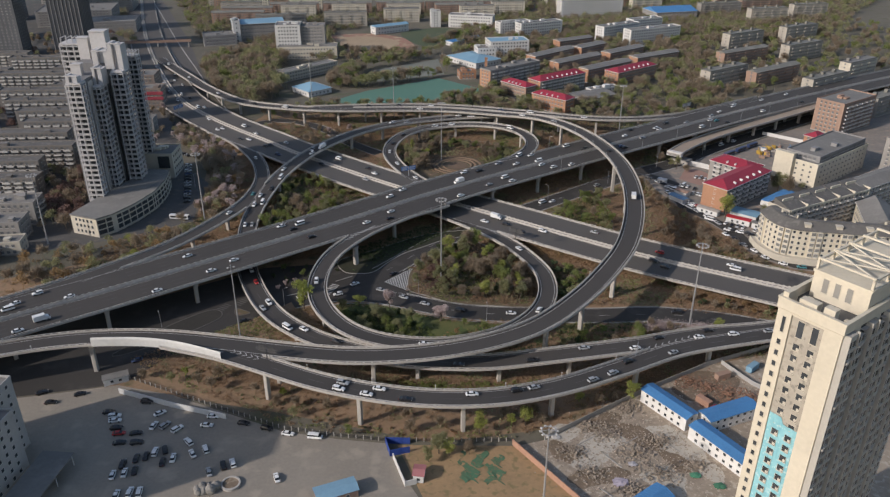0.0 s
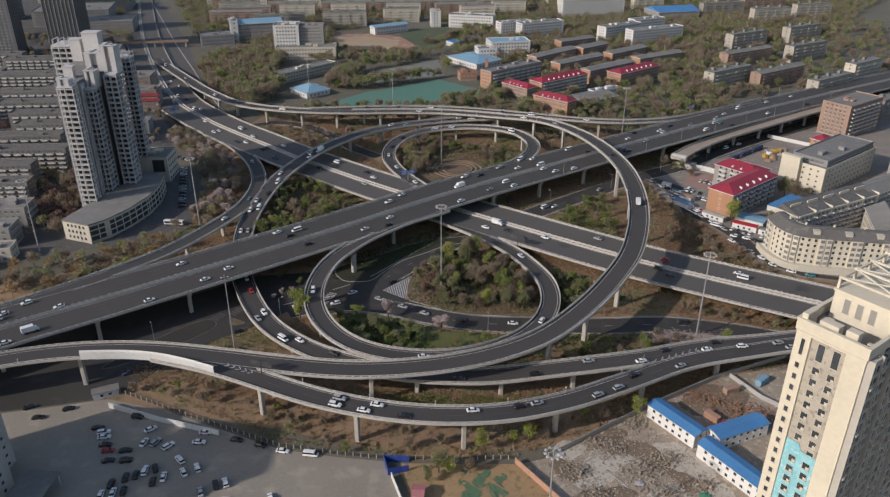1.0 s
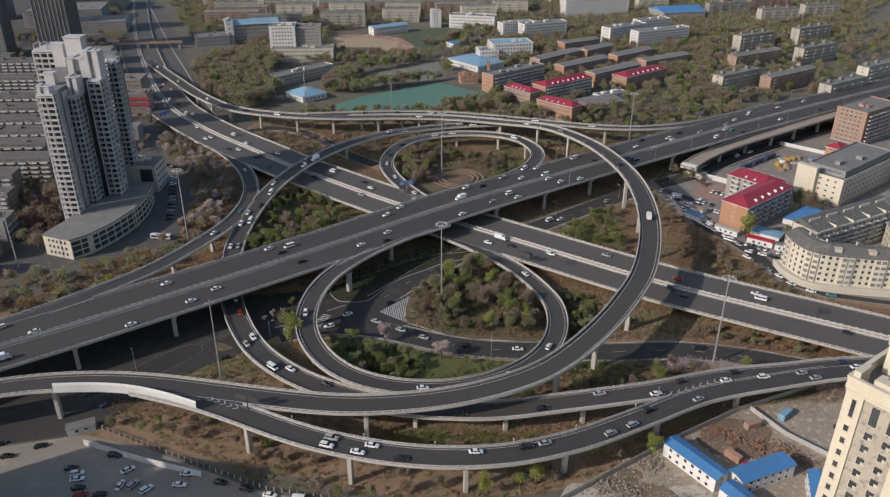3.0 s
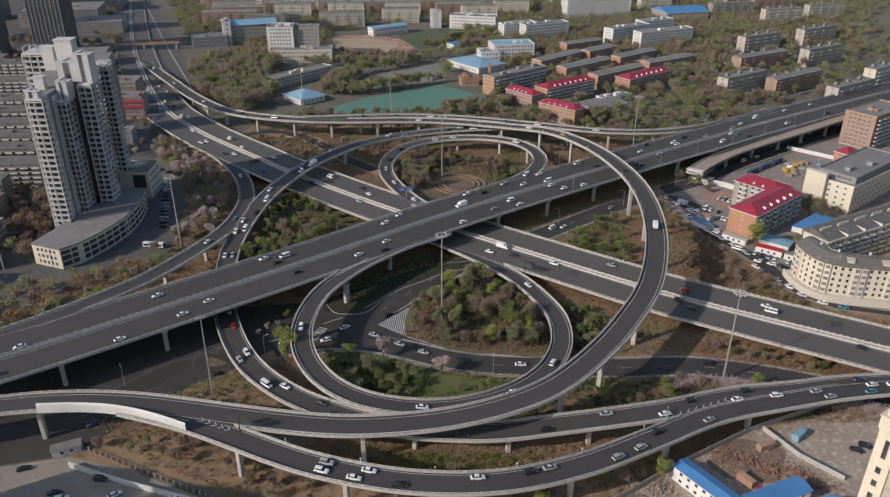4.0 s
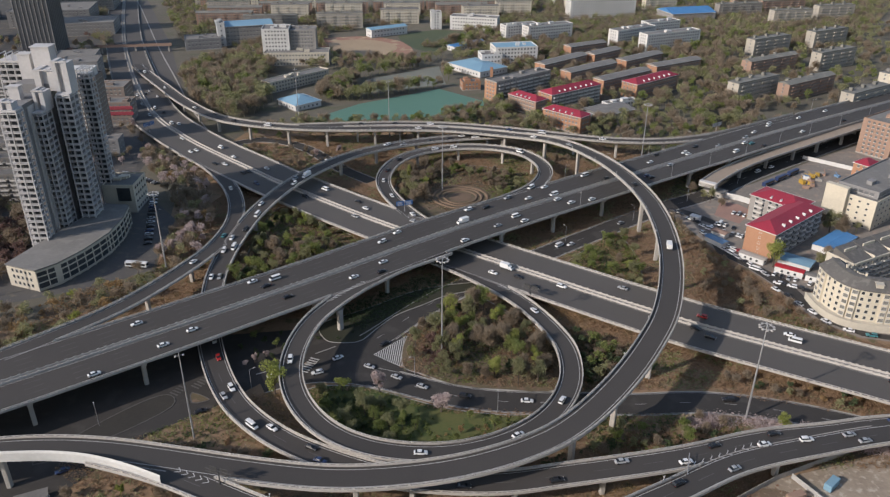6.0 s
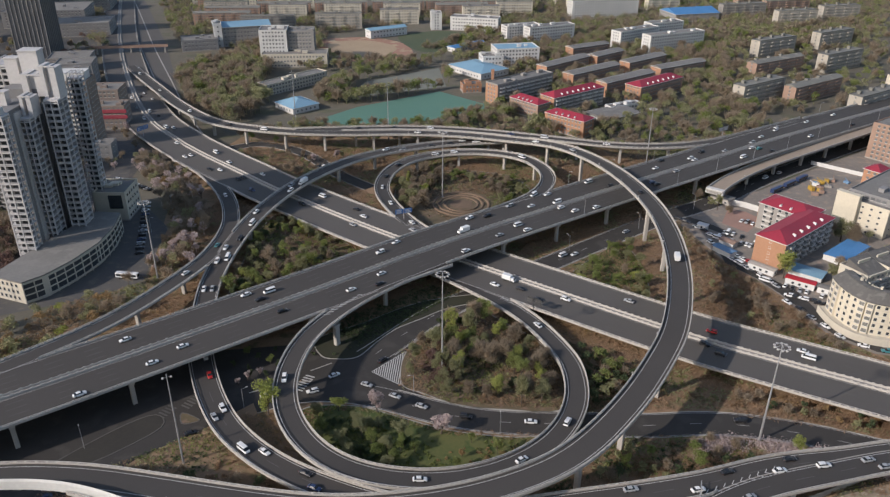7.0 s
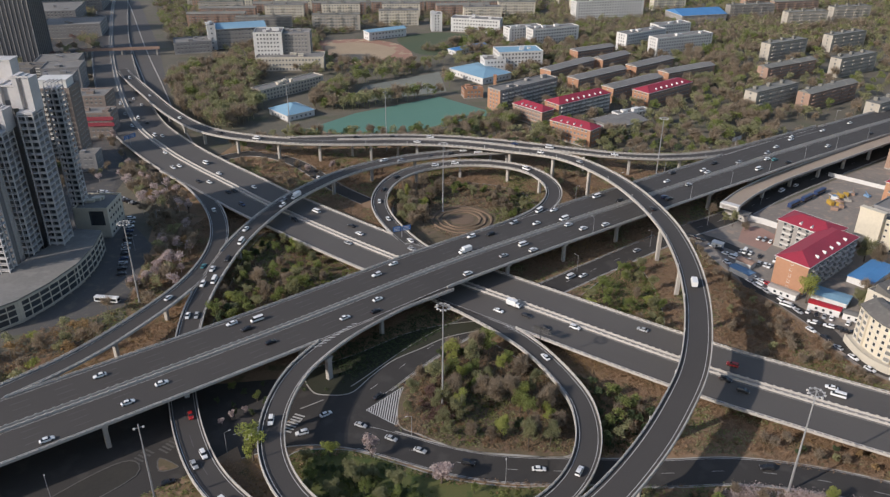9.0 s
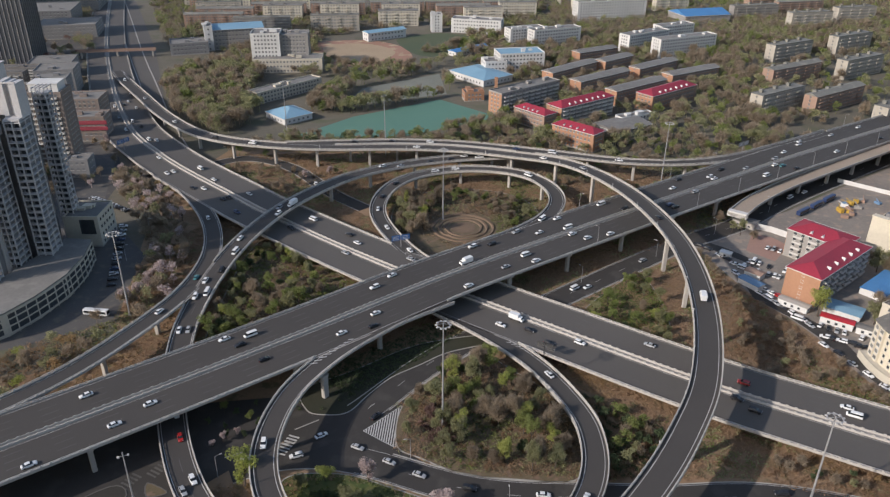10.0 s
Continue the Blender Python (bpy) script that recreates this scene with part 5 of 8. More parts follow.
box(bm, -1.1, 1.1, -1.1, 1.1, 0, 26)
box(bm, -1.3, 1.3, -1.3, 1.3, 25.2, 26.4)
part("shaft", bm, BRICK, stack)
block("long_shed", "low grey-roofed workshop with a white gable", 137, 318, 36, 24, 6, 34, GREYWALL, 2, "gable", ROOFGREY, pitch=3.2, rise=2, sides_on=(0, 3), endwall=WHITE)
block("long_shed", "low white school wing with a row of windows", 151, 338, 30, 8, 6.5, 25, WHITE, 2, pitch=3, sides_on=(0, 3))
block("laboratory", "pale laboratory block with a bright blue roof", 80, 497, 42, 24, 17, 10, WHITE, 5, pitch=3.2, sides_on=(0, 1, 3), roofing=ROOFSKY)
block("laboratory", "pale low wing of the laboratory", 56, 484, 20, 18, 12, 10, WHITE, 3, pitch=3.2)
block("arched_hall", "low sports hall with a long pale blue roof", 43, 463, 46, 34, 6, -52, WHITE, 1, "hip", ROOFSKY, pitch=4, rise=3.2)
block("white_school", "white school building with long window bands", 4, 668, 12, 16, 19, 6, WHITE, 6, pitch=3.2)
block("white_school", "white school building with a broad flat roof", 50, 662, 56, 18, 15, -14, WHITE, 4, pitch=3.2)
block("white_school", "white slab with regular windows", 96, 600, 40, 14, 18, 22, WHITE, 6, pitch=3.2)
block("white_school", "white slab with regular windows beyond the trees", 126, 592, 56, 14, 19, 24, WHITE, 6, pitch=3.2)
block("white_school", "bright white apartment slab with blank gable", 217, 580, 58, 14, 18, 33, WHITE, 6, pitch=3.2, endwall=WHITE)
block("white_school", "bright white apartment slab with blank gable", 252, 560, 70, 14, 18, 24, WHITE, 6, pitch=3.2, endwall=WHITE)
block("white_school", "white slab at the edge of the campus", 258, 620, 44, 14, 18, 24, WHITE, 6, pitch=3.2)
block("white_school", "long white slab on the far edge of the campus", 215, 745, 90, 16, 22, 14, WHITE, 7, pitch=3.4)
block("big_hall", "broad grey hall with a bright blue roof", 322, 735, 60, 40, 10, 14, GREYWALL, 2, "gable", ROOFBLUE, pitch=5, rise=5)
# white office slabs on a podium
block("campus_offices", "pale podium with long window bands", -132, 492, 62, 22, 12, 4, CREAM_DULL, 3, pitch=3.0)
block("campus_offices", "twin white office slabs above the podium", -153, 505, 26, 24, 32, 4, WHITE, 9, pitch=3.0, clutter=4)
block("campus_offices", "grey office slab beside its white twin", -128, 510, 26, 22, 30, 4, GREYWALL, 9, pitch=3.0, clutter=4)
block("library", "grey library with a slanting pale blue roof", -205, 592, 58, 34, 20, 18, GREYWALL, 5, "gable", ROOFSKY, pitch=3.4, rise=3)
block("library", "low rounded wing of the library", -243, 562, 36, 26, 11, 18, MIDGREY, 3, pitch=3.6)
block("library", "white end tower of the library", -226, 574, 8, 18, 24, 18, WHITE, 5, pitch=3.6)
block("school_wing", "long low school building with a flat roof", -121, 410, 66, 13, 9, 48, CREAM_DULL, 3, pitch=3.2)
block("blue_pavilion", "low pavilion with a pale blue pyramid roof", -108, 347, 26, 24, 5, -48, WHITE, 1, "hip", ROOFSKY, pitch=4, rise=4.5)
block("grandstand", "grandstand with a long pale blue roof", -52, 628, 46, 13, 9, 32, WHITE, 2, "gable", ROOFSKY, pitch=4, rise=2)
block("grandstand", "low pavilion with a bright blue roof", 36, 562, 44, 12, 5, 40, WHITE, 1, "gable", ROOFBLUE, pitch=4, rise=1.6)
gate = empty("campus_gate", pose(-214, 440, 0, 0, 0, 60), "white school gate with a slanting beam", "gate")
bm = bmesh.new()
box(bm, -6, -3.5, -1, 1, 0, 10, 0.1)
box(bm, 3.5, 6, -1, 1, 0, 6, 0.1)
part("pillar", bm, WHITE, gate)
bm = bmesh.new()
box(bm, -3.5, 3.5, -0.6, 0.6, 5.2, 6.2)
part("beam", bm, WHITE, gate)

# --- far city: long rows of walk-up slabs, copied ---
FARWALL = paint("weathered_grey_wall", (0.27, 0.25, 0.225))
FARCREAM = paint("weathered_cream_wall", (0.40, 0.365, 0.31))
FARROOF = surface("weathered_far_roof", (0.205, 0.2, 0.175), (0.145, 0.14, 0.125), 0.9, 0.4, 0.03, 0.05, spot=(0.25, 0.235, 0.2))


def far_slab(label, w, d, h, wall, roofing, gable, x, y):
    """A distant walk-up slab: wall with string courses, window rows, and a roof with its stair heads."""
    ob = empty("far_slab", pose(x, y, 0, 0, 0, 6), label, "building", "far apartment slabs")
    storeys = int(h / 2.9)
    st = h / storeys
    b = Boxes()
    b.add(-w / 2, w / 2, -d / 2, d / 2, 0, h)
    for s in range(1, storeys):
        b.add(-w / 2 - 0.1, w / 2 + 0.1, -d / 2 - 0.12, -d / 2, s * st - 0.1, s * st + 0.12)
    for i in range(int(w / 13)):
        xx = -w / 2 + 6 + i * 13
        for s in range(1, storeys):
            b.add(xx - 2.2, xx + 2.2, -d / 2 - 1.2, -d / 2, s * st - 0.05, s * st + 0.95)
    b.ob("wall", wall, ob)
    for k in (0, 1, 3):
        m, length = side_frame(w, d, k)
        windows(ob, m, length if k == 0 else 6, st * 0.35, storeys, st, 3.3, 1.5, 1.4, False)
    b = Boxes()
    if gable:
        v = [(-w / 2 - 0.4, -d / 2 - 0.5, h), (w / 2 + 0.4, -d / 2 - 0.5, h), (w / 2 + 0.4, d / 2 + 0.5, h), (-w / 2 - 0.4, d / 2 + 0.5, h), (-w / 2 - 0.4, 0, h + 1.9), (w / 2 + 0.4, 0, h + 1.9)]
        b.v += v
        b.f += [(0, 1, 5, 4), (2, 3, 4, 5), (1, 2, 5), (3, 0, 4), (3, 2, 1, 0)]
    else:
        b.add(-w / 2 - 0.15, w / 2 + 0.15, -d / 2 - 0.15, d / 2 + 0.15, h, h + 0.25)
        for y0 in (-d / 2 - 0.15, d / 2 - 0.15):
            b.add(-w / 2 - 0.15, w / 2 + 0.15, y0, y0 + 0.3, h + 0.25, h + 0.8)
    for i in range(int(w / 17)):
        xx = -w / 2 + 8 + i * 17
        b.add(xx - 1.4, xx + 1.4, 0.8, 3.6, h, h + 2.7)
    b.ob("roof", roofing, ob)
    return ob


rng = random.Random(5)
protos = [far_slab("grey walk-up slab in a long far row", 62, 11, 16, FARWALL, FARROOF, False, -190, 662), far_slab("dull cream walk-up slab in a far row", 54, 11, 17, FARCREAM, FARROOF, False, -110, 672), far_slab("brick walk-up slab with a low gabled roof", 66, 11, 14.5, BRICK_DULL, FARROOF, True, -250, 690), far_slab("pale walk-up slab in a far row", 46, 11, 17, CREAM_DULL, ROOFGREY, False, -40, 700)]
BUILT = [(o.matrix_basis.translation.x, o.matrix_basis.translation.y) for o in scene.objects if o.parent is None and o.type == "EMPTY" and o.get("category") in ("building", "apartment tower", "skyscraper", "hall")]
for row in range(10):
    y = 648 + row * 28
    x = -292 - (y - 650) * 0.41 + rng.uniform(0, 26)
    while x < y * 0.62:
        dense = x < 30 + (y - 650) * 0.2
        x += rng.uniform(66, 76) if dense else rng.uniform(90, 140)
        at = y + (x + 200) * 0.09 + rng.uniform(-3, 3)
        if rng.random() < (0.06 if dense else 0.35):
            continue
        if any(abs(x - a) < 58 and abs(at - b) < 19 for a, b in BUILT) or (-150 < x < 110 and at < 690):
            continue
        p = rng.choice(protos if dense else protos + protos[3:] * 2)
        copy_thing(p, pose(x, at, 0, 0, 0, (5 if dense else 14) + rng.uniform(-2, 2)))
        BUILT.append((x, at))
for x, y, h in ((-560, 860, 80), (480, 980, 60)):
    block("far_tower", "hazy residential tower on the horizon", x, y, 34, 20, h, 6, GREYWALL, int(h / 3), pitch=4.4, ww=2.2, clutter=2)
for x, y, turn in ((330, 300, 33), (390, 360, 33), (360, 245, 33), (430, 300, 33), (300, 340, 33), (250, 330, 33), (300, 420, 30), (370, 440, 30), (330, 500, 28), (410, 540, 28)):
    copy_thing(protos[(int(x) // 10) % 4], pose(x + 20, y + 40, 0, 0, 0, turn))

# ---- vehicles ----
def gloss(name, c, rough=0.3):
    return surface(name, c, tuple(v * 0.93 for v in c), rough, 2.0, 0.3, 0.0)


CARPAINT = {"white": gloss("white_car_paint", (0.72, 0.72, 0.71)), "black": gloss("black_car_paint", (0.02, 0.02, 0.023)), "silver": gloss("silver_car_paint", (0.34, 0.35, 0.36)), "red": gloss("red_car_paint", (0.35, 0.02, 0.02)), "teal": gloss("teal_taxi_paint", (0.06, 0.22, 0.24)), "blue": gloss("dark_blue_car_paint", (0.03, 0.05, 0.12))}
CARGLASS = gloss("car_glass", (0.02, 0.023, 0.026), 0.08)
RUBBER = gloss("tyre_rubber", (0.02, 0.02, 0.02), 0.8)
LAMP = gloss("headlamp_lens", (0.6, 0.6, 0.58), 0.15)
TAIL = gloss("tail_lamp_lens", (0.28, 0.015, 0.015), 0.2)


def loft(bm, rows):
    """A body through rows of (x, z low, z high, half width low, half width high), with chamfered corners."""
    rings = []
    for x, z0, z1, w0, w1 in rows:
        c = min(0.12, (z1 - z0) * 0.3)
        rings.append([bm.verts.new(p) for p in ((x, -w0 + c, z0), (x, w0 - c, z0), (x, w0, z0 + c), (x, w1, z1 - c), (x, w1 - c, z1), (x, -w1 + c, z1), (x, -w1, z1 - c), (x, -w0, z0 + c))])
    for r, s in zip(rings, rings[1:]):
        for i in range(8):
            bm.faces.new((r[i], r[(i + 1) % 8], s[(i + 1) % 8], s[i]))
    bm.faces.new(rings[0][::-1])
    bm.faces.new(rings[-1])


SHAPES = {
    # body rows, cabin rows, roof rows, wheel places, wheel radius, lamp height and width
    "sedan": ([(-2.3, 0.4, 0.78, 0.72, 0.66), (-2.1, 0.25, 0.95, 0.86, 0.8), (-1.3, 0.22, 1.0, 0.9, 0.84), (0.9, 0.22, 0.98, 0.9, 0.84), (1.9, 0.25, 0.85, 0.87, 0.78), (2.3, 0.38, 0.66, 0.74, 0.66)], [(-1.75, 0.95, 1.0, 0.78, 0.74), (-1.05, 0.95, 1.38, 0.8, 0.62), (0.25, 0.95, 1.4, 0.8, 0.62), (1.1, 0.94, 0.99, 0.78, 0.74)], [(-1.1, 1.36, 1.44, 0.62, 0.58), (-0.3, 1.38, 1.47, 0.64, 0.6), (0.35, 1.36, 1.43, 0.62, 0.58)], 1.4, 0.32, (0.62, 2.2, 0.58)),
    "suv": ([(-2.3, 0.45, 1.0, 0.82, 0.76), (-2.15, 0.32, 1.1, 0.92, 0.86), (0.9, 0.3, 1.12, 0.94, 0.88), (1.95, 0.32, 1.02, 0.9, 0.84), (2.3, 0.45, 0.82, 0.8, 0.74)], [(-2.2, 1.08, 1.12, 0.82, 0.8), (-1.85, 1.08, 1.62, 0.84, 0.7), (0.2, 1.08, 1.64, 0.84, 0.7), (1.05, 1.08, 1.13, 0.82, 0.78)], [(-1.95, 1.6, 1.68, 0.7, 0.66), (-0.6, 1.62, 1.72, 0.72, 0.68), (0.3, 1.6, 1.66, 0.7, 0.66)], 1.42, 0.37, (0.8, 2.2, 0.66)),
    "van": ([(-2.7, 0.45, 1.15, 0.9, 0.88), (-2.6, 0.35, 1.25, 0.96, 0.92), (1.7, 0.35, 1.25, 0.96, 0.92), (2.35, 0.38, 1.1, 0.92, 0.86), (2.6, 0.45, 0.85, 0.84, 0.78)], [(-2.6, 1.22, 1.85, 0.9, 0.84), (-2.4, 1.22, 1.95, 0.9, 0.82), (1.3, 1.22, 1.95, 0.9, 0.82), (2.1, 1.2, 1.28, 0.88, 0.82)], [(-2.55, 1.9, 2.15, 0.84, 0.76), (-0.5, 1.92, 2.2, 0.85, 0.78), (1.35, 1.9, 2.08, 0.84, 0.76)], 1.65, 0.36, (0.75, 2.5, 0.7)),
}


def car(style, colour):
    body, cabin, top, axle, wheel, (lz, lx, ly) = SHAPES[style]
    words = {"sedan": "saloon car", "suv": "tall estate car", "van": "minibus"}[style]
    ob = empty({"sedan": "car", "suv": "car", "van": "minibus"}[style], Matrix(), f"{colour} {words} with dark windows on the roadway", "minibus" if style == "van" else "car")
    for name, rows, mat in (("body", body, CARPAINT[colour]), ("cabin_glass", cabin, CARGLASS), ("roof", top, CARPAINT[colour])):
        bm = bmesh.new()
        loft(bm, rows)
        n = len(bm.faces)
        if name == "body":
            for y in (-ly, ly):
                box(bm, lx - 0.12, lx + 0.06, y - 0.16, y + 0.16, lz - 0.07, lz + 0.09)
            for y in (-ly, ly):
                box(bm, -lx - 0.08, -lx + 0.14, y - 0.15, y + 0.15, lz + 0.02, lz + 0.18)
        made = part(name, bm, mat, ob)
        if name == "body":
            made.data.materials.append(LAMP)
            made.data.materials.append(TAIL)
            for i, p in enumerate(made.data.polygons):
                p.material_index = 0 if i < n else (1 if i < n + 12 else 2)
    for x in (-axle, axle):
        for y in (-0.78, 0.78):
            bm = bmesh.new()
            bmesh.ops.create_cone(bm, cap_ends=True, segments=10, radius1=wheel, radius2=wheel, depth=0.24, matrix=pose(x, y * (1.05 if style != "sedan" else 1.0), wheel, 90))
            part("wheel", bm, RUBBER, ob)
    return ob


def boxed(kind, colour, length, high, label, category):
    """A lorry with a box body, or a coach."""
    ob = empty(kind, Matrix(), label, category)
    cab = 1.9 if kind == "lorry" else 0
    bm = bmesh.new()
    box(bm, -length / 2, length / 2 - cab, -1.15, 1.15, 0.8, high, 0.1)
    part("box_body" if cab else "body", bm, CARPAINT[colour], ob)
    if cab:
        bm = bmesh.new()
        loft(bm, [(length / 2 - cab + 0.1, 0.5, 2.2, 1.0, 0.95), (length / 2 - 0.7, 0.5, 2.15, 1.0, 0.92), (length / 2 - 0.1, 0.5, 1.4, 1.0, 0.95), (length / 2, 0.55, 1.1, 0.95, 0.9)])
        part("cab", bm, CARPAINT[colour], ob)
        bm = bmesh.new()
        box(bm, length / 2 - 0.75, length / 2 - 0.25, -0.85, 0.85, 1.45, 2.0, 0.03)
        part("windscreen", bm, CARGLASS, ob)
    else:
        for y in (-1.17, 1.17):
            bm = bmesh.new()
            box(bm, -length / 2 + 0.5, length / 2 - 0.6, y - 0.03, y + 0.03, 1.6, high - 0.5)
            part("side_glass", bm, CARGLASS, ob)
        bm = bmesh.new()
        box(bm, length / 2 - 0.04, length / 2 + 0.04, -1.0, 1.0, 1.3, high - 0.4)
        part("windscreen", bm, CARGLASS, ob)
    for x in (-length * 0.3, length * 0.33):
        for y in (-1.0, 1.0):
            bm = bmesh.new()
            bmesh.ops.create_cone(bm, cap_ends=True, segments=12, radius1=0.48, radius2=0.48, depth=0.3, matrix=pose(x, y, 0.48, 90))
            part("wheel", bm, RUBBER, ob)
    return ob


FLEET = {}
USED = set()


def put_vehicle(key, m, group):
    if key not in FLEET:
        if key[0] == "lorry":
            FLEET[key] = boxed("lorry", key[1], 6.6, 3.1, "white box lorry on the highway", "lorry")
        elif key[0] == "coach":
            FLEET[key] = boxed("coach", key[1], 11.0, 3.2, "white coach with dark side windows", "coach")
        else:
            FLEET[key] = car(*key)
    ob = FLEET[key]
    if key in USED:
        ob = copy_thing(ob, m)
    else:
        ob.matrix_basis = m
        USED.add(key)
    tagged(ob, group=group)
    return ob


def pick(rng):
    style = rng.choices(("sedan", "suv", "van", "lorry"), (60, 30, 8, 2))[0]
    if style == "lorry":
        return ("lorry", "white")
    if style == "van":
        return ("van", "white")
    return (style, rng.choices(("white", "black", "silver", "red", "teal", "blue"), (54, 25, 15, 2, 2, 2))[0])


def traffic(name, lanes, gap, seed, start=0.0, end=1.0, group="cars on the move"):
    """Vehicles along a road: lanes of (offset to the right, heading sign)."""
    rng = random.Random(seed)
    q = LINES[name]
    r = sides(q)
    s = np.r_[0, np.cumsum(np.linalg.norm(np.diff(q[:, :2], axis=0), axis=1))]
    for off, sign in lanes:
        d = s[-1] * start + rng.uniform(3, gap)
        while d < s[-1] * end:
            i = min(int(np.searchsorted(s, d)), len(q) - 2)
            p = q[i] + r[i] * (off + rng.uniform(-0.3, 0.3))
            t = (q[i + 1] - q[i]) * sign
            if -280 < p[0] < 300 and -170 < p[1] < 560:
                head = math.degrees(math.atan2(t[1], t[0]))
                tilt = -math.degrees(math.atan2(t[2], math.hypot(t[0], t[1])))
                put_vehicle(pick(rng), pose(p[0], p[1], p[2] + 0.075) @ pose(0, 0, 0, 0, tilt, head), group)
            d += max(8.0, rng.expovariate(1 / gap) * 0.8 + gap * 0.3)


traffic("highway_upper", [(3.4, 1), (7.0, 1), (10.6, 1), (14.2, 1), (-3.4, -1), (-7.0, -1), (-10.6, -1), (-14.2, -1)], 84, 3)
traffic("highway_lower", [(3.8, 1), (7.4, 1), (11.2, 1), (-3.8, -1), (-7.4, -1), (-11.2, -1)], 74, 7)
traffic("ramp_great_ring", [(0.4, -1)], 92, 11)
traffic("ramp_front", [(-1.9, 1), (1.9, 1)], 26, 13, 0.16, 0.98)
traffic("ramp_under", [(-2.0, 1), (2.0, 1)], 33, 17, 0.02, 0.97)
traffic("ramp_back_loop", [(0.3, 1)], 40, 19)
traffic("ramp_front_loop", [(0.3, 1)], 75, 23, 0.1, 0.9)
traffic("ramp_west", [(0.4, -1)], 80, 29, 0.1, 0.9)
traffic("ramp_north", [(0.4, 1)], 60, 31, 0.1, 0.9)

# street traffic and parked cars
PARKED = [(-120, -104, 8, 1), (-117, -106.5, 8, 0), (-116, -109, 8, 0), (-114, -113, 8, 1), (-112, -116, 8, 3), (-110, -121, 12, 1), (-106, -116, 12, 1), (-104, -121, 14, 1), (-101, -105, 42, 0), (-101, -112, 80, 0), (-97, -112, 60, 2), (-92, -114, 48, 0), (-82, -112, 0, 0), (-81, -107, -5, 0), (-108, -98, -10, 1), (-86, -121, 128, 0), (-83, -127, 118, 0), (-79, -125, 118, 0), (-89, -129, 96, 0), (-93, -125, 110, 1), (-92, -131, 100, 1), (-96, -126, 92, 0), (-98.5, -128, 95, 1), (-101.5, -129, 98, 1), (-105, -132, 100, 1), (-103, -136, 95, 0), (-106.5, -137, 95, 0), (-100, -135, 95, 1), (-102, -146, 97, 0), (-98, -145, 97, 0), (-95, -145, 97, 0)]
MORE = [(-75, -136, 110, 2), (-71, -133, 110, 1), (-68, -132, 110, 0), (-135, -93, 20, 1), (-144, -98, 10, 1), (-69, -111, -14, 1), (-60, -114, -16, 1), (-52, -117, -12, 0), (-52, -139, 112, 0), (145, -87, -30, 1), (149, -85, -30, 1)]
rng = random.Random(41)
for x, y, head, c in PARKED + MORE:
    put_vehicle((("sedan", "suv")[rng.random() < 0.35], ("white", "black", "silver", "red")[c]), pose(x, y, 0.06, 0, 0, head + rng.uniform(-4, 4)), "cars in the parking lot")
put_vehicle(("van", "white"), pose(-42, -119, 0.06, 0, 0, -8), "cars in the parking lot")
for x, y, head in ((-25, -14, -25), (-14, -21, -28), (-4, -27, -27), (12, -33, -14), (35, -36, -4), (-38, -8, 35), (-45, -18, 200), (-20, 2, 50), (-62, -20, 20), (-84, -41, 25), (-121, -71, 210), (-150, -92, 30), (72, 93, 215), (66, 92, 40), (104, 119, 38), (122, 132, 220), (210, 197, 40), (222, 205, 40), (-70, 216, -60), (110, -36, 175)):
    put_vehicle(pick(rng), pose(x, y, 0.14, 0, 0, head), "cars on the ground streets")
YARD = []
for k in range(9):
    YARD += [(136 + k * 2.1, 137 - k * 2.0 - k * k * 0.25, -45), (150.5 + k * 1.9, 88 - k * 4.6, -64)]
for k in range(8):
    YARD += [(152 + k * 1.9, 113 - k * 1.5, 52), (157 + k * 1.9, 119 - k * 1.5, 52), (146 + k * 1.6, 106 - k * 3.0, -60)]
for k in range(6):
    YARD += [(166 + k * 2.6, 60.5 - k * 1.9, 55), (164 + k * 2.8, 51.5 - k * 1.6, 150), (172 + k * 2.2, 133 - k * 1.8, 52)]
YARD += [(158, 66.4, -48), (160.5, 46, -60), (164, 40, -62), (166, 33, -70), (169, 26, -70), (172, 18, -60), (178, 11, -35), (186, 6.5, -20), (196, 4, -12)]
for x, y, turn in YARD:
    if abs((x - 169.5) * ux + (y - 74.5) * uy - 25) < 27 and -1.5 < -(x - 169.5) * uy + (y - 74.5) * ux < 18:
        continue
    if rng.random() < 0.85:
        key = pick(rng)
        put_vehicle(key if key[0] != "lorry" else ("suv", "black"), pose(x + rng.uniform(-0.4, 0.4), y + rng.uniform(-0.4, 0.4), 0.06, 0, 0, turn + rng.uniform(-8, 8) + rng.choice((0, 180))), "cars parked in the east yard")
for k in range(26):
    x, y = (-171 + k % 13 * 1.4, 158 - k % 13 * 5.2) if k < 13 else (-196 + (k - 13) * 2.2, 196 - (k - 13) * 1.5)
    if k < 13:
        x += 6
    put_vehicle((rng.choice(("sedan", "suv")), rng.choice(("white", "black", "silver", "black", "blue", "silver"))), pose(x, y, 0.06, 0, 0, 20 + rng.uniform(-8, 8)), "cars parked beside the tower")
put_vehicle(("coach", "white"), pose(-145, 70, 0.06, 0, 0, -8), "coaches")
for i in range(3):
    put_vehicle(("coach", "blue"), pose(208 + i * 11.5, 175 + i * 9.0, 0.06, 0, 0, 38), "coaches")

# ---- masts, signs, fences ----
GALV = STEEL
SIGNBLUE = paint("blue_sign_sheet", (0.03, 0.13, 0.36), 0.5, 0)


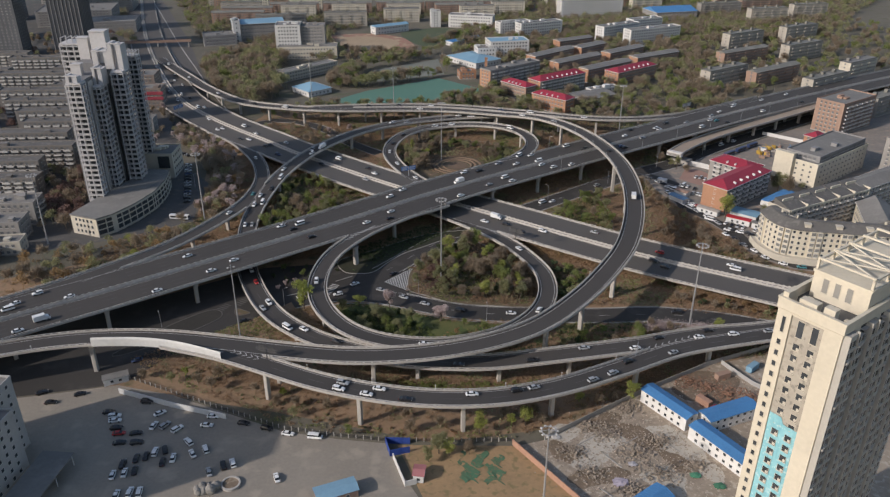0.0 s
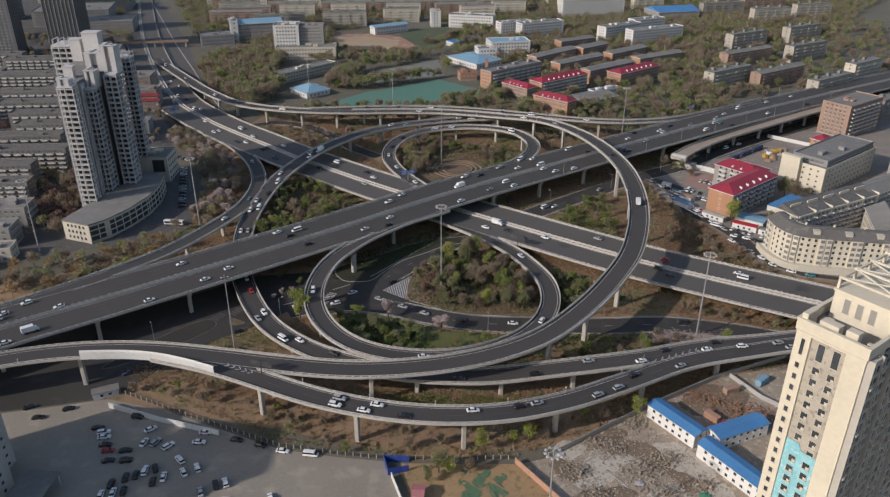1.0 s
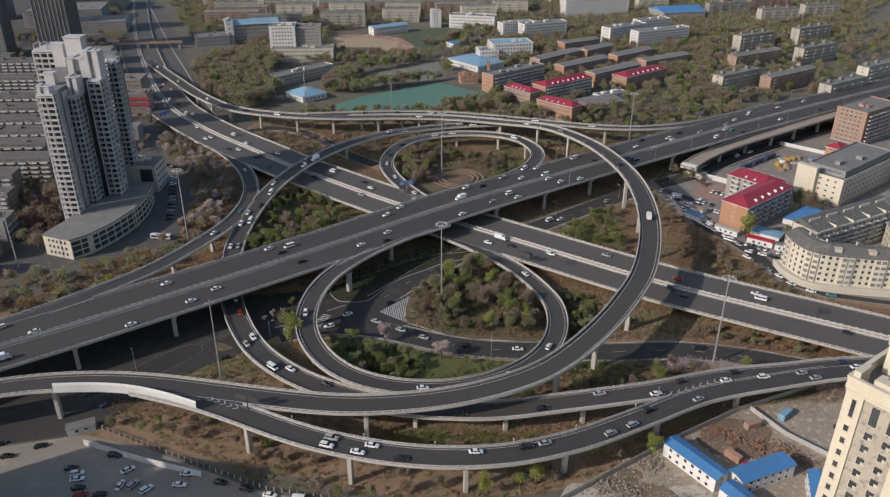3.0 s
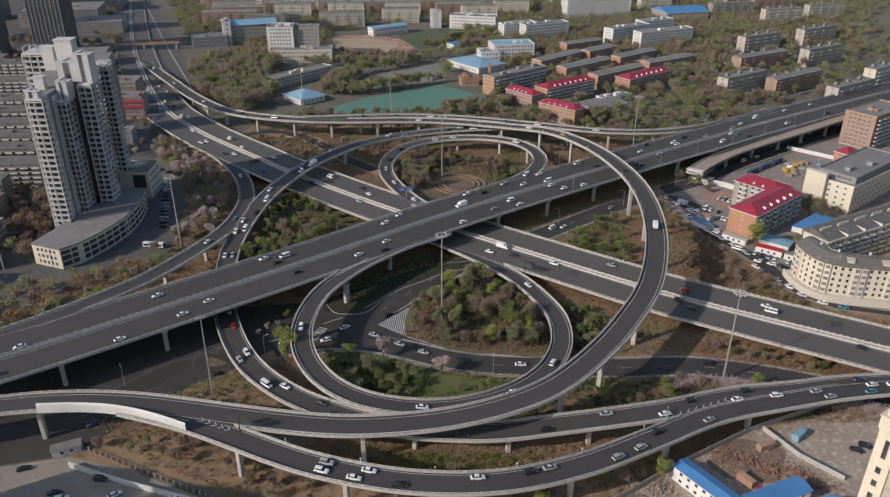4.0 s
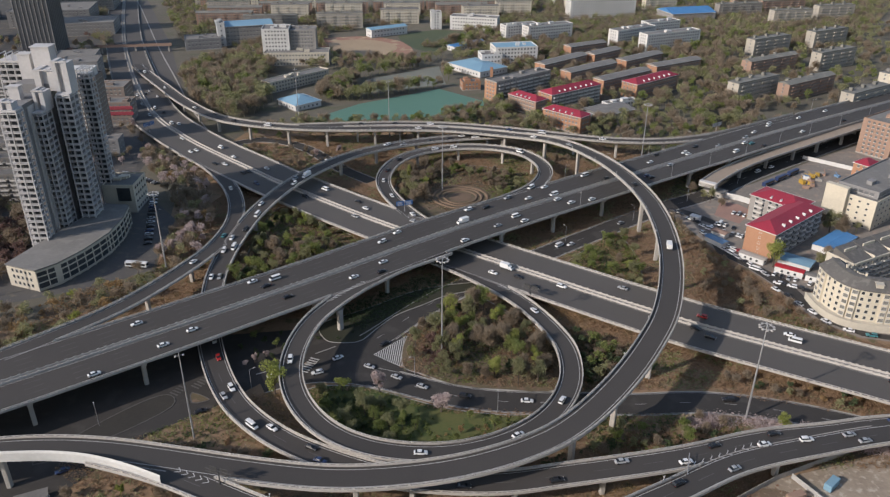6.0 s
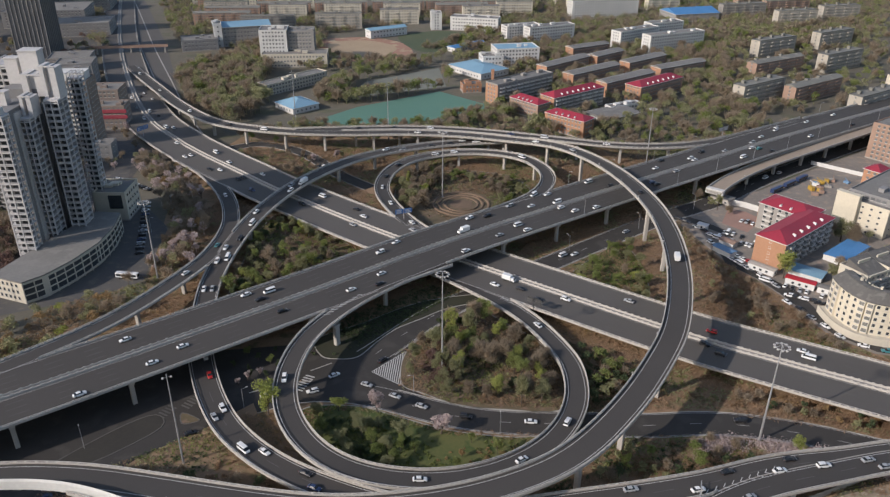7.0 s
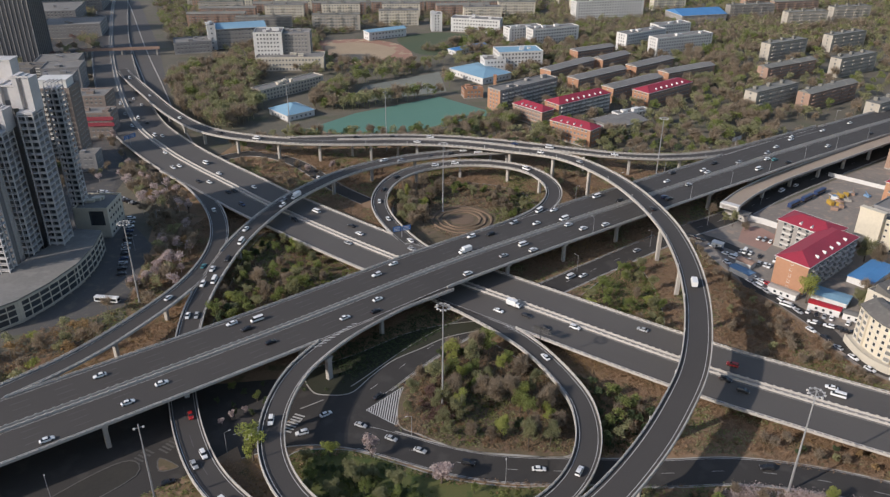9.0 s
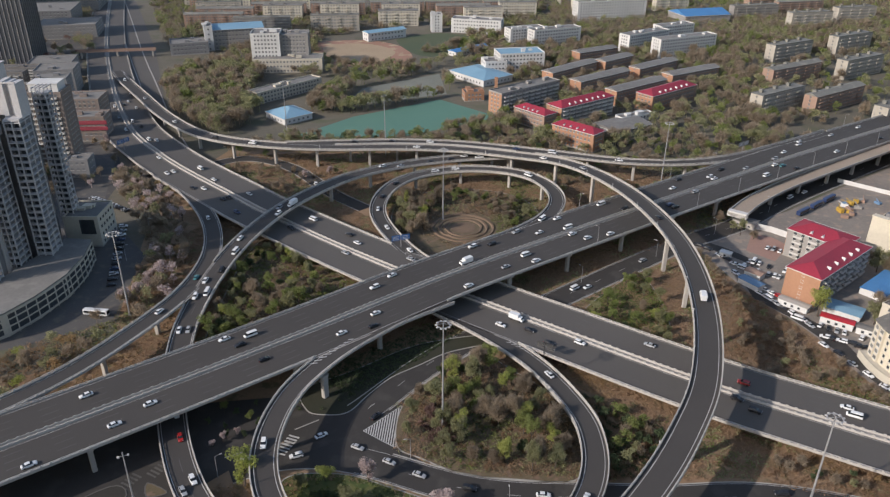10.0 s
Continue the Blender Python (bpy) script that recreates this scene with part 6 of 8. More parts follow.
def high_mast(x, y, h):
    ob = empty("high_mast", pose(x, y, 0), "tall tapered steel light mast with a ring of floodlights", "light mast", "high masts of the interchange")
    bm = bmesh.new()
    tube(bm, (0, 0, 0), (0, 0, h), 0.42, 0.18, 10)
    part("pole", bm, GALV, ob)
    bm = bmesh.new()
    box(bm, -0.7, 0.7, -0.7, 0.7, 0, 0.35, 0.08)
    part("foot", bm, CONCRETE, ob)
    q = np.array([(2.1 * math.cos(a), 2.1 * math.sin(a), h - 0.8) for a in np.linspace(0, 2 * math.pi, 25)])
    ring = raw("lamp_ring", *sweep(q, sides(q), [(-0.1, -0.1), (-0.1, 0.12), (0.1, 0.12), (0.1, -0.1)]), GALV, ob)
    bm = bmesh.new()
    for k in range(4):
        a = k * math.pi / 2
        tube(bm, (0, 0, h - 0.4), (2.1 * math.cos(a), 2.1 * math.sin(a), h - 0.8), 0.07, 0.07, 5)
    part("spoke", bm, GALV, ring)
    for k in range(10):
        a = k * 36
        bm = bmesh.new()
        box(bm, 1.95, 2.75, -0.3, 0.3, h - 1.15, h - 0.75, 0.06)
        bmesh.ops.transform(bm, matrix=pose(0, 0, 0, 0, 0, a), verts=bm.verts)
        part("floodlight", bm, FRAME, ring)
    return ob


for x, y, h in ((3.8, -2.5, 43), (113, -46, 40), (-131, 70.5, 40), (140, 220, 39), (5.9, 168, 41), (-206, 39, 40), (32.8, -160, 37.5)):
    high_mast(x, y, h)


def twin_mast(x, y, h):
    """A tall plain pole with two short arms at its head."""
    ob = empty("pole_mast", pose(x, y, 0, 0, 0, 25), "tall slim steel pole with two small floodlights", "light mast")
    bm = bmesh.new()
    tube(bm, (0, 0, 0), (0, 0, h), 0.36, 0.16, 10)
    part("pole", bm, GALV, ob)
    bm = bmesh.new()
    tube(bm, (-1.3, 0, h - 1.2), (1.3, 0, h - 1.2), 0.08, 0.08, 6)
    part("arm", bm, GALV, ob)
    for sgn in (-1, 1):
        bm = bmesh.new()
        box(bm, sgn * 1.25 - 0.3, sgn * 1.25 + 0.3, -0.35, 0.35, h - 1.45, h - 1.05, 0.06)
        part("floodlight", bm, FRAME, ob)
    return ob


for x, y, h in ((-82.5, -55.3, 36.2), (-100, 293, 44), (-31, 268, 41.5)):
    twin_mast(x, y, h)


def street_lamp(m, h=9.0):
    ob = empty("street_lamp", m, "grey steel street lamp with a short arm", "street lamp", "street lamps")
    bm = bmesh.new()
    tube(bm, (0, 0, 0), (0, 0, h), 0.11, 0.07, 6)
    part("pole", bm, GALV, ob)
    bm = bmesh.new()
    tube(bm, (0, 0, h - 0.05), (1.6, 0, h + 0.35), 0.06, 0.05, 6)
    part("arm", bm, GALV, ob)
    bm = bmesh.new()
    box(bm, 1.4, 2.3, -0.16, 0.16, h + 0.28, h + 0.44, 0.04)
    part("lantern", bm, FRAME, ob)
    return ob


lamp = None
def lamps_along(name, side, every, start, stop, h):
    global lamp
    q = LINES[name]
    r = sides(q)
    s = np.r_[0, np.cumsum(np.linalg.norm(np.diff(q[:, :2], axis=0), axis=1))]
    for d in np.arange(start, min(stop, s[-1]), every):
        i = int(np.searchsorted(s, d))
        p = q[i] + r[i] * side * (ROADS[name][0] / 2 - 0.3)
        if on_deck(p, name, 0.3):
            continue
        m = pose(p[0], p[1], p[2] + 0.55, 0, 0, math.degrees(math.atan2(r[i, 1], r[i, 0])) + (180 if side > 0 else 0))
        lamp = copy_thing(lamp, m) if lamp else street_lamp(m, h)


lamps_along("highway_upper", 1, 36, 500, 820, 8.5)
lamps_along("highway_upper", -1, 36, 520, 820, 8.5)
for x, y, turn in ((-7, -19, 200), (23.5, -42.3, 90), (-68.7, -27, 30), (-118, -48, 120), (-40, 18, 300), (112, 124, 130), (150, 150, 130), (190, 178, 130), (70, 98, 130), (-150, 120, 0), (-148, 150, 0), (150, -58, 100)):
    copy_thing(lamp, pose(x, y, 0.1, 0, 0, turn))

# short lamp posts on the ramp parapets
def parapet_posts(name, side, every, start, stop):
    q = LINES[name]
    r = sides(q)
    s = np.r_[0, np.cumsum(np.linalg.norm(np.diff(q[:, :2], axis=0), axis=1))]
    first = None
    for d in np.arange(start, min(stop, s[-1]), every):
        i = int(np.searchsorted(s, d))
        p = q[i] + r[i] * side * (ROADS[name][0] / 2 - 0.2)
        if on_deck(p, name, 0.3):
            continue
        m = pose(p[0], p[1], p[2] + 0.5, 0, 0, math.degrees(math.atan2(r[i, 1], r[i, 0])))
        if first:
            copy_thing(first, m)
            continue
        first = empty("parapet_lamp", m, "short pale lamp post on the ramp parapet", "lamp post", "parapet lamps")
        bm = bmesh.new()
        tube(bm, (0, 0, 0), (0, 0, 1.7), 0.1, 0.08, 6)
        part("post", bm, WHITE, first)
        bm = bmesh.new()
        box(bm, -0.2, 0.2, -0.2, 0.2, 1.7, 2.1, 0.05)
        part("lamp_head", bm, FRAME, first)


parapet_posts("ramp_great_ring", -1, 24, 950, 1400)
parapet_posts("ramp_great_ring", 1, 26, 330, 760)
parapet_posts("ramp_front", -1, 25, 60, 330)


def gantry(x, y, z, turn, h, panels, colour, label):
    """A post with a cross arm and sign panels."""
    ob = empty("road_sign", pose(x, y, z, 0, 0, turn), label, "road sign")
    bm = bmesh.new()
    tube(bm, (0, 0, 0), (0, 0, h), 0.22, 0.18, 8)
    metal = DARKSTEEL if colour is DARKSTEEL else GALV
    part("post", bm, metal, ob)
    bm = bmesh.new()
    tube(bm, (-4.4, 0, h - 0.9), (4.4, 0, h - 0.9), 0.13, 0.13, 6)
    tube(bm, (-4.4, 0, h - 1.9), (4.4, 0, h - 1.9), 0.13, 0.13, 6)
    part("arm", bm, metal, ob)
    for c, w in panels:
        bm = bmesh.new()
        box(bm, c - w / 2, c + w / 2, -0.25, -0.15, h - 2.6, h + 0.2, 0.02)
        p = part("panel", bm, colour, ob)
        if colour in (DARKSTEEL, WHITE):
            continue
        b = Boxes()
        for k in range(3):
            b.add(c - w * 0.38, c + w * (0.38 - 0.12 * (k % 2)), -0.265, -0.25, h - 2.2 + k * 0.75, h - 1.9 + k * 0.75)
        b.ob("lettering", WHITE, p)
    return ob


gantry(43.5, 31.5, 5.0, 145, 6.2, ((-2.0, 2.6), (2.0, 2.6)), DARKSTEEL, "dark backs of two road signs at the ramp nose")
gantry(-15.5, 125.5, 5.0, 20, 6.4, ((-2.5, 4.4), (2.5, 4.4)), SIGNBLUE, "two blue road signs above the loop entry")
gantry(-62.5, -92.5, 15.1, 160, 6.0, ((-2.0, 2.4), (2.0, 2.4)), DARKSTEEL, "dark backs of two road signs at the ramp split")
gantry(196, 243, 11.8, 35, 7.0, ((-2.6, 4.8), (2.6, 4.8)), GREYWALL, "pale road signs where the slip ramp joins")
gantry(-203, 268, 4.0, 60, 7, ((-2.5, 4.4), (2.5, 4.4)), SIGNBLUE, "blue road signs over the avenue")
gantry(80, -81, 10.2, 70, 2.4, ((0, 1.2),), WHITE, "small white marker board at the merging nose")

# chevrons painted at the ramp noses
def chevrons(points, turn, z):
    b = Boxes()
    for x, y in points:
        m = pose(x, y, 0, 0, 0, turn)
        b.add(0, 1.9, -0.13, 0.13, z, z + 0.012, m @ pose(0, 0, 0, 0, 0, 35))
        b.add(0, 1.9, -0.13, 0.13, z, z + 0.012, m @ pose(0, 0, 0, 0, 0, -35))
    tagged(b.ob("painted_chevrons", LINE), "white chevrons painted where the ramps divide", "road marking", kind="structure")


chevrons([(-66 - i * 2.4, -91.8 + i * 1.15) for i in range(5)], 155, 15.25)
chevrons([(82 + i * 3.0, -80.5 + i * 1.2) for i in range(9)], 20, 10.3)
chevrons([(40.2 - i * 1.7, 34.0 + i * 1.5) for i in range(6)], 140, 5.08)
stripes = Boxes()
for i in range(9):
    stripes.add(-1.6 + i * 0.07, 1.6 - i * 0.07, -0.22, 0.22, 12.07, 12.082, pose(-43.6 + i * 1.55, 18.0 + i * 1.95, 0, 0, 0, 12))
tagged(stripes.ob("painted_hatching", LINE), "white bars painted where the loop leaves the viaduct", "road marking", kind="structure")
chevrons([(-13 + i * 1.7, 119 - i * 2.6) for i in range(8)], -57, 5.08)

# white noise screen on the ramp edge
qs = spline([(-132, -82.0, 14.9), (-118, -81.6, 14.9), (-105, -83.0, 14.9), (-91.5, -87.2, 14.9), (-79.5, -92.6, 14.9)], 2.0)
rs = sides(qs)
screen = empty("noise_screen", Matrix(), "white translucent noise screen along the ramp edge", "noise barrier")
SCREEN = paint("white_screen_sheet", (0.66, 0.65, 0.62), 0.5, 0)
for i in range(len(qs) - 1):
    v, f = sweep(qs[i:i + 2], rs[i:i + 2], [(0.28, 0.0), (0.34, 0.0), (0.34, 3.1), (0.05, 3.9), (0.0, 3.9), (0.28, 3.1)])
    raw("panel", v, f, SCREEN, screen)
    m = pose(qs[i, 0], qs[i, 1], qs[i, 2], 0, 0, math.degrees(math.atan2(rs[i, 1], rs[i, 0])))
    b = Boxes()
    b.add(0.2, 0.33, -0.05, 0.05, -0.3, 3.2, m)
    b.ob("post", SCREEN, screen)

# walls and fences along the lower edge
def wall_run(name, pts, h, thick, material, label, category="wall", coping=None):
    ob = empty(name, Matrix(), label, category)
    for (x0, y0), (x1, y1) in zip(pts, pts[1:]):
        n = max(1, round(math.hypot(x1 - x0, y1 - y0) / 3.2))
        for i in range(n):
            a = Vector((x0 + (x1 - x0) * i / n, y0 + (y1 - y0) * i / n, 0))
            e = Vector((x0 + (x1 - x0) * (i + 1) / n, y0 + (y1 - y0) * (i + 1) / n, 0))
            m = pose(a.x, a.y, 0, 0, 0, math.degrees(math.atan2(e.y - a.y, e.x - a.x)))
            b = Boxes()
            b.add(0.03, (e - a).length - 0.03, -thick / 2, thick / 2, 0, h, m)
            b.add(-0.14, 0.14, -thick / 2 - 0.08, thick / 2 + 0.08, 0, h + 0.15, m)
            b.ob("wall_panel", material, ob)
    return ob


PINKBRICK = paint("pink_brick", (0.40, 0.235, 0.165))
wall_run("parking_wall", [(-120.5, -92), (-98, -100.8), (-76, -108)], 2.3, 0.3, WHITE, "low white rendered wall between street and parking lot")
wall_run("brick_wall", [(27.5, -123.5), (37, -137.5), (45.2, -149.5), (70, -188)], 2.4, 0.35, PINKBRICK, "pinkish brick wall round the demolition site")
wall_run("concrete_wall", [(39, -121), (60, -107.5), (79.5, -95), (112, -76.6), (150, -61)], 2.2, 0.2, CONCRETE, "grey precast wall along the demolition site")
wall_run("site_hoarding", [(117, -76), (124, -90), (134, -101)], 2.0, 0.15, PALEGREY, "white site hoarding between the yards")
wall_run("yard_wall", [(-14.0, -129.9), (-9.6, -143.0), (-5.8, -141.8)], 2.2, 0.25, WHITE, "white wall of the small hut yard")

fence = empty("fence", Matrix(), "dark railing fence with pale post caps", "fence")
pts = [(-124.5, -80.5), (-100.7, -92.2), (-76.4, -103.8), (-53.7, -114.2), (-33, -118.6), (-16.9, -121), (7, -121.6), (27.9, -121.6)]
for (x0, y0), (x1, y1) in zip(pts, pts[1:]):
    n = max(1, round(math.hypot(x1 - x0, y1 - y0) / 2.6))
    for i in range(n):
        x, y = x0 + (x1 - x0) * i / n, y0 + (y1 - y0) * i / n
        b = Boxes()
        b.add(x - 0.14, x + 0.14, y - 0.14, y + 0.14, 0, 1.75)
        p = b.ob("post", CONCRETE_PALE, fence)
    turn = math.degrees(math.atan2(y1 - y0, x1 - x0))
    length = math.hypot(x1 - x0, y1 - y0)
    b = Boxes()
    for z in (0.35, 1.25):
        b.add(0, length, -0.04, 0.04, z, z + 0.08, pose(x0, y0, 0, 0, 0, turn))
    for i in range(int(length / 0.4)):
        b.add(i * 0.4, i * 0.4 + 0.05, -0.025, 0.025, 0.2, 1.5, pose(x0, y0, 0, 0, 0, turn))
    b.ob("railing", DARKSTEEL, fence)

# ---- huts and site sheds ----
def shed(name, label, x, y, w, d, h, turn, wall, roofing, rise=0.9, storeys=1, pitch=3.0, single=True, sides_on=(0, 1, 2, 3)):
    ob = empty(name, pose(x, y, 0, 0, 0, turn), label, "shed")
    bm = bmesh.new()
    box(bm, -w / 2, w / 2, -d / 2, d / 2, 0, h)
    part("wall", bm, wall, ob)
    bm = bmesh.new()
    a, b_ = w / 2 + 0.35, d / 2 + 0.35
    prof = [(-b_, h), (0, h + rise), (b_, h), (b_, h - 0.12), (0, h + rise - 0.15), (-b_, h - 0.12)]
    ends = [[bm.verts.new((sx_, y_, z_)) for y_, z_ in prof] for sx_ in (-a, a)]
    for i in range(6):
        bm.faces.new((ends[0][i], ends[0][(i + 1) % 6], ends[1][(i + 1) % 6], ends[1][i]))
    bm.faces.new(ends[0][::-1])
    bm.faces.new(ends[1])
    part("roof", bm, roofing, ob)
    n = int(w / 1.0)
    ribs = Boxes()
    for i in range(n + 1):
        for sgn in (-1, 1):
            m = pose(-a + i * 2 * a / n, 0, h + rise + 0.01) @ Matrix.Rotation(sgn * math.atan2(rise, b_), 4, "X")
            ribs.add(-0.04, 0.04, -b_ * 1.02 if sgn > 0 else 0, 0 if sgn > 0 else b_ * 1.02, 0, 0.05, m)
    ribs.ob("roof_seam", roofing, ob)
    for k in sides_on:
        m, length = side_frame(w, d, k)
        windows(ob, m, length, 1.0, storeys, h / storeys, pitch, 1.1, 1.1, single, WHITE, 0.6)
    return ob


SITEWHITE = paint("site_hut_white", (0.68, 0.67, 0.65), 0.5, 0)
def shed_from(name, label, p, q_, d, h, **kw):
    """A shed whose front wall runs from p to q_."""
    ang = math.atan2(q_[1] - p[1], q_[0] - p[0])
    w = math.hypot(q_[0] - p[0], q_[1] - p[1])
    return shed(name, label, (p[0] + q_[0]) / 2 - math.sin(ang) * d / 2, (p[1] + q_[1]) / 2 + math.cos(ang) * d / 2, w, d, h, math.degrees(ang), SITEWHITE, ROOFBLUE, **kw)


shed_from("site_hut", "white two-storey site hut with a bright blue roof", (78, -99.5), (89.6, -117.2), 6.2, 5.6, storeys=2)
shed_from("site_hut", "long white two-storey site hut with a bright blue roof", (89.6, -120.8), (104, -145), 6.4, 5.6, storeys=2)
shed_from("site_hut", "white cross wing of the site huts with a blue roof", (98, -118.5), (118, -110.5), 6.5, 5.4, storeys=2)
shed_from("site_hut", "white back wing of the site huts with a blue roof", (121, -113), (112, -140), 6.4, 5.4, storeys=2)
shed("blue_shed", "low shed with a faded blue sheet roof", 69, -152, 11, 7, 3.2, 35, SITEWHITE, ROOFBLUE)
shed("blue_shed", "low brick shed with a faded blue sheet roof", -31.5, -147, 13, 6, 3.2, 22, BRICK_DULL, ROOFSKY, rise=0.5)
TARP = paint("blue_tarpaulin", (0.03, 0.07, 0.30), 0.6)
wall_run("tarpaulin_screen", [(-8.6, -122.4), (-17.0, -122.0), (-15.2, -128.6), (-8.4, -126.8)], 2.7, 0.12, TARP, "dark blue tarpaulin screen round a small open yard", "screen")
shed("small_hut", "tiny white hut with a faded pink roof", -5, -139, 3.4, 5, 3.2, -8, WHITE, paint("faded_pink_sheet", (0.42, 0.17, 0.17)), rise=0.5, sides_on=(0,))
shed("kiosk", "long white kiosk with a pale grey roof at the lot entrance", -124.5, -84.5, 9, 3.6, 3.0, 24, WHITE, ROOFGREY, rise=0.3)
STALLBLUE = surface("washed_blue_sheet", (0.10, 0.20, 0.34), (0.16, 0.26, 0.38), 0.6, 1.0, 0.1, 0.05)
shed("kiosk", "small white kiosk beside the yard lane", 147, 124, 5, 3.5, 2.8, -40, SITEWHITE, SITEWHITE, rise=0.3, sides_on=(0,))
shed("market_stall", "market stall with a blue tarpaulin roof", 149, 95, 11, 5, 2.8, -58, SITEWHITE, STALLBLUE, rise=0.5, sides_on=())
shed("market_stall", "market stall with a brown sheet roof", 154, 104, 8, 5, 2.8, -50, SITEWHITE, BRICK_DULL, rise=0.5, sides_on=())
shed("market_stall", "low shed with a wide blue sheet roof", 210, 92, 26, 11, 3.2, 39, SITEWHITE, ROOFBLUE, rise=0.6, sides_on=())
shed("market_stall", "low shed with washed-out blue sheeting", 181, 71, 15, 9, 3.0, -40, SITEWHITE, ROOFSKY, rise=0.4, sides_on=())
shed("shop_row", "row of small shops under bright red signboards", 173.5, 61.5, 13, 4, 3.4, -36, SITEWHITE, paint("red_shop_sign", (0.5, 0.03, 0.04), 0.5), rise=0.3)
shed("shop_row", "low white shop with a pale awning", 183, 54.5, 8, 4, 3.2, -36, SITEWHITE, ROOFGREY, rise=0.3)
shed("shop_row", "low white lean-to below the brick gable", 161, 76, 13, 4, 3.0, -46, SITEWHITE, CONCRETE_PALE, rise=0.3)
shed("store_shed", "grey store shed beside the yard wall", 196, 150, 14, 8, 4.5, 38, GREYWALL, ROOFGREY, rise=0.8)
shed("store_shed", "low pale shed under the ramp stub", 170, 160, 12, 7, 3.6, -40, CONCRETE_PALE, ROOFGREY, rise=0.5)
wall_run("yard_wall", [(170.6, 158), (180.6, 152), (187, 145)], 3.4, 0.3, WHITE, "white rendered wall closing the paved court")
wall_run("yard_wall", [(250, 222), (262, 211), (276, 198)], 2.6, 0.3, WHITE, "long white wall across the far yard")
YELLOW = paint("yellow_machine_paint", (0.46, 0.29, 0.05), 0.5, 0)
rng = random.Random(19)
for k in range(14):
    x, y = 226 + rng.uniform(0, 34), 166 + rng.uniform(0, 14)
    y += (x - 226) * 0.65
    mat, words = rng.choice(((YELLOW, "yellow"), (WHITE, "white"), (BRICK_DULL, "rust-brown"), (STALLBLUE, "blue"), (CONCRETE, "grey")))
    ob = empty("machine_part", pose(x, y, 0.05, 0, 0, rng.uniform(0, 180)), f"{words} machinery stacked in the far yard", "machinery", "machinery in the far yard")
    bm = bmesh.new()
    box(bm, -rng.uniform(1.2, 2.6), rng.uniform(1.2, 2.6), -1.1, 1.1, 0, rng.uniform(1.2, 2.6), 0.1)
    part("body", bm, mat, ob)
    bm = bmesh.new()
    tube(bm, (-1, 0, 1), (rng.uniform(1, 4), rng.uniform(-1, 1), rng.uniform(2, 4.5)), 0.25, 0.15, 6)
    part("boom", bm, mat, ob)
for x, y, turn, c, words in ((101.5, -101.5, -58, PINKBRICK, "rusty pink"), (105, -108, -58, SIGNRED, "faded red"), (114, -85.5, 20, BRICK_DULL, "rust-brown"), (128, -80, 40, ROOFSKY, "pale blue")):
    cont = empty("container", pose(x, y, 0.05, 0, 0, turn), f"{words} steel shipping container on the site", "container")
    bm = bmesh.new()
    box(bm, -3, 3, -1.2, 1.2, 0.1, 2.6, 0.06)
    part("body", bm, c, cont)
    b = Boxes()
    for i in range(20):
        for sgn in (-1, 1):
            b.add(-2.9 + i * 0.3, -2.75 + i * 0.3, sgn * 1.2 - 0.05, sgn * 1.2 + 0.05, 0.2, 2.5)
    b.ob("corrugation", c, cont)
    bm = bmesh.new()
    box(bm, 2.98, 3.06, -0.05, 0.05, 0.3, 2.4)
    part("door_bar", bm, GALV, cont)

# heaps of rubble, thrown slabs and bricks
rng = random.Random(8)
for name, label, heaps, colour, count in (("rubble", "heaps of broken pale concrete and brick rubble", ((70, -128, 9), (62, -118, 7), (56, -114, 6), (72, -104, 8), (80, -122, 6), (48, -128, 6), (75, -138, 8), (52, -138, 6), (64, -146, 6), (88, -135, 5)), surface("rubble_concrete", (0.43, 0.36, 0.285), (0.23, 0.185, 0.145), 0.95, 1.5, 0.3, 0.2, island=0.35), 3800), ("red_rubble", "heaps of reddish broken brick and soil", ((106, -92, 9), (112, -96, 8), (100, -88, 7), (120, -98, 7), (124, -104, 6)), surface("rubble_brick", (0.30, 0.16, 0.10), (0.19, 0.12, 0.085), 0.95, 1.5, 0.3, 0.2, island=0.4), 1500)):
    b = Boxes()
    for k in range(count):
        hx, hy, hr = heaps[k % len(heaps)]
        r_, a_ = hr * abs(rng.gauss(0, 0.62)), rng.uniform(0, 6.3)
        x, y = hx + r_ * math.cos(a_) * 1.3, hy + r_ * math.sin(a_)
        z = max(0.0, 1.3 * (1 - r_ / hr)) * rng.random()
        s_ = rng.uniform(0.10, 0.36) * (1.6 if rng.random() < 0.08 else 1)
        b.add(-s_, s_, -s_ * rng.uniform(0.3, 1), s_ * rng.uniform(0.3, 1), -s_ * 0.3, s_ * rng.uniform(0.15, 0.5), pose(x, y, z + 0.08, rng.uniform(-35, 35), rng.uniform(-35, 35), rng.uniform(0, 180)))
    tagged(b.ob(name, colour), label, "rubble", kind="stuff")
b = Boxes()
for x, y, turn, long in ((58, -128, -56, 9), (78, -118, -56, 12), (66, -124, 33, 7), (50, -124, 33, 10), (73, -146, 33, 11), (84, -134, -56, 8), (54, -145, -50, 6)):
    b.add(0, long, -0.2, 0.2, 0.0, 0.28, pose(x, y, 0, 0, 0, turn))
litter = Boxes()
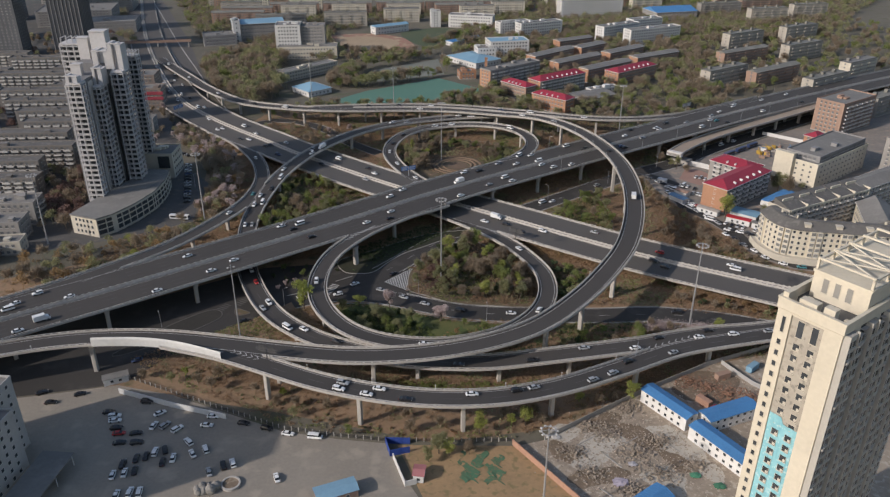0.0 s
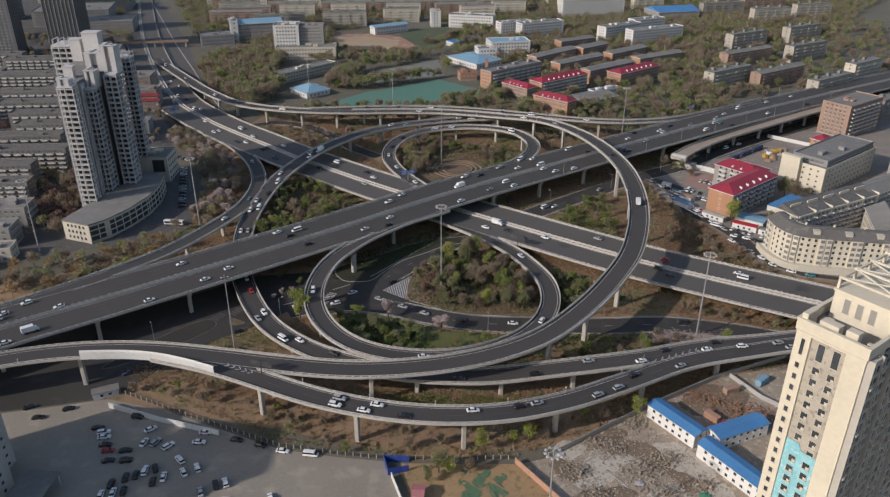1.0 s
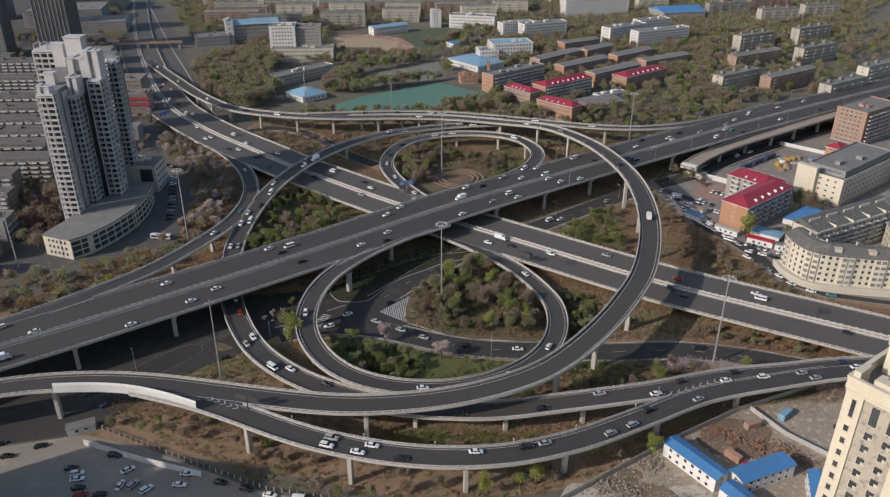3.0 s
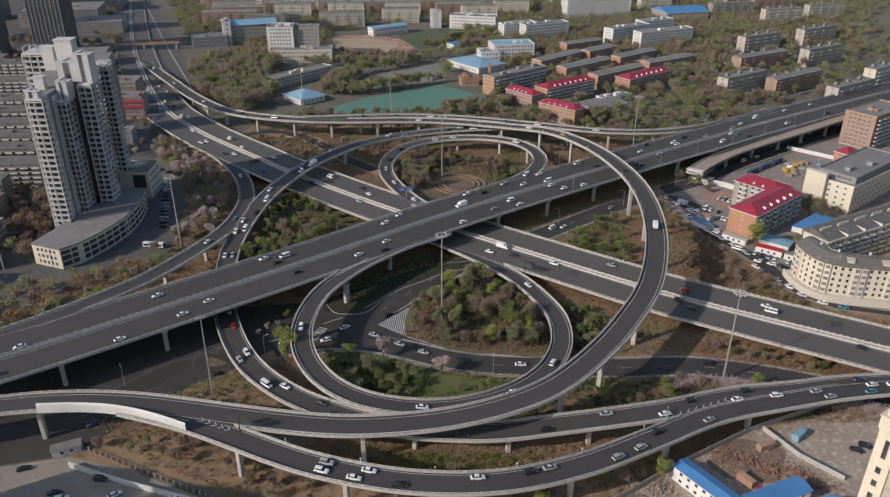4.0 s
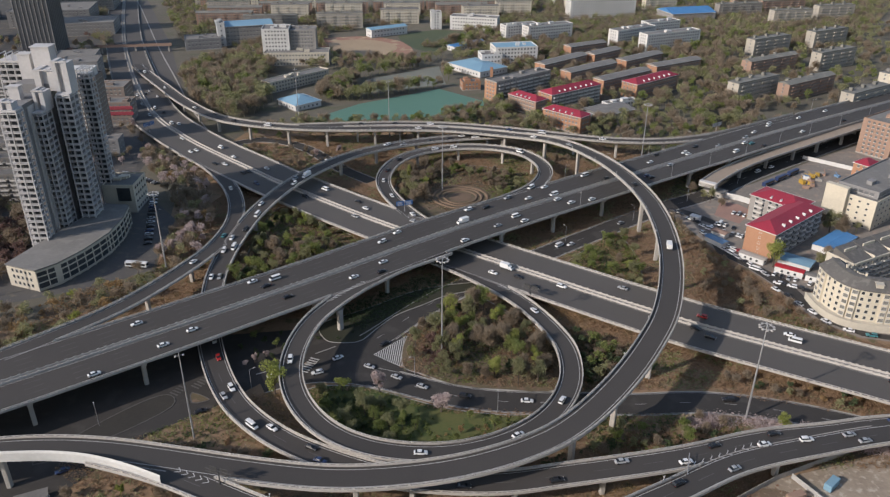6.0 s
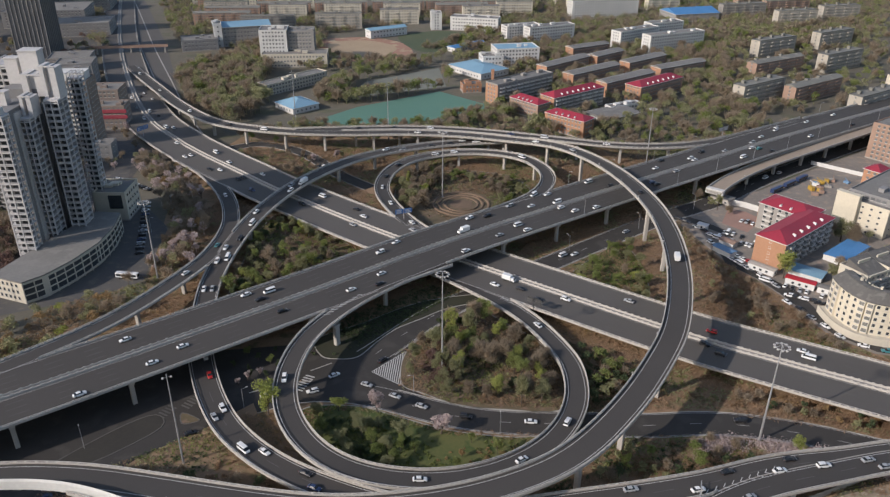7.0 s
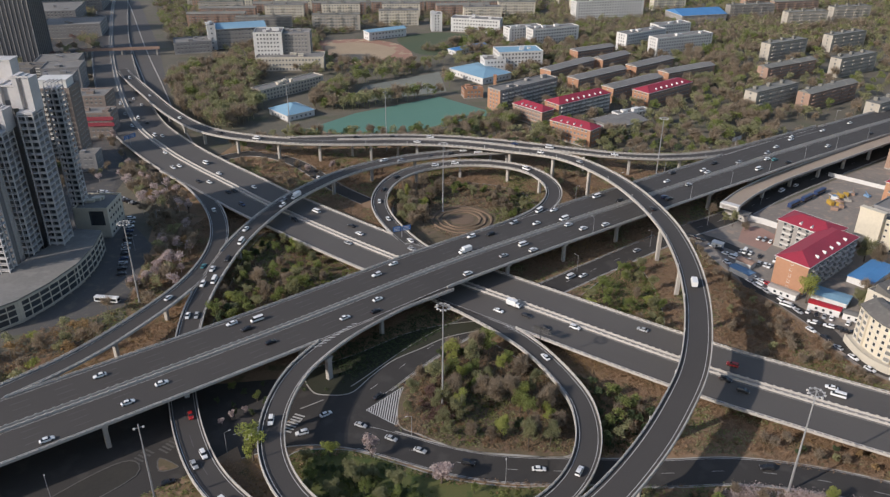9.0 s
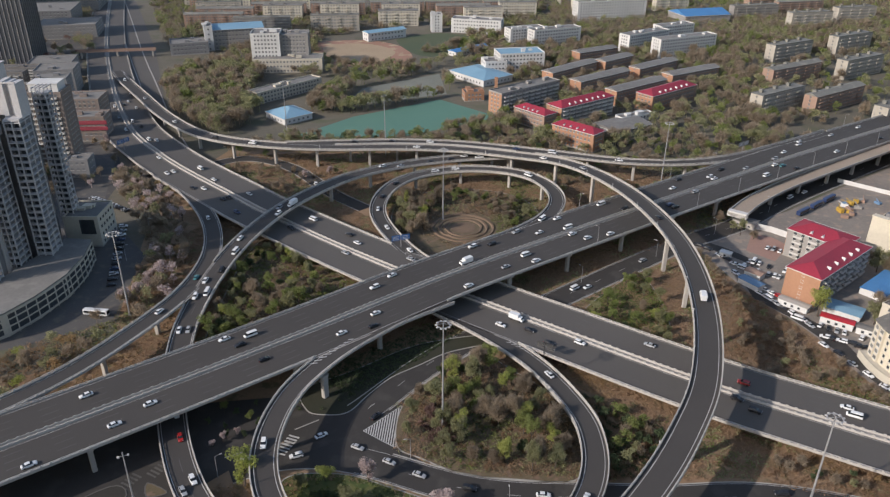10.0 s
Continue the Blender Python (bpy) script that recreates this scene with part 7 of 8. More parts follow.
for k in range(3400):
    x, y = rng.uniform(34, 128), rng.uniform(-165, -84)
    if not (x - 34) * 0.62 - 127 < y + 0 * x < (x - 39) * 0.63 - 123 and not (y < (x - 39) * 0.62 - 124 and y > -1.55 * (x - 46) - 150):
        continue
    s_ = rng.uniform(0.08, 0.3)
    litter.add(-s_, s_, -s_ * rng.uniform(0.3, 1), s_ * rng.uniform(0.3, 1), 0, s_ * rng.uniform(0.2, 0.6), pose(x, y, 0.05, rng.uniform(-20, 20), rng.uniform(-20, 20), rng.uniform(0, 180)))
tagged(litter.ob("debris", surface("pale_debris", (0.46, 0.40, 0.33), (0.26, 0.20, 0.155), 0.95, 1.5, 0.3, 0.2, island=0.5)), "scattered pale bricks and debris on the cleared site", "rubble", kind="stuff")
tagged(b.ob("foundation_strips", CONCRETE), "low remains of demolished concrete foundations", "foundation", kind="structure")
# pale floor slabs, dug soil and sheeting left on the cleared ground
def patch(name, label, x, y, r, material, seed, z=0.075, stretch=1.0, turn=0.0, category="ground"):
    """A low irregular lens of soil or a broken floor slab."""
    bm = bmesh.new()
    n_ = 22
    rim, mid = [], []
    for k in range(n_):
        a_ = 2 * math.pi * k / n_
        rr = r * (1 + 0.42 * noise.noise((math.cos(a_) * 1.6 + seed, math.sin(a_) * 1.6, seed * 0.7)))
        px_, py_ = rr * math.cos(a_) * stretch, rr * math.sin(a_)
        c_, s_ = math.cos(radians(turn)), math.sin(radians(turn))
        wx, wy = x + px_ * c_ - py_ * s_, y + px_ * s_ + py_ * c_
        rim.append(bm.verts.new((wx, wy, 0.045)))
        mid.append(bm.verts.new((x + (wx - x) * 0.8, y + (wy - y) * 0.8, z + 0.05 * noise.noise((wx, wy, 1)))))
    for k in range(n_):
        bm.faces.new((rim[k], rim[(k + 1) % n_], mid[(k + 1) % n_], mid[k]))
    bm.faces.new(mid)
    return tagged(part(name, bm, material), label, category, kind="structure")


FLOORSLAB = surface("broken_floor_slab", (0.50, 0.455, 0.385), (0.38, 0.34, 0.285), 0.9, 1.0, 0.12, 0.15, spot=(0.30, 0.255, 0.20))
DUGSOIL = surface("dug_brown_soil", (0.20, 0.145, 0.10), (0.13, 0.10, 0.07), 0.95, 1.2, 0.15, 0.5, spot=(0.27, 0.21, 0.15))
for k, (x, y, r, st, tu) in enumerate(((84, -123, 7, 1.6, -56), (60, -121, 6, 1.5, 33), (53, -131, 5, 1.4, 33), (76, -141, 6, 1.3, -56), (47, -117, 4, 1.5, 33), (92, -137, 4, 1.6, -58))):
    patch("floor_slab", "pale broken concrete floor on the cleared site", x, y, r, FLOORSLAB, k + 2, 0.09, st, tu)
for k, (x, y, r, st, tu) in enumerate(((72, -119, 4.5, 2.4, -40), (44, -127, 4, 1.6, -50), (61, -112, 4, 2.2, 32), (82, -132, 3.5, 2.2, -56), (50, -140, 4, 1.5, 20), (108, -91, 9, 1.5, 30), (58, -139, 4, 1.8, 10), (100, -94, 6, 1.5, -56))):
    patch("soil_patch", "brown dug soil on the cleared site", x, y, r, DUGSOIL, k + 12, 0.16, st, tu)
for k, (x, y, r, c, words) in enumerate(((61, -142.5, 2.6, paint("mauve_sheeting", (0.42, 0.37, 0.43)), "crumpled pale mauve"), (86.5, -139.6, 1.8, paint("green_sheeting", (0.07, 0.24, 0.14)), "crumpled green"), (93, -144.6, 2.0, paint("dark_green_sheeting", (0.06, 0.19, 0.11)), "crumpled green"), (43, -120, 1.6, paint("white_sheeting", (0.5, 0.48, 0.46)), "crumpled white"), (67, -134, 1.5, paint("grey_sheeting", (0.4, 0.38, 0.4)), "crumpled grey"))):
    bm = bmesh.new()
    g_ = [[bm.verts.new((x + r * (i / 4 - 1) * 1.3, y + r * (j / 4 - 1), 0.2 + max(0.0, 0.7 - 0.5 * math.hypot(i / 4 - 1, j / 4 - 1)) + 0.35 * noise.noise((i * 0.8, j * 0.8, k * 3.0)))) for i in range(9)] for j in range(9)]
    for j in range(8):
        for i in range(8):
            if math.hypot(i / 4 - 0.87, j / 4 - 0.87) < 0.85 + 0.35 * noise.noise((i, j, k)):
                bm.faces.new((g_[j][i], g_[j][i + 1], g_[j + 1][i + 1], g_[j + 1][i]))
    bmesh.ops.delete(bm, geom=[v for v in bm.verts if not v.link_faces], context="VERTS")
    sheeting = tagged(part("sheeting", bm, c), f"{words} plastic sheeting thrown on rubble", "sheeting")
    sheeting.modifiers.new("thickness", "SOLIDIFY").thickness = 0.05
rocks = empty("rockery", pose(-74.5, -143.5, 0.05), "grey ornamental rocks heaped on the parking lot", "rockery")
ROCK = surface("grey_rock", (0.30, 0.28, 0.25), (0.17, 0.16, 0.145), 0.95, 1.5, 0.5, 0.6)
for k in range(9):
    a_, r_ = k * 2.4, 0.9 + 0.35 * k
    bm = bmesh.new()
    bmesh.ops.create_icosphere(bm, subdivisions=2, radius=0.8 + 0.5 * (k % 3), matrix=pose(r_ * math.cos(a_), r_ * math.sin(a_) * 0.7, 0.5 + 0.5 * (k % 2)))
    for v in bm.verts:
        v.co += v.co.normalized() * 0.45 * noise.noise(v.co * 1.1 + Vector((k, 0, 0)))
    part("rock", bm, ROCK, rocks)
basin = empty("round_planter", pose(-66.5, -141.5, 0.05), "round pale stone planter with dry shrubs", "planter")
q = np.array([(2.9 * math.cos(a_), 2.9 * math.sin(a_), 0) for a_ in np.linspace(0, 2 * math.pi, 33)])
raw("rim", *sweep(q, sides(q), [(-0.3, 0), (-0.3, 0.9), (0.3, 0.9), (0.3, 0)]), CONCRETE_PALE, basin)
bm = bmesh.new()
bmesh.ops.create_circle(bm, cap_ends=True, segments=32, radius=2.7, matrix=pose(0, 0, 0.6))
part("soil", bm, DUGSOIL, basin)

# green dust netting thrown over the clay
bm = bmesh.new()
n = 16
grid = [[bm.verts.new((9 + 14 * i / n + 1.2 * math.sin(j * 0.9), -127 - 15 * j / n + 1.5 * math.sin(i * 0.7), 0.16 + 0.22 * noise.noise((i * 0.5, j * 0.5, 3)))) for i in range(n + 1)] for j in range(n + 1)]
for j in range(n):
    for i in range(n):
        if noise.noise((i * 0.22, j * 0.22, 9)) > -0.08:
            bm.faces.new((grid[j][i], grid[j][i + 1], grid[j + 1][i + 1], grid[j + 1][i]))
bmesh.ops.delete(bm, geom=[v for v in bm.verts if not v.link_faces], context="VERTS")
tagged(part("dust_netting", bm, surface("green_netting", (0.05, 0.16, 0.09), (0.10, 0.13, 0.07), 0.9, 0.7, 0.2, 0.3, spot=(0.17, 0.14, 0.08))), "rumpled green dust netting over bare clay", "netting")

# ---- trees and brush ----
def foliage(name, a, b, rough=0.9):
    m = surface(name, a, b, rough, 0.8, 0.05, 0.0, island=0.22)
    nt = m.node_tree
    leaf = nt.nodes["Principled BSDF"]
    thin = nt.nodes.new("ShaderNodeBsdfTranslucent")
    both = nt.nodes.new("ShaderNodeMixShader")
    both.inputs[0].default_value = 0.44
    nt.links.new(leaf.inputs["Base Color"].links[0].from_socket, thin.inputs["Color"])
    nt.links.new(leaf.outputs[0], both.inputs[1])
    nt.links.new(thin.outputs[0], both.inputs[2])
    nt.links.new(both.outputs[0], nt.nodes["Material Output"].inputs["Surface"])
    return m


LEAF = {
    "green": foliage("spring_leaves", (0.17, 0.215, 0.06), (0.244, 0.262, 0.091)),
    "lime": foliage("willow_leaves", (0.293, 0.329, 0.079), (0.342, 0.354, 0.110)),
    "dark": foliage("evergreen_leaves", (0.073, 0.110, 0.049), (0.104, 0.122, 0.061)),
    "bare": foliage("bare_twigs", (0.325, 0.262, 0.19), (0.265, 0.21, 0.15)),
    "olive": foliage("budding_twigs", (0.29, 0.29, 0.15), (0.25, 0.24, 0.13)),
    "rust": foliage("rusty_leaves", (0.34, 0.225, 0.11), (0.28, 0.195, 0.10)),
    "pink": foliage("blossom", (0.56, 0.46, 0.435), (0.46, 0.375, 0.35)),
    "plum": foliage("plum_leaves", (0.24, 0.15, 0.125), (0.17, 0.11, 0.095)),
    "straw": foliage("dry_weeds", (0.365, 0.248, 0.158), (0.285, 0.19, 0.118)),
}
BARK = surface("bark", (0.11, 0.085, 0.065), (0.075, 0.06, 0.047), 0.95, 3.0, 0.4, 0.3)


def leaf_cloud(rs, blobs, count, size, sliver):
    """Small leaves or twigs, one triangle each, thickest on the outside of a few uneven blobs."""
    centres = np.array([bl[:3] for bl in blobs])
    radii = np.array([bl[3] for bl in blobs])
    pickb = rs.choice(len(blobs), count, p=radii ** 2 / (radii ** 2).sum())
    d = rs.normal(size=(count, 3))
    d /= np.linalg.norm(d, axis=1)[:, None]
    dist = rs.uniform(0.3, 1.3, count) ** 0.7
    p = centres[pickb] + d * (radii[pickb] * dist)[:, None] * np.array([1, 1, 0.85])
    u = d + rs.normal(scale=0.7, size=(count, 3)) + (np.array([0, 0, 0.9]) if sliver else 0)
    u /= np.linalg.norm(u, axis=1)[:, None]
    w = np.cross(u, rs.normal(size=(count, 3)))
    w /= np.linalg.norm(w, axis=1)[:, None] + 1e-9
    s = size * rs.uniform(0.6, 1.4, count)[:, None]
    a, b = (u * s * 1.6, w * s * 0.15) if sliver else (u * s * 0.8, w * s * 0.72)
    v = np.stack([p - a - b, p - a * 0.8 + b, p + a * 1.15], 1).reshape(-1, 3)
    return v, np.arange(count * 3).reshape(-1, 3)


def leaves(name, v, f, material):
    me = bpy.data.meshes.new(name)
    me.vertices.add(len(v))
    me.vertices.foreach_set("co", np.asarray(v, np.float32).ravel())
    me.loops.add(f.size)
    me.loops.foreach_set("vertex_index", f.astype(np.int32).ravel())
    me.polygons.add(len(f))
    me.polygons.foreach_set("loop_start", np.arange(0, f.size, 3, dtype=np.int32))
    me.materials.append(material)
    me.update(calc_edges=True)
    return me


LABELS = {"green": "young green broadleaf tree coming into leaf", "lime": "yellow-green willow with fresh leaves", "dark": "dark evergreen tree with a dense crown", "bare": "bare brown tree with fine leafless twigs", "olive": "budding olive-brown broadleaf tree", "rust": "rust-orange shrub with dry leaves", "pink": "pale pink blossoming tree", "plum": "reddish plum tree with young dark leaves"}
TREES = {}


def tree_proto(kind, variant):
    rs = np.random.RandomState(100 + variant * 13 + sorted(LEAF).index(kind))
    tall = kind in ("bare", "olive", "green", "lime")
    h = 8.6 if tall else 5.5
    ob = empty("tree" if kind != "rust" else "shrub", Matrix(), LABELS[kind], "tree" if kind != "rust" else "shrub")
    bm = bmesh.new()
    fork = h * (0.32 if kind != "rust" else 0.08)
    lean = rs.uniform(-0.3, 0.3, 2)
    tube(bm, (0, 0, 0), (lean[0], lean[1], fork), 0.20, 0.14, 7)
    tube(bm, (lean[0], lean[1], fork), (lean[0] * 2, lean[1] * 2, h * 0.82), 0.13, 0.03, 6)
    blobs = [(lean[0] * 2, lean[1] * 2, h * 0.72, h * 0.17)]
    n = 9
    for k in range(n):
        a = 2 * math.pi * k / n * 2 + rs.uniform(-0.4, 0.4)
        r, z = h * rs.uniform(0.10, 0.25), h * rs.uniform(0.38, 0.92)
        tip = (lean[0] + r * math.cos(a), lean[1] + r * math.sin(a), z)
        tube(bm, (lean[0], lean[1], fork * rs.uniform(0.8, 1.3)), tip, 0.09, 0.02, 5)
        blobs.append((*tip, h * rs.uniform(0.09, 0.16)))
    part("trunk", bm, BARK, ob)
    sliver = kind == "bare"
    count, size = {"bare": (1700, 0.5), "olive": (1500, 0.18), "green": (1600, 0.2), "lime": (1700, 0.19), "dark": (1600, 0.21), "rust": (1100, 0.19), "pink": (1300, 0.2), "plum": (1300, 0.2)}[kind]
    v, f = leaf_cloud(rs, blobs, count, size, sliver)
    if kind == "olive":
        v2, f2 = leaf_cloud(rs, blobs, 500, 0.45, True)
        f = np.vstack([f, f2 + len(v)])
        v = np.vstack([v, v2])
    crown = new("crown", leaves("crown", v, f, LEAF[kind]))
    crown.parent = ob
    return ob


WOODS = {}


def plant_far(kind, x, y, scale, rng):
    """A tree too far off to pick out: its leaves and trunk go into one joined wood of its kind."""
    vs, fs = WOODS.setdefault(kind, ([], []))
    rs = np.random.RandomState(rng.randrange(1 << 30))
    h = 8.6 * scale
    blobs = [(x, y, h * 0.72, h * 0.2)]
    for k in range(5):
        a = 2 * math.pi * k / 5 + rng.uniform(-0.4, 0.4)
        blobs.append((x + h * 0.2 * math.cos(a), y + h * 0.2 * math.sin(a), h * rng.uniform(0.4, 0.85), h * rng.uniform(0.12, 0.18)))
    v, f = leaf_cloud(rs, blobs, 330, (0.36 if kind != "bare" else 0.85) * max(scale, 0.8), kind == "bare")
    fs.append(f + sum(len(a) for a in vs))
    vs.append(v)
    t = 0.16
    w = np.array([(x - t, y, 0), (x + t, y, 0), (x + t * 0.5, y, h * 0.6), (x - t * 0.5, y, h * 0.6), (x, y - t, 0), (x, y + t, 0), (x, y + t * 0.5, h * 0.6), (x, y - t * 0.5, h * 0.6)])
    fs.append(np.array([(0, 1, 2), (0, 2, 3), (4, 5, 6), (4, 6, 7)]) + sum(len(a) for a in vs))
    vs.append(w)


def plant(kind, x, y, scale, rng, group):
    key = (kind, rng.randrange(3))
    m = pose(x, y, 0.05, 0, 0, rng.uniform(0, 360)) @ Matrix.Diagonal((scale * rng.uniform(0.85, 1.15), scale * rng.uniform(0.85, 1.15), scale * rng.uniform(0.85, 1.2), 1))
    if key not in TREES:
        ob = TREES[key] = tree_proto(*key)
    else:
        ob = copy_thing(TREES[key], Matrix())
    ob.matrix_basis = m
    return tagged(ob, group=group)


FOOT = []
for o in scene.objects:
    if o.parent is None and o.type == "EMPTY":
        for c in o.children:
            if c.name.split(".")[0] in ("wall", "core", "podium"):
                bb = [c.matrix_basis @ Vector(p) for p in c.bound_box]
                FOOT.append((o.matrix_basis.inverted(), min(p.x for p in bb) - 1.5, max(p.x for p in bb) + 1.5, min(p.y for p in bb) - 1.5, max(p.y for p in bb) + 1.5))


def free_of_houses(x, y, margin=0.0):
    for inv, x0, x1, y0, y1 in FOOT:
        p = inv @ Vector((x, y, 0))
        if x0 - margin < p.x < x1 + margin and y0 - margin < p.y < y1 + margin:
            return False
    return True


def inside(x, y, poly):
    hit = False
    for (x0, y0), (x1, y1) in zip(poly, poly[1:] + poly[:1]):
        if (y0 > y) != (y1 > y) and x < x0 + (y - y0) / (y1 - y0) * (x1 - x0):
            hit = not hit
    return hit


STREETS = [np.array(c, float) for c in ([(-66, -24), (-28, -18), (8, -32), (48, -36.5), (100, -36.5), (150, -50), (200, -74)], [(-44, -10), (-13, 20), (30, 62), (94, 112), (165, 160), (245, 222), (330, 282)])]


def off_street(x, y, margin=8.0):
    for c in STREETS:
        for a, b in zip(c, c[1:]):
            t = max(0.0, min(1.0, ((x - a[0]) * (b[0] - a[0]) + (y - a[1]) * (b[1] - a[1])) / ((b - a) ** 2).sum()))
            if math.hypot(x - a[0] - t * (b[0] - a[0]), y - a[1] - t * (b[1] - a[1])) < margin:
                return False
    return True


# courts and fields that stay clear of trees
OPEN = ([(-76, 372), (-62, 434), (8, 486), (15, 408)], [(-104, 300), (-24, 302), (56, 352), (8, 402), (-64, 356)], [(-124, 582), (-116, 632), (-70, 662), (-18, 708), (38, 676), (40, 600), (-20, 560), (-26, 520), (-62, 504), (-102, 536)])


def grove(group, poly, count, kinds, lo, hi, seed, gap=2.0, street=8.5, far=False):
    """Trees of several kinds strewn over a plot, clear of decks, streets and houses."""
    rng = random.Random(seed)
    xs, ys = [p[0] for p in poly], [p[1] for p in poly]
    placed, tries = [], 0
    names = [k for k, n in kinds for _ in range(n)]
    while len(placed) < count and tries < count * 30:
        tries += 1
        x, y = rng.uniform(min(xs), max(xs)), rng.uniform(min(ys), max(ys))
        kind, s = rng.choice(names), rng.uniform(lo, hi)
        h = (8.5 if kind in ("bare", "olive", "green", "lime") else 6.0) * s
        if not inside(x, y, poly) or any((x - a) ** 2 + (y - b) ** 2 < gap ** 2 for a, b in placed):
            continue
        if any(inside(x, y, c) for c in OPEN):
            continue
        if not clear_of_decks(x, y, h, 0.5 + h * 0.25) or not off_street(x, y, street) or not free_of_houses(x, y, h * 0.2):
            continue
        plant_far(kind, x, y, s, rng) if far else plant(kind, x, y, s, rng, group)
        placed.append((x, y))


def brush(name, label, poly, count, kind, size, tall, seed, street=7.5, material=None):
    """Low undergrowth: clumps of twigs or leaves, one object."""
    rng = random.Random(seed)
    rs = np.random.RandomState(seed)
    xs, ys = [p[0] for p in poly], [p[1] for p in poly]
    vs, fs, n, got, tries = [], [], 0, 0, 0
    while got < count and tries < count * 20:
        tries += 1
        x, y = rng.uniform(min(xs), max(xs)), rng.uniform(min(ys), max(ys))
        if not inside(x, y, poly) or not off_street(x, y, street) or not clear_of_decks(x, y, tall, 0.4) or not free_of_houses(x, y, 0.5):
            continue
        if noise.noise((x * 0.06, y * 0.06, seed)) < rng.uniform(-0.45, 0.1):
            continue
        r = rng.uniform(0.5, 1.1) * tall * 0.55
        v, f = leaf_cloud(rs, [(x, y, r * 0.75, r), (x + rng.uniform(-r, r), y + rng.uniform(-r, r), r * 0.5, r * 0.7)], 72, size * 0.85, kind in ("bare", "straw"))
        v[:, 2] = np.maximum(v[:, 2], 0.02)
        vs.append(v)
        fs.append(f + n)
        n += len(v)
        got += 1
    if vs:
        tagged(new(name, leaves(name, np.vstack(vs), np.vstack(fs), material or LEAF[kind])), label, "undergrowth", kind="stuff")


ISLAND = [(-10, 6), (-11, -12), (10, -23), (44, -28), (49, -10), (42, 14), (18, 38), (4, 28)]
grove("trees on the shrub island", ISLAND, 58, (("olive", 6), ("green", 2), ("bare", 5), ("dark", 1), ("lime", 3), ("plum", 1)), 0.7, 1.35, 1, 3.2, 7.2)
brush("undergrowth", "dense olive and brown undergrowth on the island", ISLAND, 120, "olive", 0.22, 2.0, 2, 7.0)
brush("dry_undergrowth", "dry brown twigs on the island", ISLAND, 230, "straw", 0.4, 1.6, 3, 7.0)
brush("plum_thicket", "reddish leafless thicket round the mast", [(-8, -8), (4, -14), (12, -8), (8, 4), (-4, 4)], 60, "plum", 0.3, 2.4, 33, 7.0)
LAWN = [(-43, -29), (-28, -28), (-12, -34.5), (6, -42), (26, -45), (34, -46), (18, -60), (-10, -64), (-34, -52), (-42, -42)]
grove("trees on the lawn bed", [(-44, -30), (-14, -36), (-8, -50), (-14, -62), (-34, -54), (-43, -44)], 22, (("dark", 5), ("olive", 4), ("green", 2)), 0.6, 1.05, 4, 3.4, 6.8)
grove("shrubs on the sunny lawn", [(-8, -42), (28, -46), (20, -58), (-4, -62)], 5, (("rust", 2), ("green", 1)), 0.5, 0.7, 401, 4, 6.8)
brush("hedge", "dark green shrubs at the edge of the lawn", [(-42, -33), (-20, -36), (-12, -46), (-22, -60), (-40, -48)], 150, "dark", 0.24, 2.0, 5)
brush("grass_tufts", "fresh green tufts on the lawn", LAWN, 330, "green", 0.2, 0.9, 61)
brush("low_bushes", "rust and green bushes on the lawn", [(5, -44), (30, -47), (20, -58), (0, -56)], 24, "rust", 0.2, 1.4, 6)
for k, x, y, s in (("pink", 3, -41.5, 1.4), ("lime", -59, -31, 1.45), ("pink", -20, -29.5, 1.35), ("olive", 1.5, -127.5, 1.0), ("lime", 5, -128.5, 0.7), ("olive", -2, -131.5, 0.8), ("bare", 12, -128, 0.7), ("lime", -34, -29, 0.8), ("pink", -131, 84, 1.3), ("pink", -134, 77, 1.2), ("pink", -129, 92, 1.2), ("pink", -132, 100, 1.1), ("pink", -135, 120, 1.1), ("pink", -138, 128, 1.1), ("pink", -136, 166, 1.1), ("pink", -176, 210, 1.2), ("pink", -170, 204, 1.1), ("pink", -221, 287, 1.1), ("lime", 168.5, 68.5, 1.5), ("olive", 190, 62, 1.4), ("bare", 194, 66, 1.3), ("olive", 215, 108, 1.3), ("bare", 219, 104, 1.2), ("bare", 157, 164, 0.9), ("olive", 163, 148, 0.9), ("olive", 160, 152, 0.8), ("bare", 168, 143, 0.7), ("lime", 16, -117.5, 0.8), ("lime", 33, -113, 0.85), ("lime", 74, -100, 0.85), ("green", 88, -60, 0.75), ("lime", 63, -60, 0.7), ("lime", 124, -52, 0.7), ("green", -30, -118, 0.6), ("pink", -78, 226, 1.0), ("pink", -64, 232, 1.0), ("pink", -71, -10.5, 0.6), ("pink", -66.5, -7.5, 0.5), ("pink", -74, -13, 0.5)):
    plant(k, x, y, s * (1.25 if k in ("pink", "lime") else 1.1), random.Random(int(x * 7 + y)), "single trees of the interchange")
WEST = [(-92, 40), (-94, 90), (-88, 140), (-62, 122), (-36, 96), (-60, 68), (-80, 44)]
grove("trees between ramp and highways", WEST, 60, (("olive", 4), ("green", 3), ("dark", 2), ("bare", 3), ("lime", 1)), 0.65, 1.2, 7, 3.2)
brush("undergrowth", "dense green-brown undergrowth below the ramps", WEST, 240, "green", 0.24, 2.2, 8)
grove("trees under the highway edge", [(-84, -2), (-62, 14), (-58, -8), (-72, -14)], 9, (("dark", 4), ("green", 1), ("pink", 1)), 0.5, 0.7, 9, 3, 5)
RING = [(-18, 140), (18, 131), (45, 148), (57, 168), (57, 186), (46, 199), (28, 207), (6, 208), (-12, 198), (-20, 182)]
rng = random.Random(12)
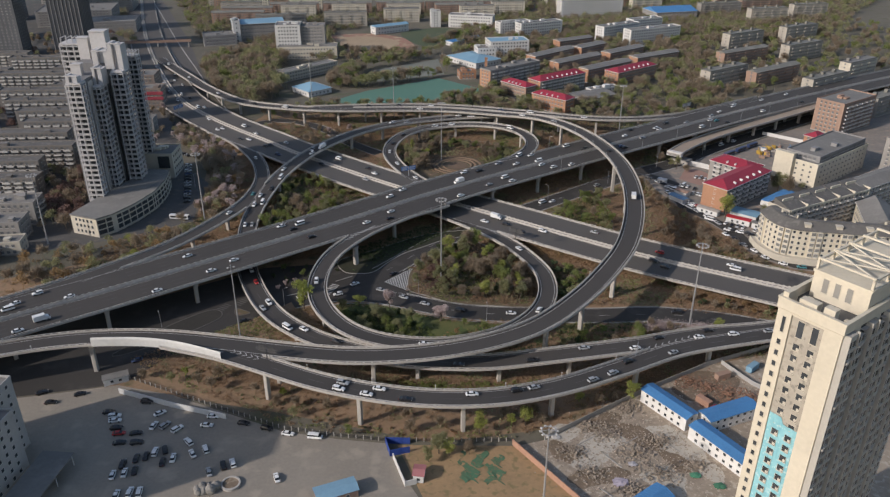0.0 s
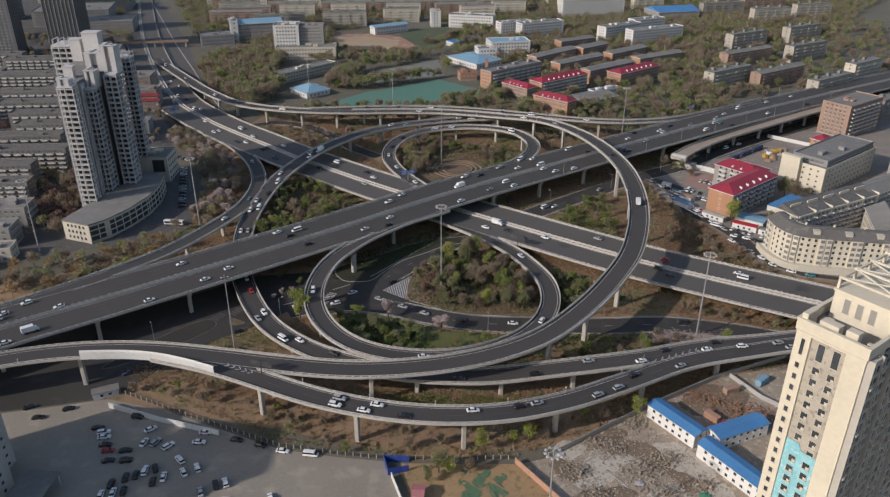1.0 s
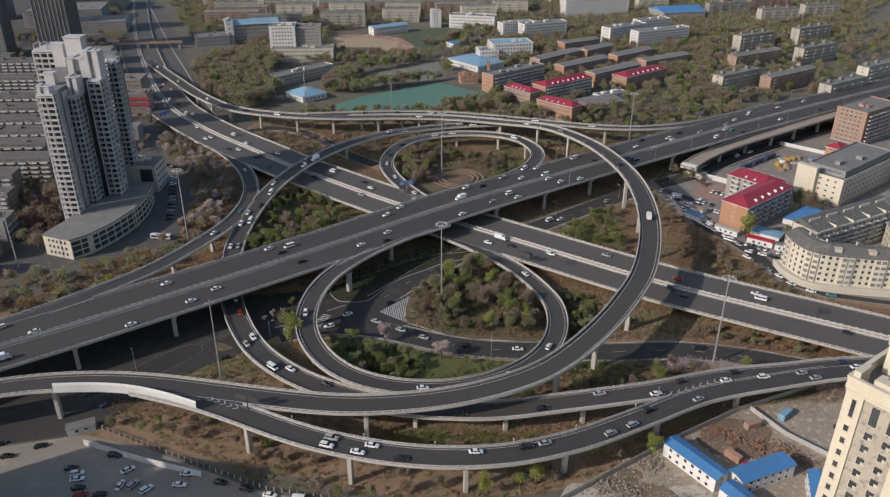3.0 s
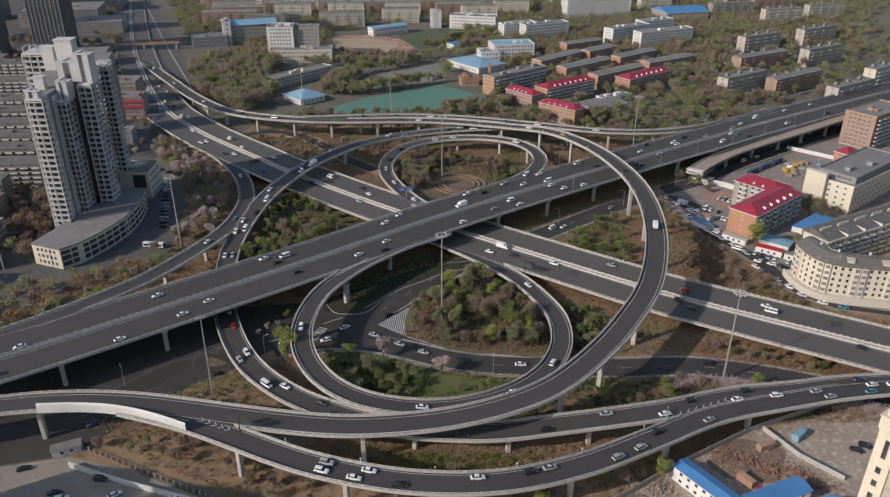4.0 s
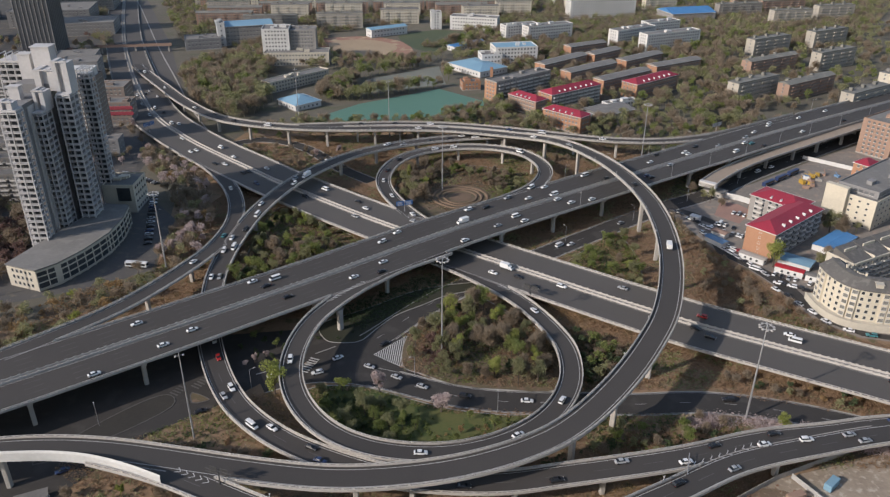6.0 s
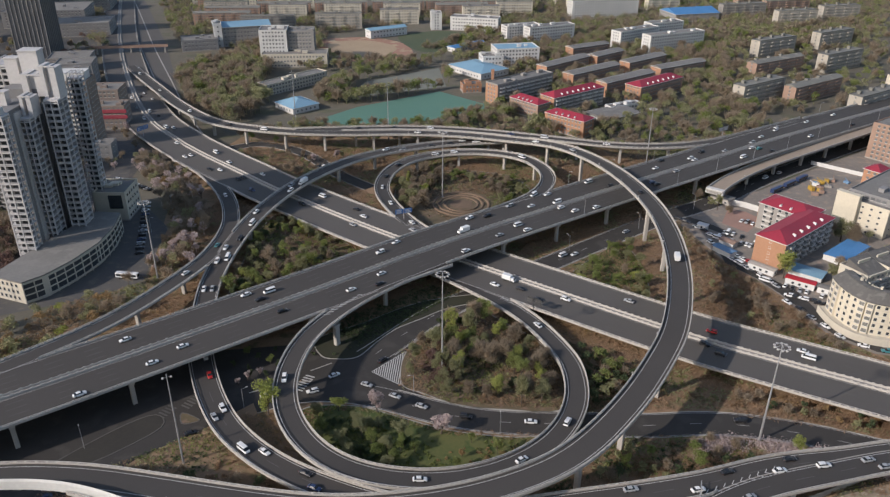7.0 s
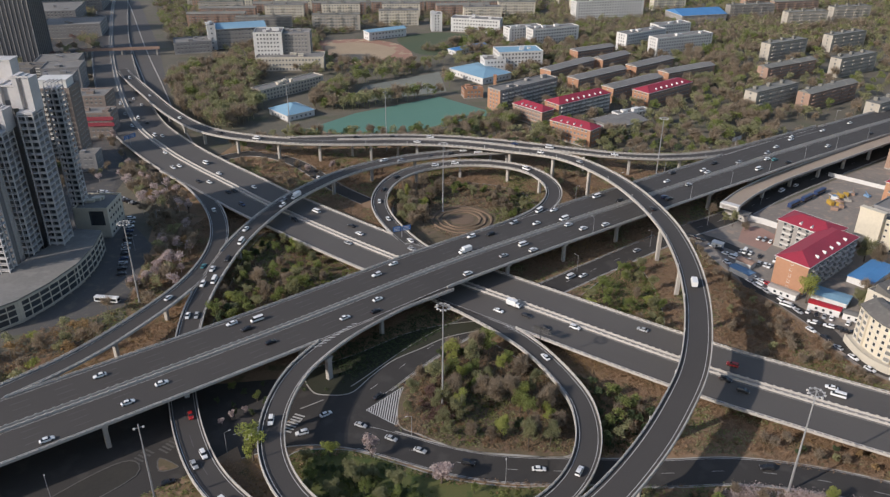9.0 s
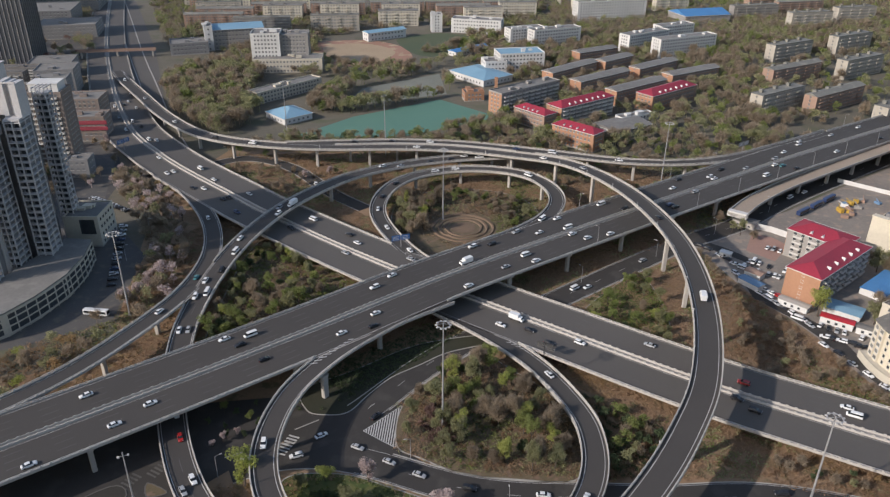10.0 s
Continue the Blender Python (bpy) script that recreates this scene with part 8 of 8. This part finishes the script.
for k in range(52):
    a = rng.uniform(0, 6.28)
    x, y = 17 + rng.uniform(20, 42) * math.cos(a), 165 + rng.uniform(20, 42) * math.sin(a)
    if inside(x, y, RING) and clear_of_decks(x, y, 7, 1) and math.hypot(x - 16.6, y - 157) > 19 and y > 150:
        plant(rng.choice(("bare", "olive", "olive", "green", "dark", "bare")), x, y, rng.uniform(0.55, 0.95), rng, "trees round the ring garden")
brush("undergrowth", "olive and brown brush round the ring garden", [(-18, 178), (57, 178), (46, 199), (28, 207), (6, 208), (-12, 198)], 130, "olive", 0.22, 1.8, 13)
brush("dry_undergrowth", "thin dry twigs on the ring garden", [(-18, 140), (-2, 140), (-2, 176), (-20, 182)], 60, "bare", 0.4, 1.6, 14)
EASTGREEN = [(58, 58), (98, 46), (104, 78), (100, 106), (86, 98)]
grove("trees on the plot below the great ring", EASTGREEN, 30, (("green", 3), ("dark", 4), ("lime", 1), ("olive", 3), ("bare", 2)), 0.55, 1.0, 15, 3.4)
brush("undergrowth", "green brush below the great ring", EASTGREEN, 260, "green", 0.22, 1.7, 16)
brush("dry_undergrowth", "dry brown brush between highway and loop", [(50, -28), (58, 0), (48, 20), (75, 0), (100, -22), (80, -30)], 170, "straw", 0.42, 1.6, 17)
brush("undergrowth", "dark green brush beside the loop ramp", [(52, -28), (60, 2), (50, 22), (66, 8), (84, -8), (66, -30)], 130, "dark", 0.24, 2.2, 18)
grove("bushes between highway and street", [(55, -25), (62, 0), (85, -12), (120, -30), (160, -48), (160, -36), (120, -20)], 26, (("bare", 4), ("olive", 2), ("dark", 2), ("rust", 1)), 0.35, 0.6, 19, 3, far=True)
brush("dry_undergrowth", "dry brown brush on the bank under the lower highway", [(85, -20), (130, -34), (190, -62), (200, -46), (130, -28)], 170, "straw", 0.42, 1.5, 20)
brush("blossom_hedge", "long pale pink blossoming hedge by the street", [(92, -46), (112, -45), (128, -50), (150, -59), (172, -66), (168, -70), (148, -65), (126, -57), (108, -52), (92, -52)], 420, "pink", 0.26, 3.8, 21, 6.5)
brush("undergrowth", "brown and olive brush between street and ramp", [(62, -46), (100, -46), (130, -56), (122, -62), (80, -70), (60, -60)], 210, "straw", 0.42, 1.8, 22)
grove("trees between street and ramp", [(58, -50), (100, -46), (118, -56), (100, -64), (70, -70), (52, -64)], 22, (("bare", 4), ("olive", 3), ("green", 1), ("dark", 1)), 0.4, 0.7, 23, 3, far=True)
FRONT = [(-118, -82), (-84, -92), (-52, -110), (-20, -118), (26, -119), (60, -106), (84, -92), (66, -89), (30, -96), (-20, -98), (-60, -92), (-100, -76)]
grove("trees below the front ramp", FRONT, 30, (("bare", 7), ("olive", 2), ("lime", 1)), 0.4, 0.7, 24, 5, far=True)
brush("dry_undergrowth", "dry brown brush below the front ramp", FRONT, 150, "straw", 0.36, 1.1, 25)
brush("undergrowth", "olive brush below the front ramp", FRONT, 50, "olive", 0.2, 1.2, 26)
MID = [(-96, -60), (-70, -50), (-46, -66), (-20, -80), (-60, -82), (-90, -74)]
grove("trees between the two front ramps", MID, 16, (("bare", 3), ("olive", 2), ("dark", 1)), 0.45, 0.8, 27, 3, far=True)
brush("dry_undergrowth", "dry brown brush between the front ramps", MID, 90, "straw", 0.42, 1.5, 28)
brush("undergrowth", "dark green ground cover between the loop and the ring ramp", [(-20, -76), (40, -62), (62, -44), (66, -52), (46, -68), (20, -80)], 160, "dark", 0.22, 1.4, 29)
SLOPE = [(122, 40), (130, 70), (128, 110), (118, 140), (134, 140), (138, 110), (144, 84), (152, 68), (158, 50), (162, 30), (176, 4), (150, 14), (130, 22)]
brush("dry_undergrowth", "dry reddish-brown brush on the bank below the yard", SLOPE, 480, "straw", 0.42, 1.7, 30)
grove("trees on the bank below the yard", SLOPE, 40, (("bare", 6), ("olive", 1)), 0.35, 0.6, 31, 3, far=True)
LEFT = [(-210, 20), (-178, 34), (-150, 50), (-140, 66), (-128, 40), (-146, 10), (-170, -8), (-210, -26)]
grove("rusty shrubs beside the hall", LEFT, 46, (("rust", 3), ("bare", 3), ("olive", 3), ("lime", 1)), 0.8, 1.2, 32, 3, far=True)
brush("rusty_brush", "orange-brown brush beside the hall", LEFT, 150, "rust", 0.22, 1.8, 33)
grove("trees round the west yard", [(-152, 150), (-140, 128), (-137, 70), (-120, 62), (-116, 90), (-122, 130), (-150, 200), (-186, 232), (-190, 212)], 70, (("bare", 5), ("olive", 2), ("pink", 2)), 0.7, 1.15, 341, 3.2, far=True)
LOT = [(-142, 128), (-136, 84), (-134, 66), (-120, 60), (-116, 90), (-122, 130), (-150, 200), (-178, 220), (-160, 168)]
grove("trees between yard and slip ramp", LOT, 26, (("bare", 6), ("olive", 2), ("pink", 2), ("rust", 1)), 0.6, 1.0, 34, 3.5, far=True)
brush("dry_undergrowth", "dry brown brush between yard and slip ramp", LOT, 260, "bare", 0.42, 1.7, 35)
grove("trees among the western slabs", [(-232, 40), (-205, 60), (-210, 150), (-225, 240), (-320, 250), (-320, 60)], 170, (("bare", 6), ("olive", 2), ("dark", 1)), 0.7, 1.2, 36, 5, far=True)
grove("trees of the western quarter", [(-240, 262), (-236, 330), (-300, 470), (-360, 600), (-470, 600), (-440, 250)], 190, (("bare", 6), ("olive", 3), ("plum", 1)), 0.8, 1.3, 353, 5, far=True)
grove("plum trees beside the tower", [(-222, 66), (-206, 52), (-198, 60), (-204, 84), (-214, 130), (-224, 150), (-232, 110)], 40, (("plum", 5), ("bare", 2)), 0.9, 1.4, 351, 3.4, far=True)
grove("trees about the western yards", [(-300, 10), (-222, -6), (-214, 40), (-226, 90), (-300, 110)], 60, (("bare", 4), ("plum", 2), ("olive", 2), ("rust", 1)), 0.7, 1.2, 352, 4, far=True)
grove("trees by the avenue", [(-215, 190), (-185, 225), (-215, 300), (-240, 300), (-225, 230)], 14, (("bare", 4), ("olive", 2), ("pink", 1)), 0.6, 1.0, 37, 5, far=True)
BACK = [(-150, 272), (-110, 262), (-60, 264), (20, 264), (90, 244), (180, 240), (230, 262), (160, 300), (130, 290), (60, 300), (40, 340), (-24, 300), (-104, 298)]
grove("trees behind the ring ramp", BACK, 280, (("bare", 5), ("olive", 5), ("green", 2), ("dark", 1)), 0.6, 1.2, 38, 2.8, far=True)
brush("undergrowth", "olive and brown brush behind the ring ramp", BACK, 320, "olive", 0.24, 1.8, 39)
brush("dry_undergrowth", "dry brush between the lower highway and the ring", [(-130, 246), (-60, 235), (-20, 240), (-44, 214), (-72, 190), (-110, 214)], 220, "bare", 0.42, 1.6, 40)
grove("trees between the lower highway and the ring", [(-140, 250), (-60, 235), (-24, 238), (-44, 214), (-72, 190), (-110, 214)], 26, (("bare", 5), ("olive", 3), ("pink", 1)), 0.5, 0.9, 41, 3.5, far=True)
grove("trees beyond the loop", [(60, 226), (80, 200), (88, 180), (74, 160), (100, 178), (150, 212), (116, 218)], 22, (("bare", 4), ("olive", 3), ("dark", 1)), 0.5, 0.85, 42, 3, far=True)
PARK = [(-232, 440), (-196, 352), (-150, 300), (-128, 352), (-150, 400), (-150, 460), (-200, 520)]
grove("tall trees of the campus park", PARK, 240, (("olive", 6), ("bare", 7), ("green", 1)), 1.2, 1.9, 43, 4, far=True)
grove("tall trees behind the court", [(-96, 360), (-60, 356), (6, 402), (20, 440), (-20, 476), (-70, 440), (-96, 400)], 90, (("olive", 5), ("bare", 4), ("green", 2)), 1.1, 1.8, 44, 4, far=True)
grove("campus trees", [(60, 280), (240, 280), (300, 400), (300, 640), (20, 640), (20, 500), (100, 420), (40, 345)], 820, (("olive", 6), ("bare", 8), ("green", 2)), 0.9, 1.6, 45, 3.2, far=True)
grove("trees about the sports fields", [(-200, 520), (-100, 460), (0, 480), (20, 540), (-10, 500), (-60, 500), (-116, 530), (-110, 600), (-160, 640)], 160, (("olive", 4), ("bare", 5), ("green", 1)), 0.9, 1.5, 46, 4, far=True)
grove("trees among the eastern blocks", [(196, 60), (230, 80), (240, 100), (215, 120), (200, 96)], 10, (("bare", 3), ("olive", 2)), 0.7, 1.1, 47, 4, far=True)
grove("street trees beyond the upper highway", [(200, 270), (330, 350), (330, 300), (230, 240)], 20, (("bare", 3), ("olive", 3)), 0.8, 1.2, 48, 5, far=True)


grove("trees along the court", [(-112, 294), (-24, 296), (58, 342), (68, 328), (6, 278), (-100, 276)], 70, (("bare", 5), ("olive", 5), ("green", 1)), 0.8, 1.25, 501, 3, far=True)
grove("trees in the ring garden", [(-18, 145), (-5, 142), (-3, 176), (10, 200), (-10, 198), (-20, 182)], 20, (("bare", 6), ("olive", 4), ("lime", 1)), 0.9, 1.3, 502, 2.6)
grove("trees in the ring garden", [(38, 160), (55, 168), (56, 186), (46, 198), (28, 205), (30, 182)], 16, (("bare", 3), ("olive", 4), ("green", 2)), 0.6, 0.95, 503, 3)
brush("undergrowth", "dark green brush in the shade between the front ramps", [(-42, -84), (0, -88), (42, -86), (42, -94), (0, -98), (-42, -93)], 190, "green", 0.24, 1.9, 504)
grove("trees among the old western slabs", [(-232, 90), (-226, 240), (-300, 330), (-400, 300), (-380, 90)], 120, (("bare", 5), ("plum", 3), ("olive", 2)), 0.8, 1.3, 505, 5, far=True)
grove("bushes beside the loop ramp", [(54, -24), (60, 2), (52, 18), (66, 6), (80, -10), (66, -26)], 16, (("dark", 3), ("green", 2), ("olive", 1)), 0.55, 0.9, 506, 3, far=True)

IVY = [(-52, 8), (-38, 2), (-28, 4), (-4, 34), (14, 52), (0, 62), (-30, 40), (-52, 22)]
brush("ivy", "dark green creepers round the highway piers", IVY, 160, "dark", 0.2, 1.2, 62, 6.8)


# rough low growth over all the open banks: dry tufts, leaf litter and weeds in drifts
def carpet(poly, step, seed):
    rng = np.random.RandomState(seed)
    xs, ys = [p[0] for p in poly], [p[1] for p in poly]
    gx, gy = np.meshgrid(np.arange(min(xs), max(xs), step), np.arange(min(ys), max(ys), step))
    x = gx.ravel() + rng.uniform(-0.5, 0.5, gx.size) * step
    y = gy.ravel() + rng.uniform(-0.5, 0.5, gx.size) * step
    keep = np.zeros(len(x), bool)
    for (x0, y0), (x1, y1) in zip(poly, poly[1:] + poly[:1]):
        if y0 != y1:
            keep ^= ((y0 > y) != (y1 > y)) & (x < x0 + (y - y0) / (y1 - y0) * (x1 - x0))
    for n, q in LINES.items():
        low = q[q[:, 2] < 4.5]
        for a in low:
            keep &= (x - a[0]) ** 2 + (y - a[1]) ** 2 > (ROADS[n][0] / 2 + 0.8) ** 2
    for c, wide in ((STREETS[0], 7.2), (STREETS[1], 7.4), (np.array([(-160, 230), (-125, 262), (-90, 246), (-60, 205), (-38, 182), (-10, 150), (5, 130)], float), 5.5), (np.array([(-230, -110), (-125, -42), (-75, -8), (-52, 2)], float), 23.0)):
        for a, b in zip(c, c[1:]):
            t = np.clip(((x - a[0]) * (b[0] - a[0]) + (y - a[1]) * (b[1] - a[1])) / ((b - a) ** 2).sum(), 0, 1)
            keep &= np.hypot(x - a[0] - t * (b[0] - a[0]), y - a[1] - t * (b[1] - a[1])) > wide
    keep &= np.hypot(x - 16.6, y - 157) > 18.5
    lawn = np.zeros(len(x), bool)
    for (x0, y0), (x1, y1) in zip(LAWN, LAWN[1:] + LAWN[:1]):
        if y0 != y1:
            lawn ^= ((y0 > y) != (y1 > y)) & (x < x0 + (y - y0) / (y1 - y0) * (x1 - x0))
    keep &= ~lawn
    for bare in (FRONT, MID):
        open_ = np.zeros(len(x), bool)
        for (x0, y0), (x1, y1) in zip(bare, bare[1:] + bare[:1]):
            if y0 != y1:
                open_ ^= ((y0 > y) != (y1 > y)) & (x < x0 + (y - y0) / (y1 - y0) * (x1 - x0))
        keep &= ~open_ | (rng.uniform(size=len(x)) < 0.3)
    keep &= (np.hypot(x + 19, y + 1) > 11) & (np.hypot(x + 24, y + 14) > 11) & (np.hypot(x + 9, y + 22) > 5) & (np.hypot(x + 30, y + 6) > 12)
    x, y = x[keep], y[keep]
    drift = np.array([noise.noise((a * 0.028, b * 0.028, seed)) + 0.5 * noise.noise((a * 0.11, b * 0.11, seed + 4)) for a, b in zip(x, y)])
    drift += rng.normal(scale=0.12, size=len(x))
    # growth in the IVY plot forced to dark leaves, standing in for deck shade
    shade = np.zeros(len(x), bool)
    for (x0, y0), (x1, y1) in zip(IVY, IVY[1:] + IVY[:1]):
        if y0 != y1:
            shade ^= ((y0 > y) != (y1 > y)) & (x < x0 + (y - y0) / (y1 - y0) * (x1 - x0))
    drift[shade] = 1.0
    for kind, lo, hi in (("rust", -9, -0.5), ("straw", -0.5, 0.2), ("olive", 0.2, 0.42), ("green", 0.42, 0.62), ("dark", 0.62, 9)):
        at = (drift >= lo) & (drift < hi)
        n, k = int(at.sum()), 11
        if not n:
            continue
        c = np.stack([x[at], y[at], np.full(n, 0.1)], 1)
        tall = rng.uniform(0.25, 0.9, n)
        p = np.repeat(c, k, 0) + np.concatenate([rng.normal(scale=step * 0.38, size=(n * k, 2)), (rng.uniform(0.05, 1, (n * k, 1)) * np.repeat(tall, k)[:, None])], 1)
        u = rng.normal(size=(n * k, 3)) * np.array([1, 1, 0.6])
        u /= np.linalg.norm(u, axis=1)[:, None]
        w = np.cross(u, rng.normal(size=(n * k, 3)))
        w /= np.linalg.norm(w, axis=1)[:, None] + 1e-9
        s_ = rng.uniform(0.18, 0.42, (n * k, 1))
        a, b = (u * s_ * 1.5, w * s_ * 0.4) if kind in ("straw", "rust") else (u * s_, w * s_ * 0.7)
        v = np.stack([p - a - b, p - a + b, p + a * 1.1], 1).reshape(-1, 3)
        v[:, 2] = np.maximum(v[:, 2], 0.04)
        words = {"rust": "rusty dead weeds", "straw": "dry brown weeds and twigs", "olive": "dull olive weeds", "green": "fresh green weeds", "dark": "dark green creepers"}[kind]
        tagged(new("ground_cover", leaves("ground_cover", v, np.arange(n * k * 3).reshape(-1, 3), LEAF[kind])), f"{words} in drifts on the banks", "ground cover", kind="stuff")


carpet([(-178, -20), (-128, -66), (-112, -80), (-52, -112), (-18, -119), (28, -120), (60, -105), (120, -72), (215, -72), (215, -8), (180, 3), (166, 20), (160, 50), (152, 68), (142, 96), (135, 128), (160, 160), (240, 230), (190, 262), (60, 268), (-20, 272), (-130, 268), (-150, 240), (-120, 180), (-140, 110), (-136, 66), (-170, 44)], 1.55, 60)

grove("trees among the eastern slabs", [(262, 320), (330, 345), (470, 430), (560, 560), (560, 700), (300, 640), (290, 420)], 330, (("olive", 6), ("bare", 6), ("green", 2)), 0.9, 1.5, 49, 4, far=True)

for kind, (vs, fs) in WOODS.items():
    tagged(new("woods", leaves("woods", np.vstack(vs), np.vstack(fs), LEAF[kind])), f"loose stand of {kind} spring trees between the roads and houses", "woods", kind="stuff")

# far woods, too many to count
rng = random.Random(77)
for kind, share in (("olive", 1500), ("bare", 1900), ("green", 500)):
    rs = np.random.RandomState(50 + share)
    vs, fs, n, got = [], [], 0, 0
    while got < share:
        y = rng.uniform(560, 960)
        x = rng.uniform(-y * 0.62, y * 0.78)
        if -395 < x + (y - 700) * 0.41 < -318 or not free_of_houses(x, y, 2) or any(inside(x, y, c) for c in OPEN):
            got += 0.02
            continue
        r = rng.uniform(2.2, 4.2)
        v, f = leaf_cloud(rs, [(x, y, r * 1.6, r), (x + r * 0.7, y, r * 1.1, r * 0.8), (x - r * 0.6, y + r * 0.4, r * 1.2, r * 0.8)], 80, 0.8 if kind != "bare" else 1.3, kind == "bare")
        vs.append(v)
        fs.append(f + n)
        n += len(v)
        got += 1
    tagged(new("far_woods", leaves("far_woods", np.vstack(vs), np.vstack(fs), LEAF[kind])), f"far {kind} woods between the slabs", "woods", kind="stuff")
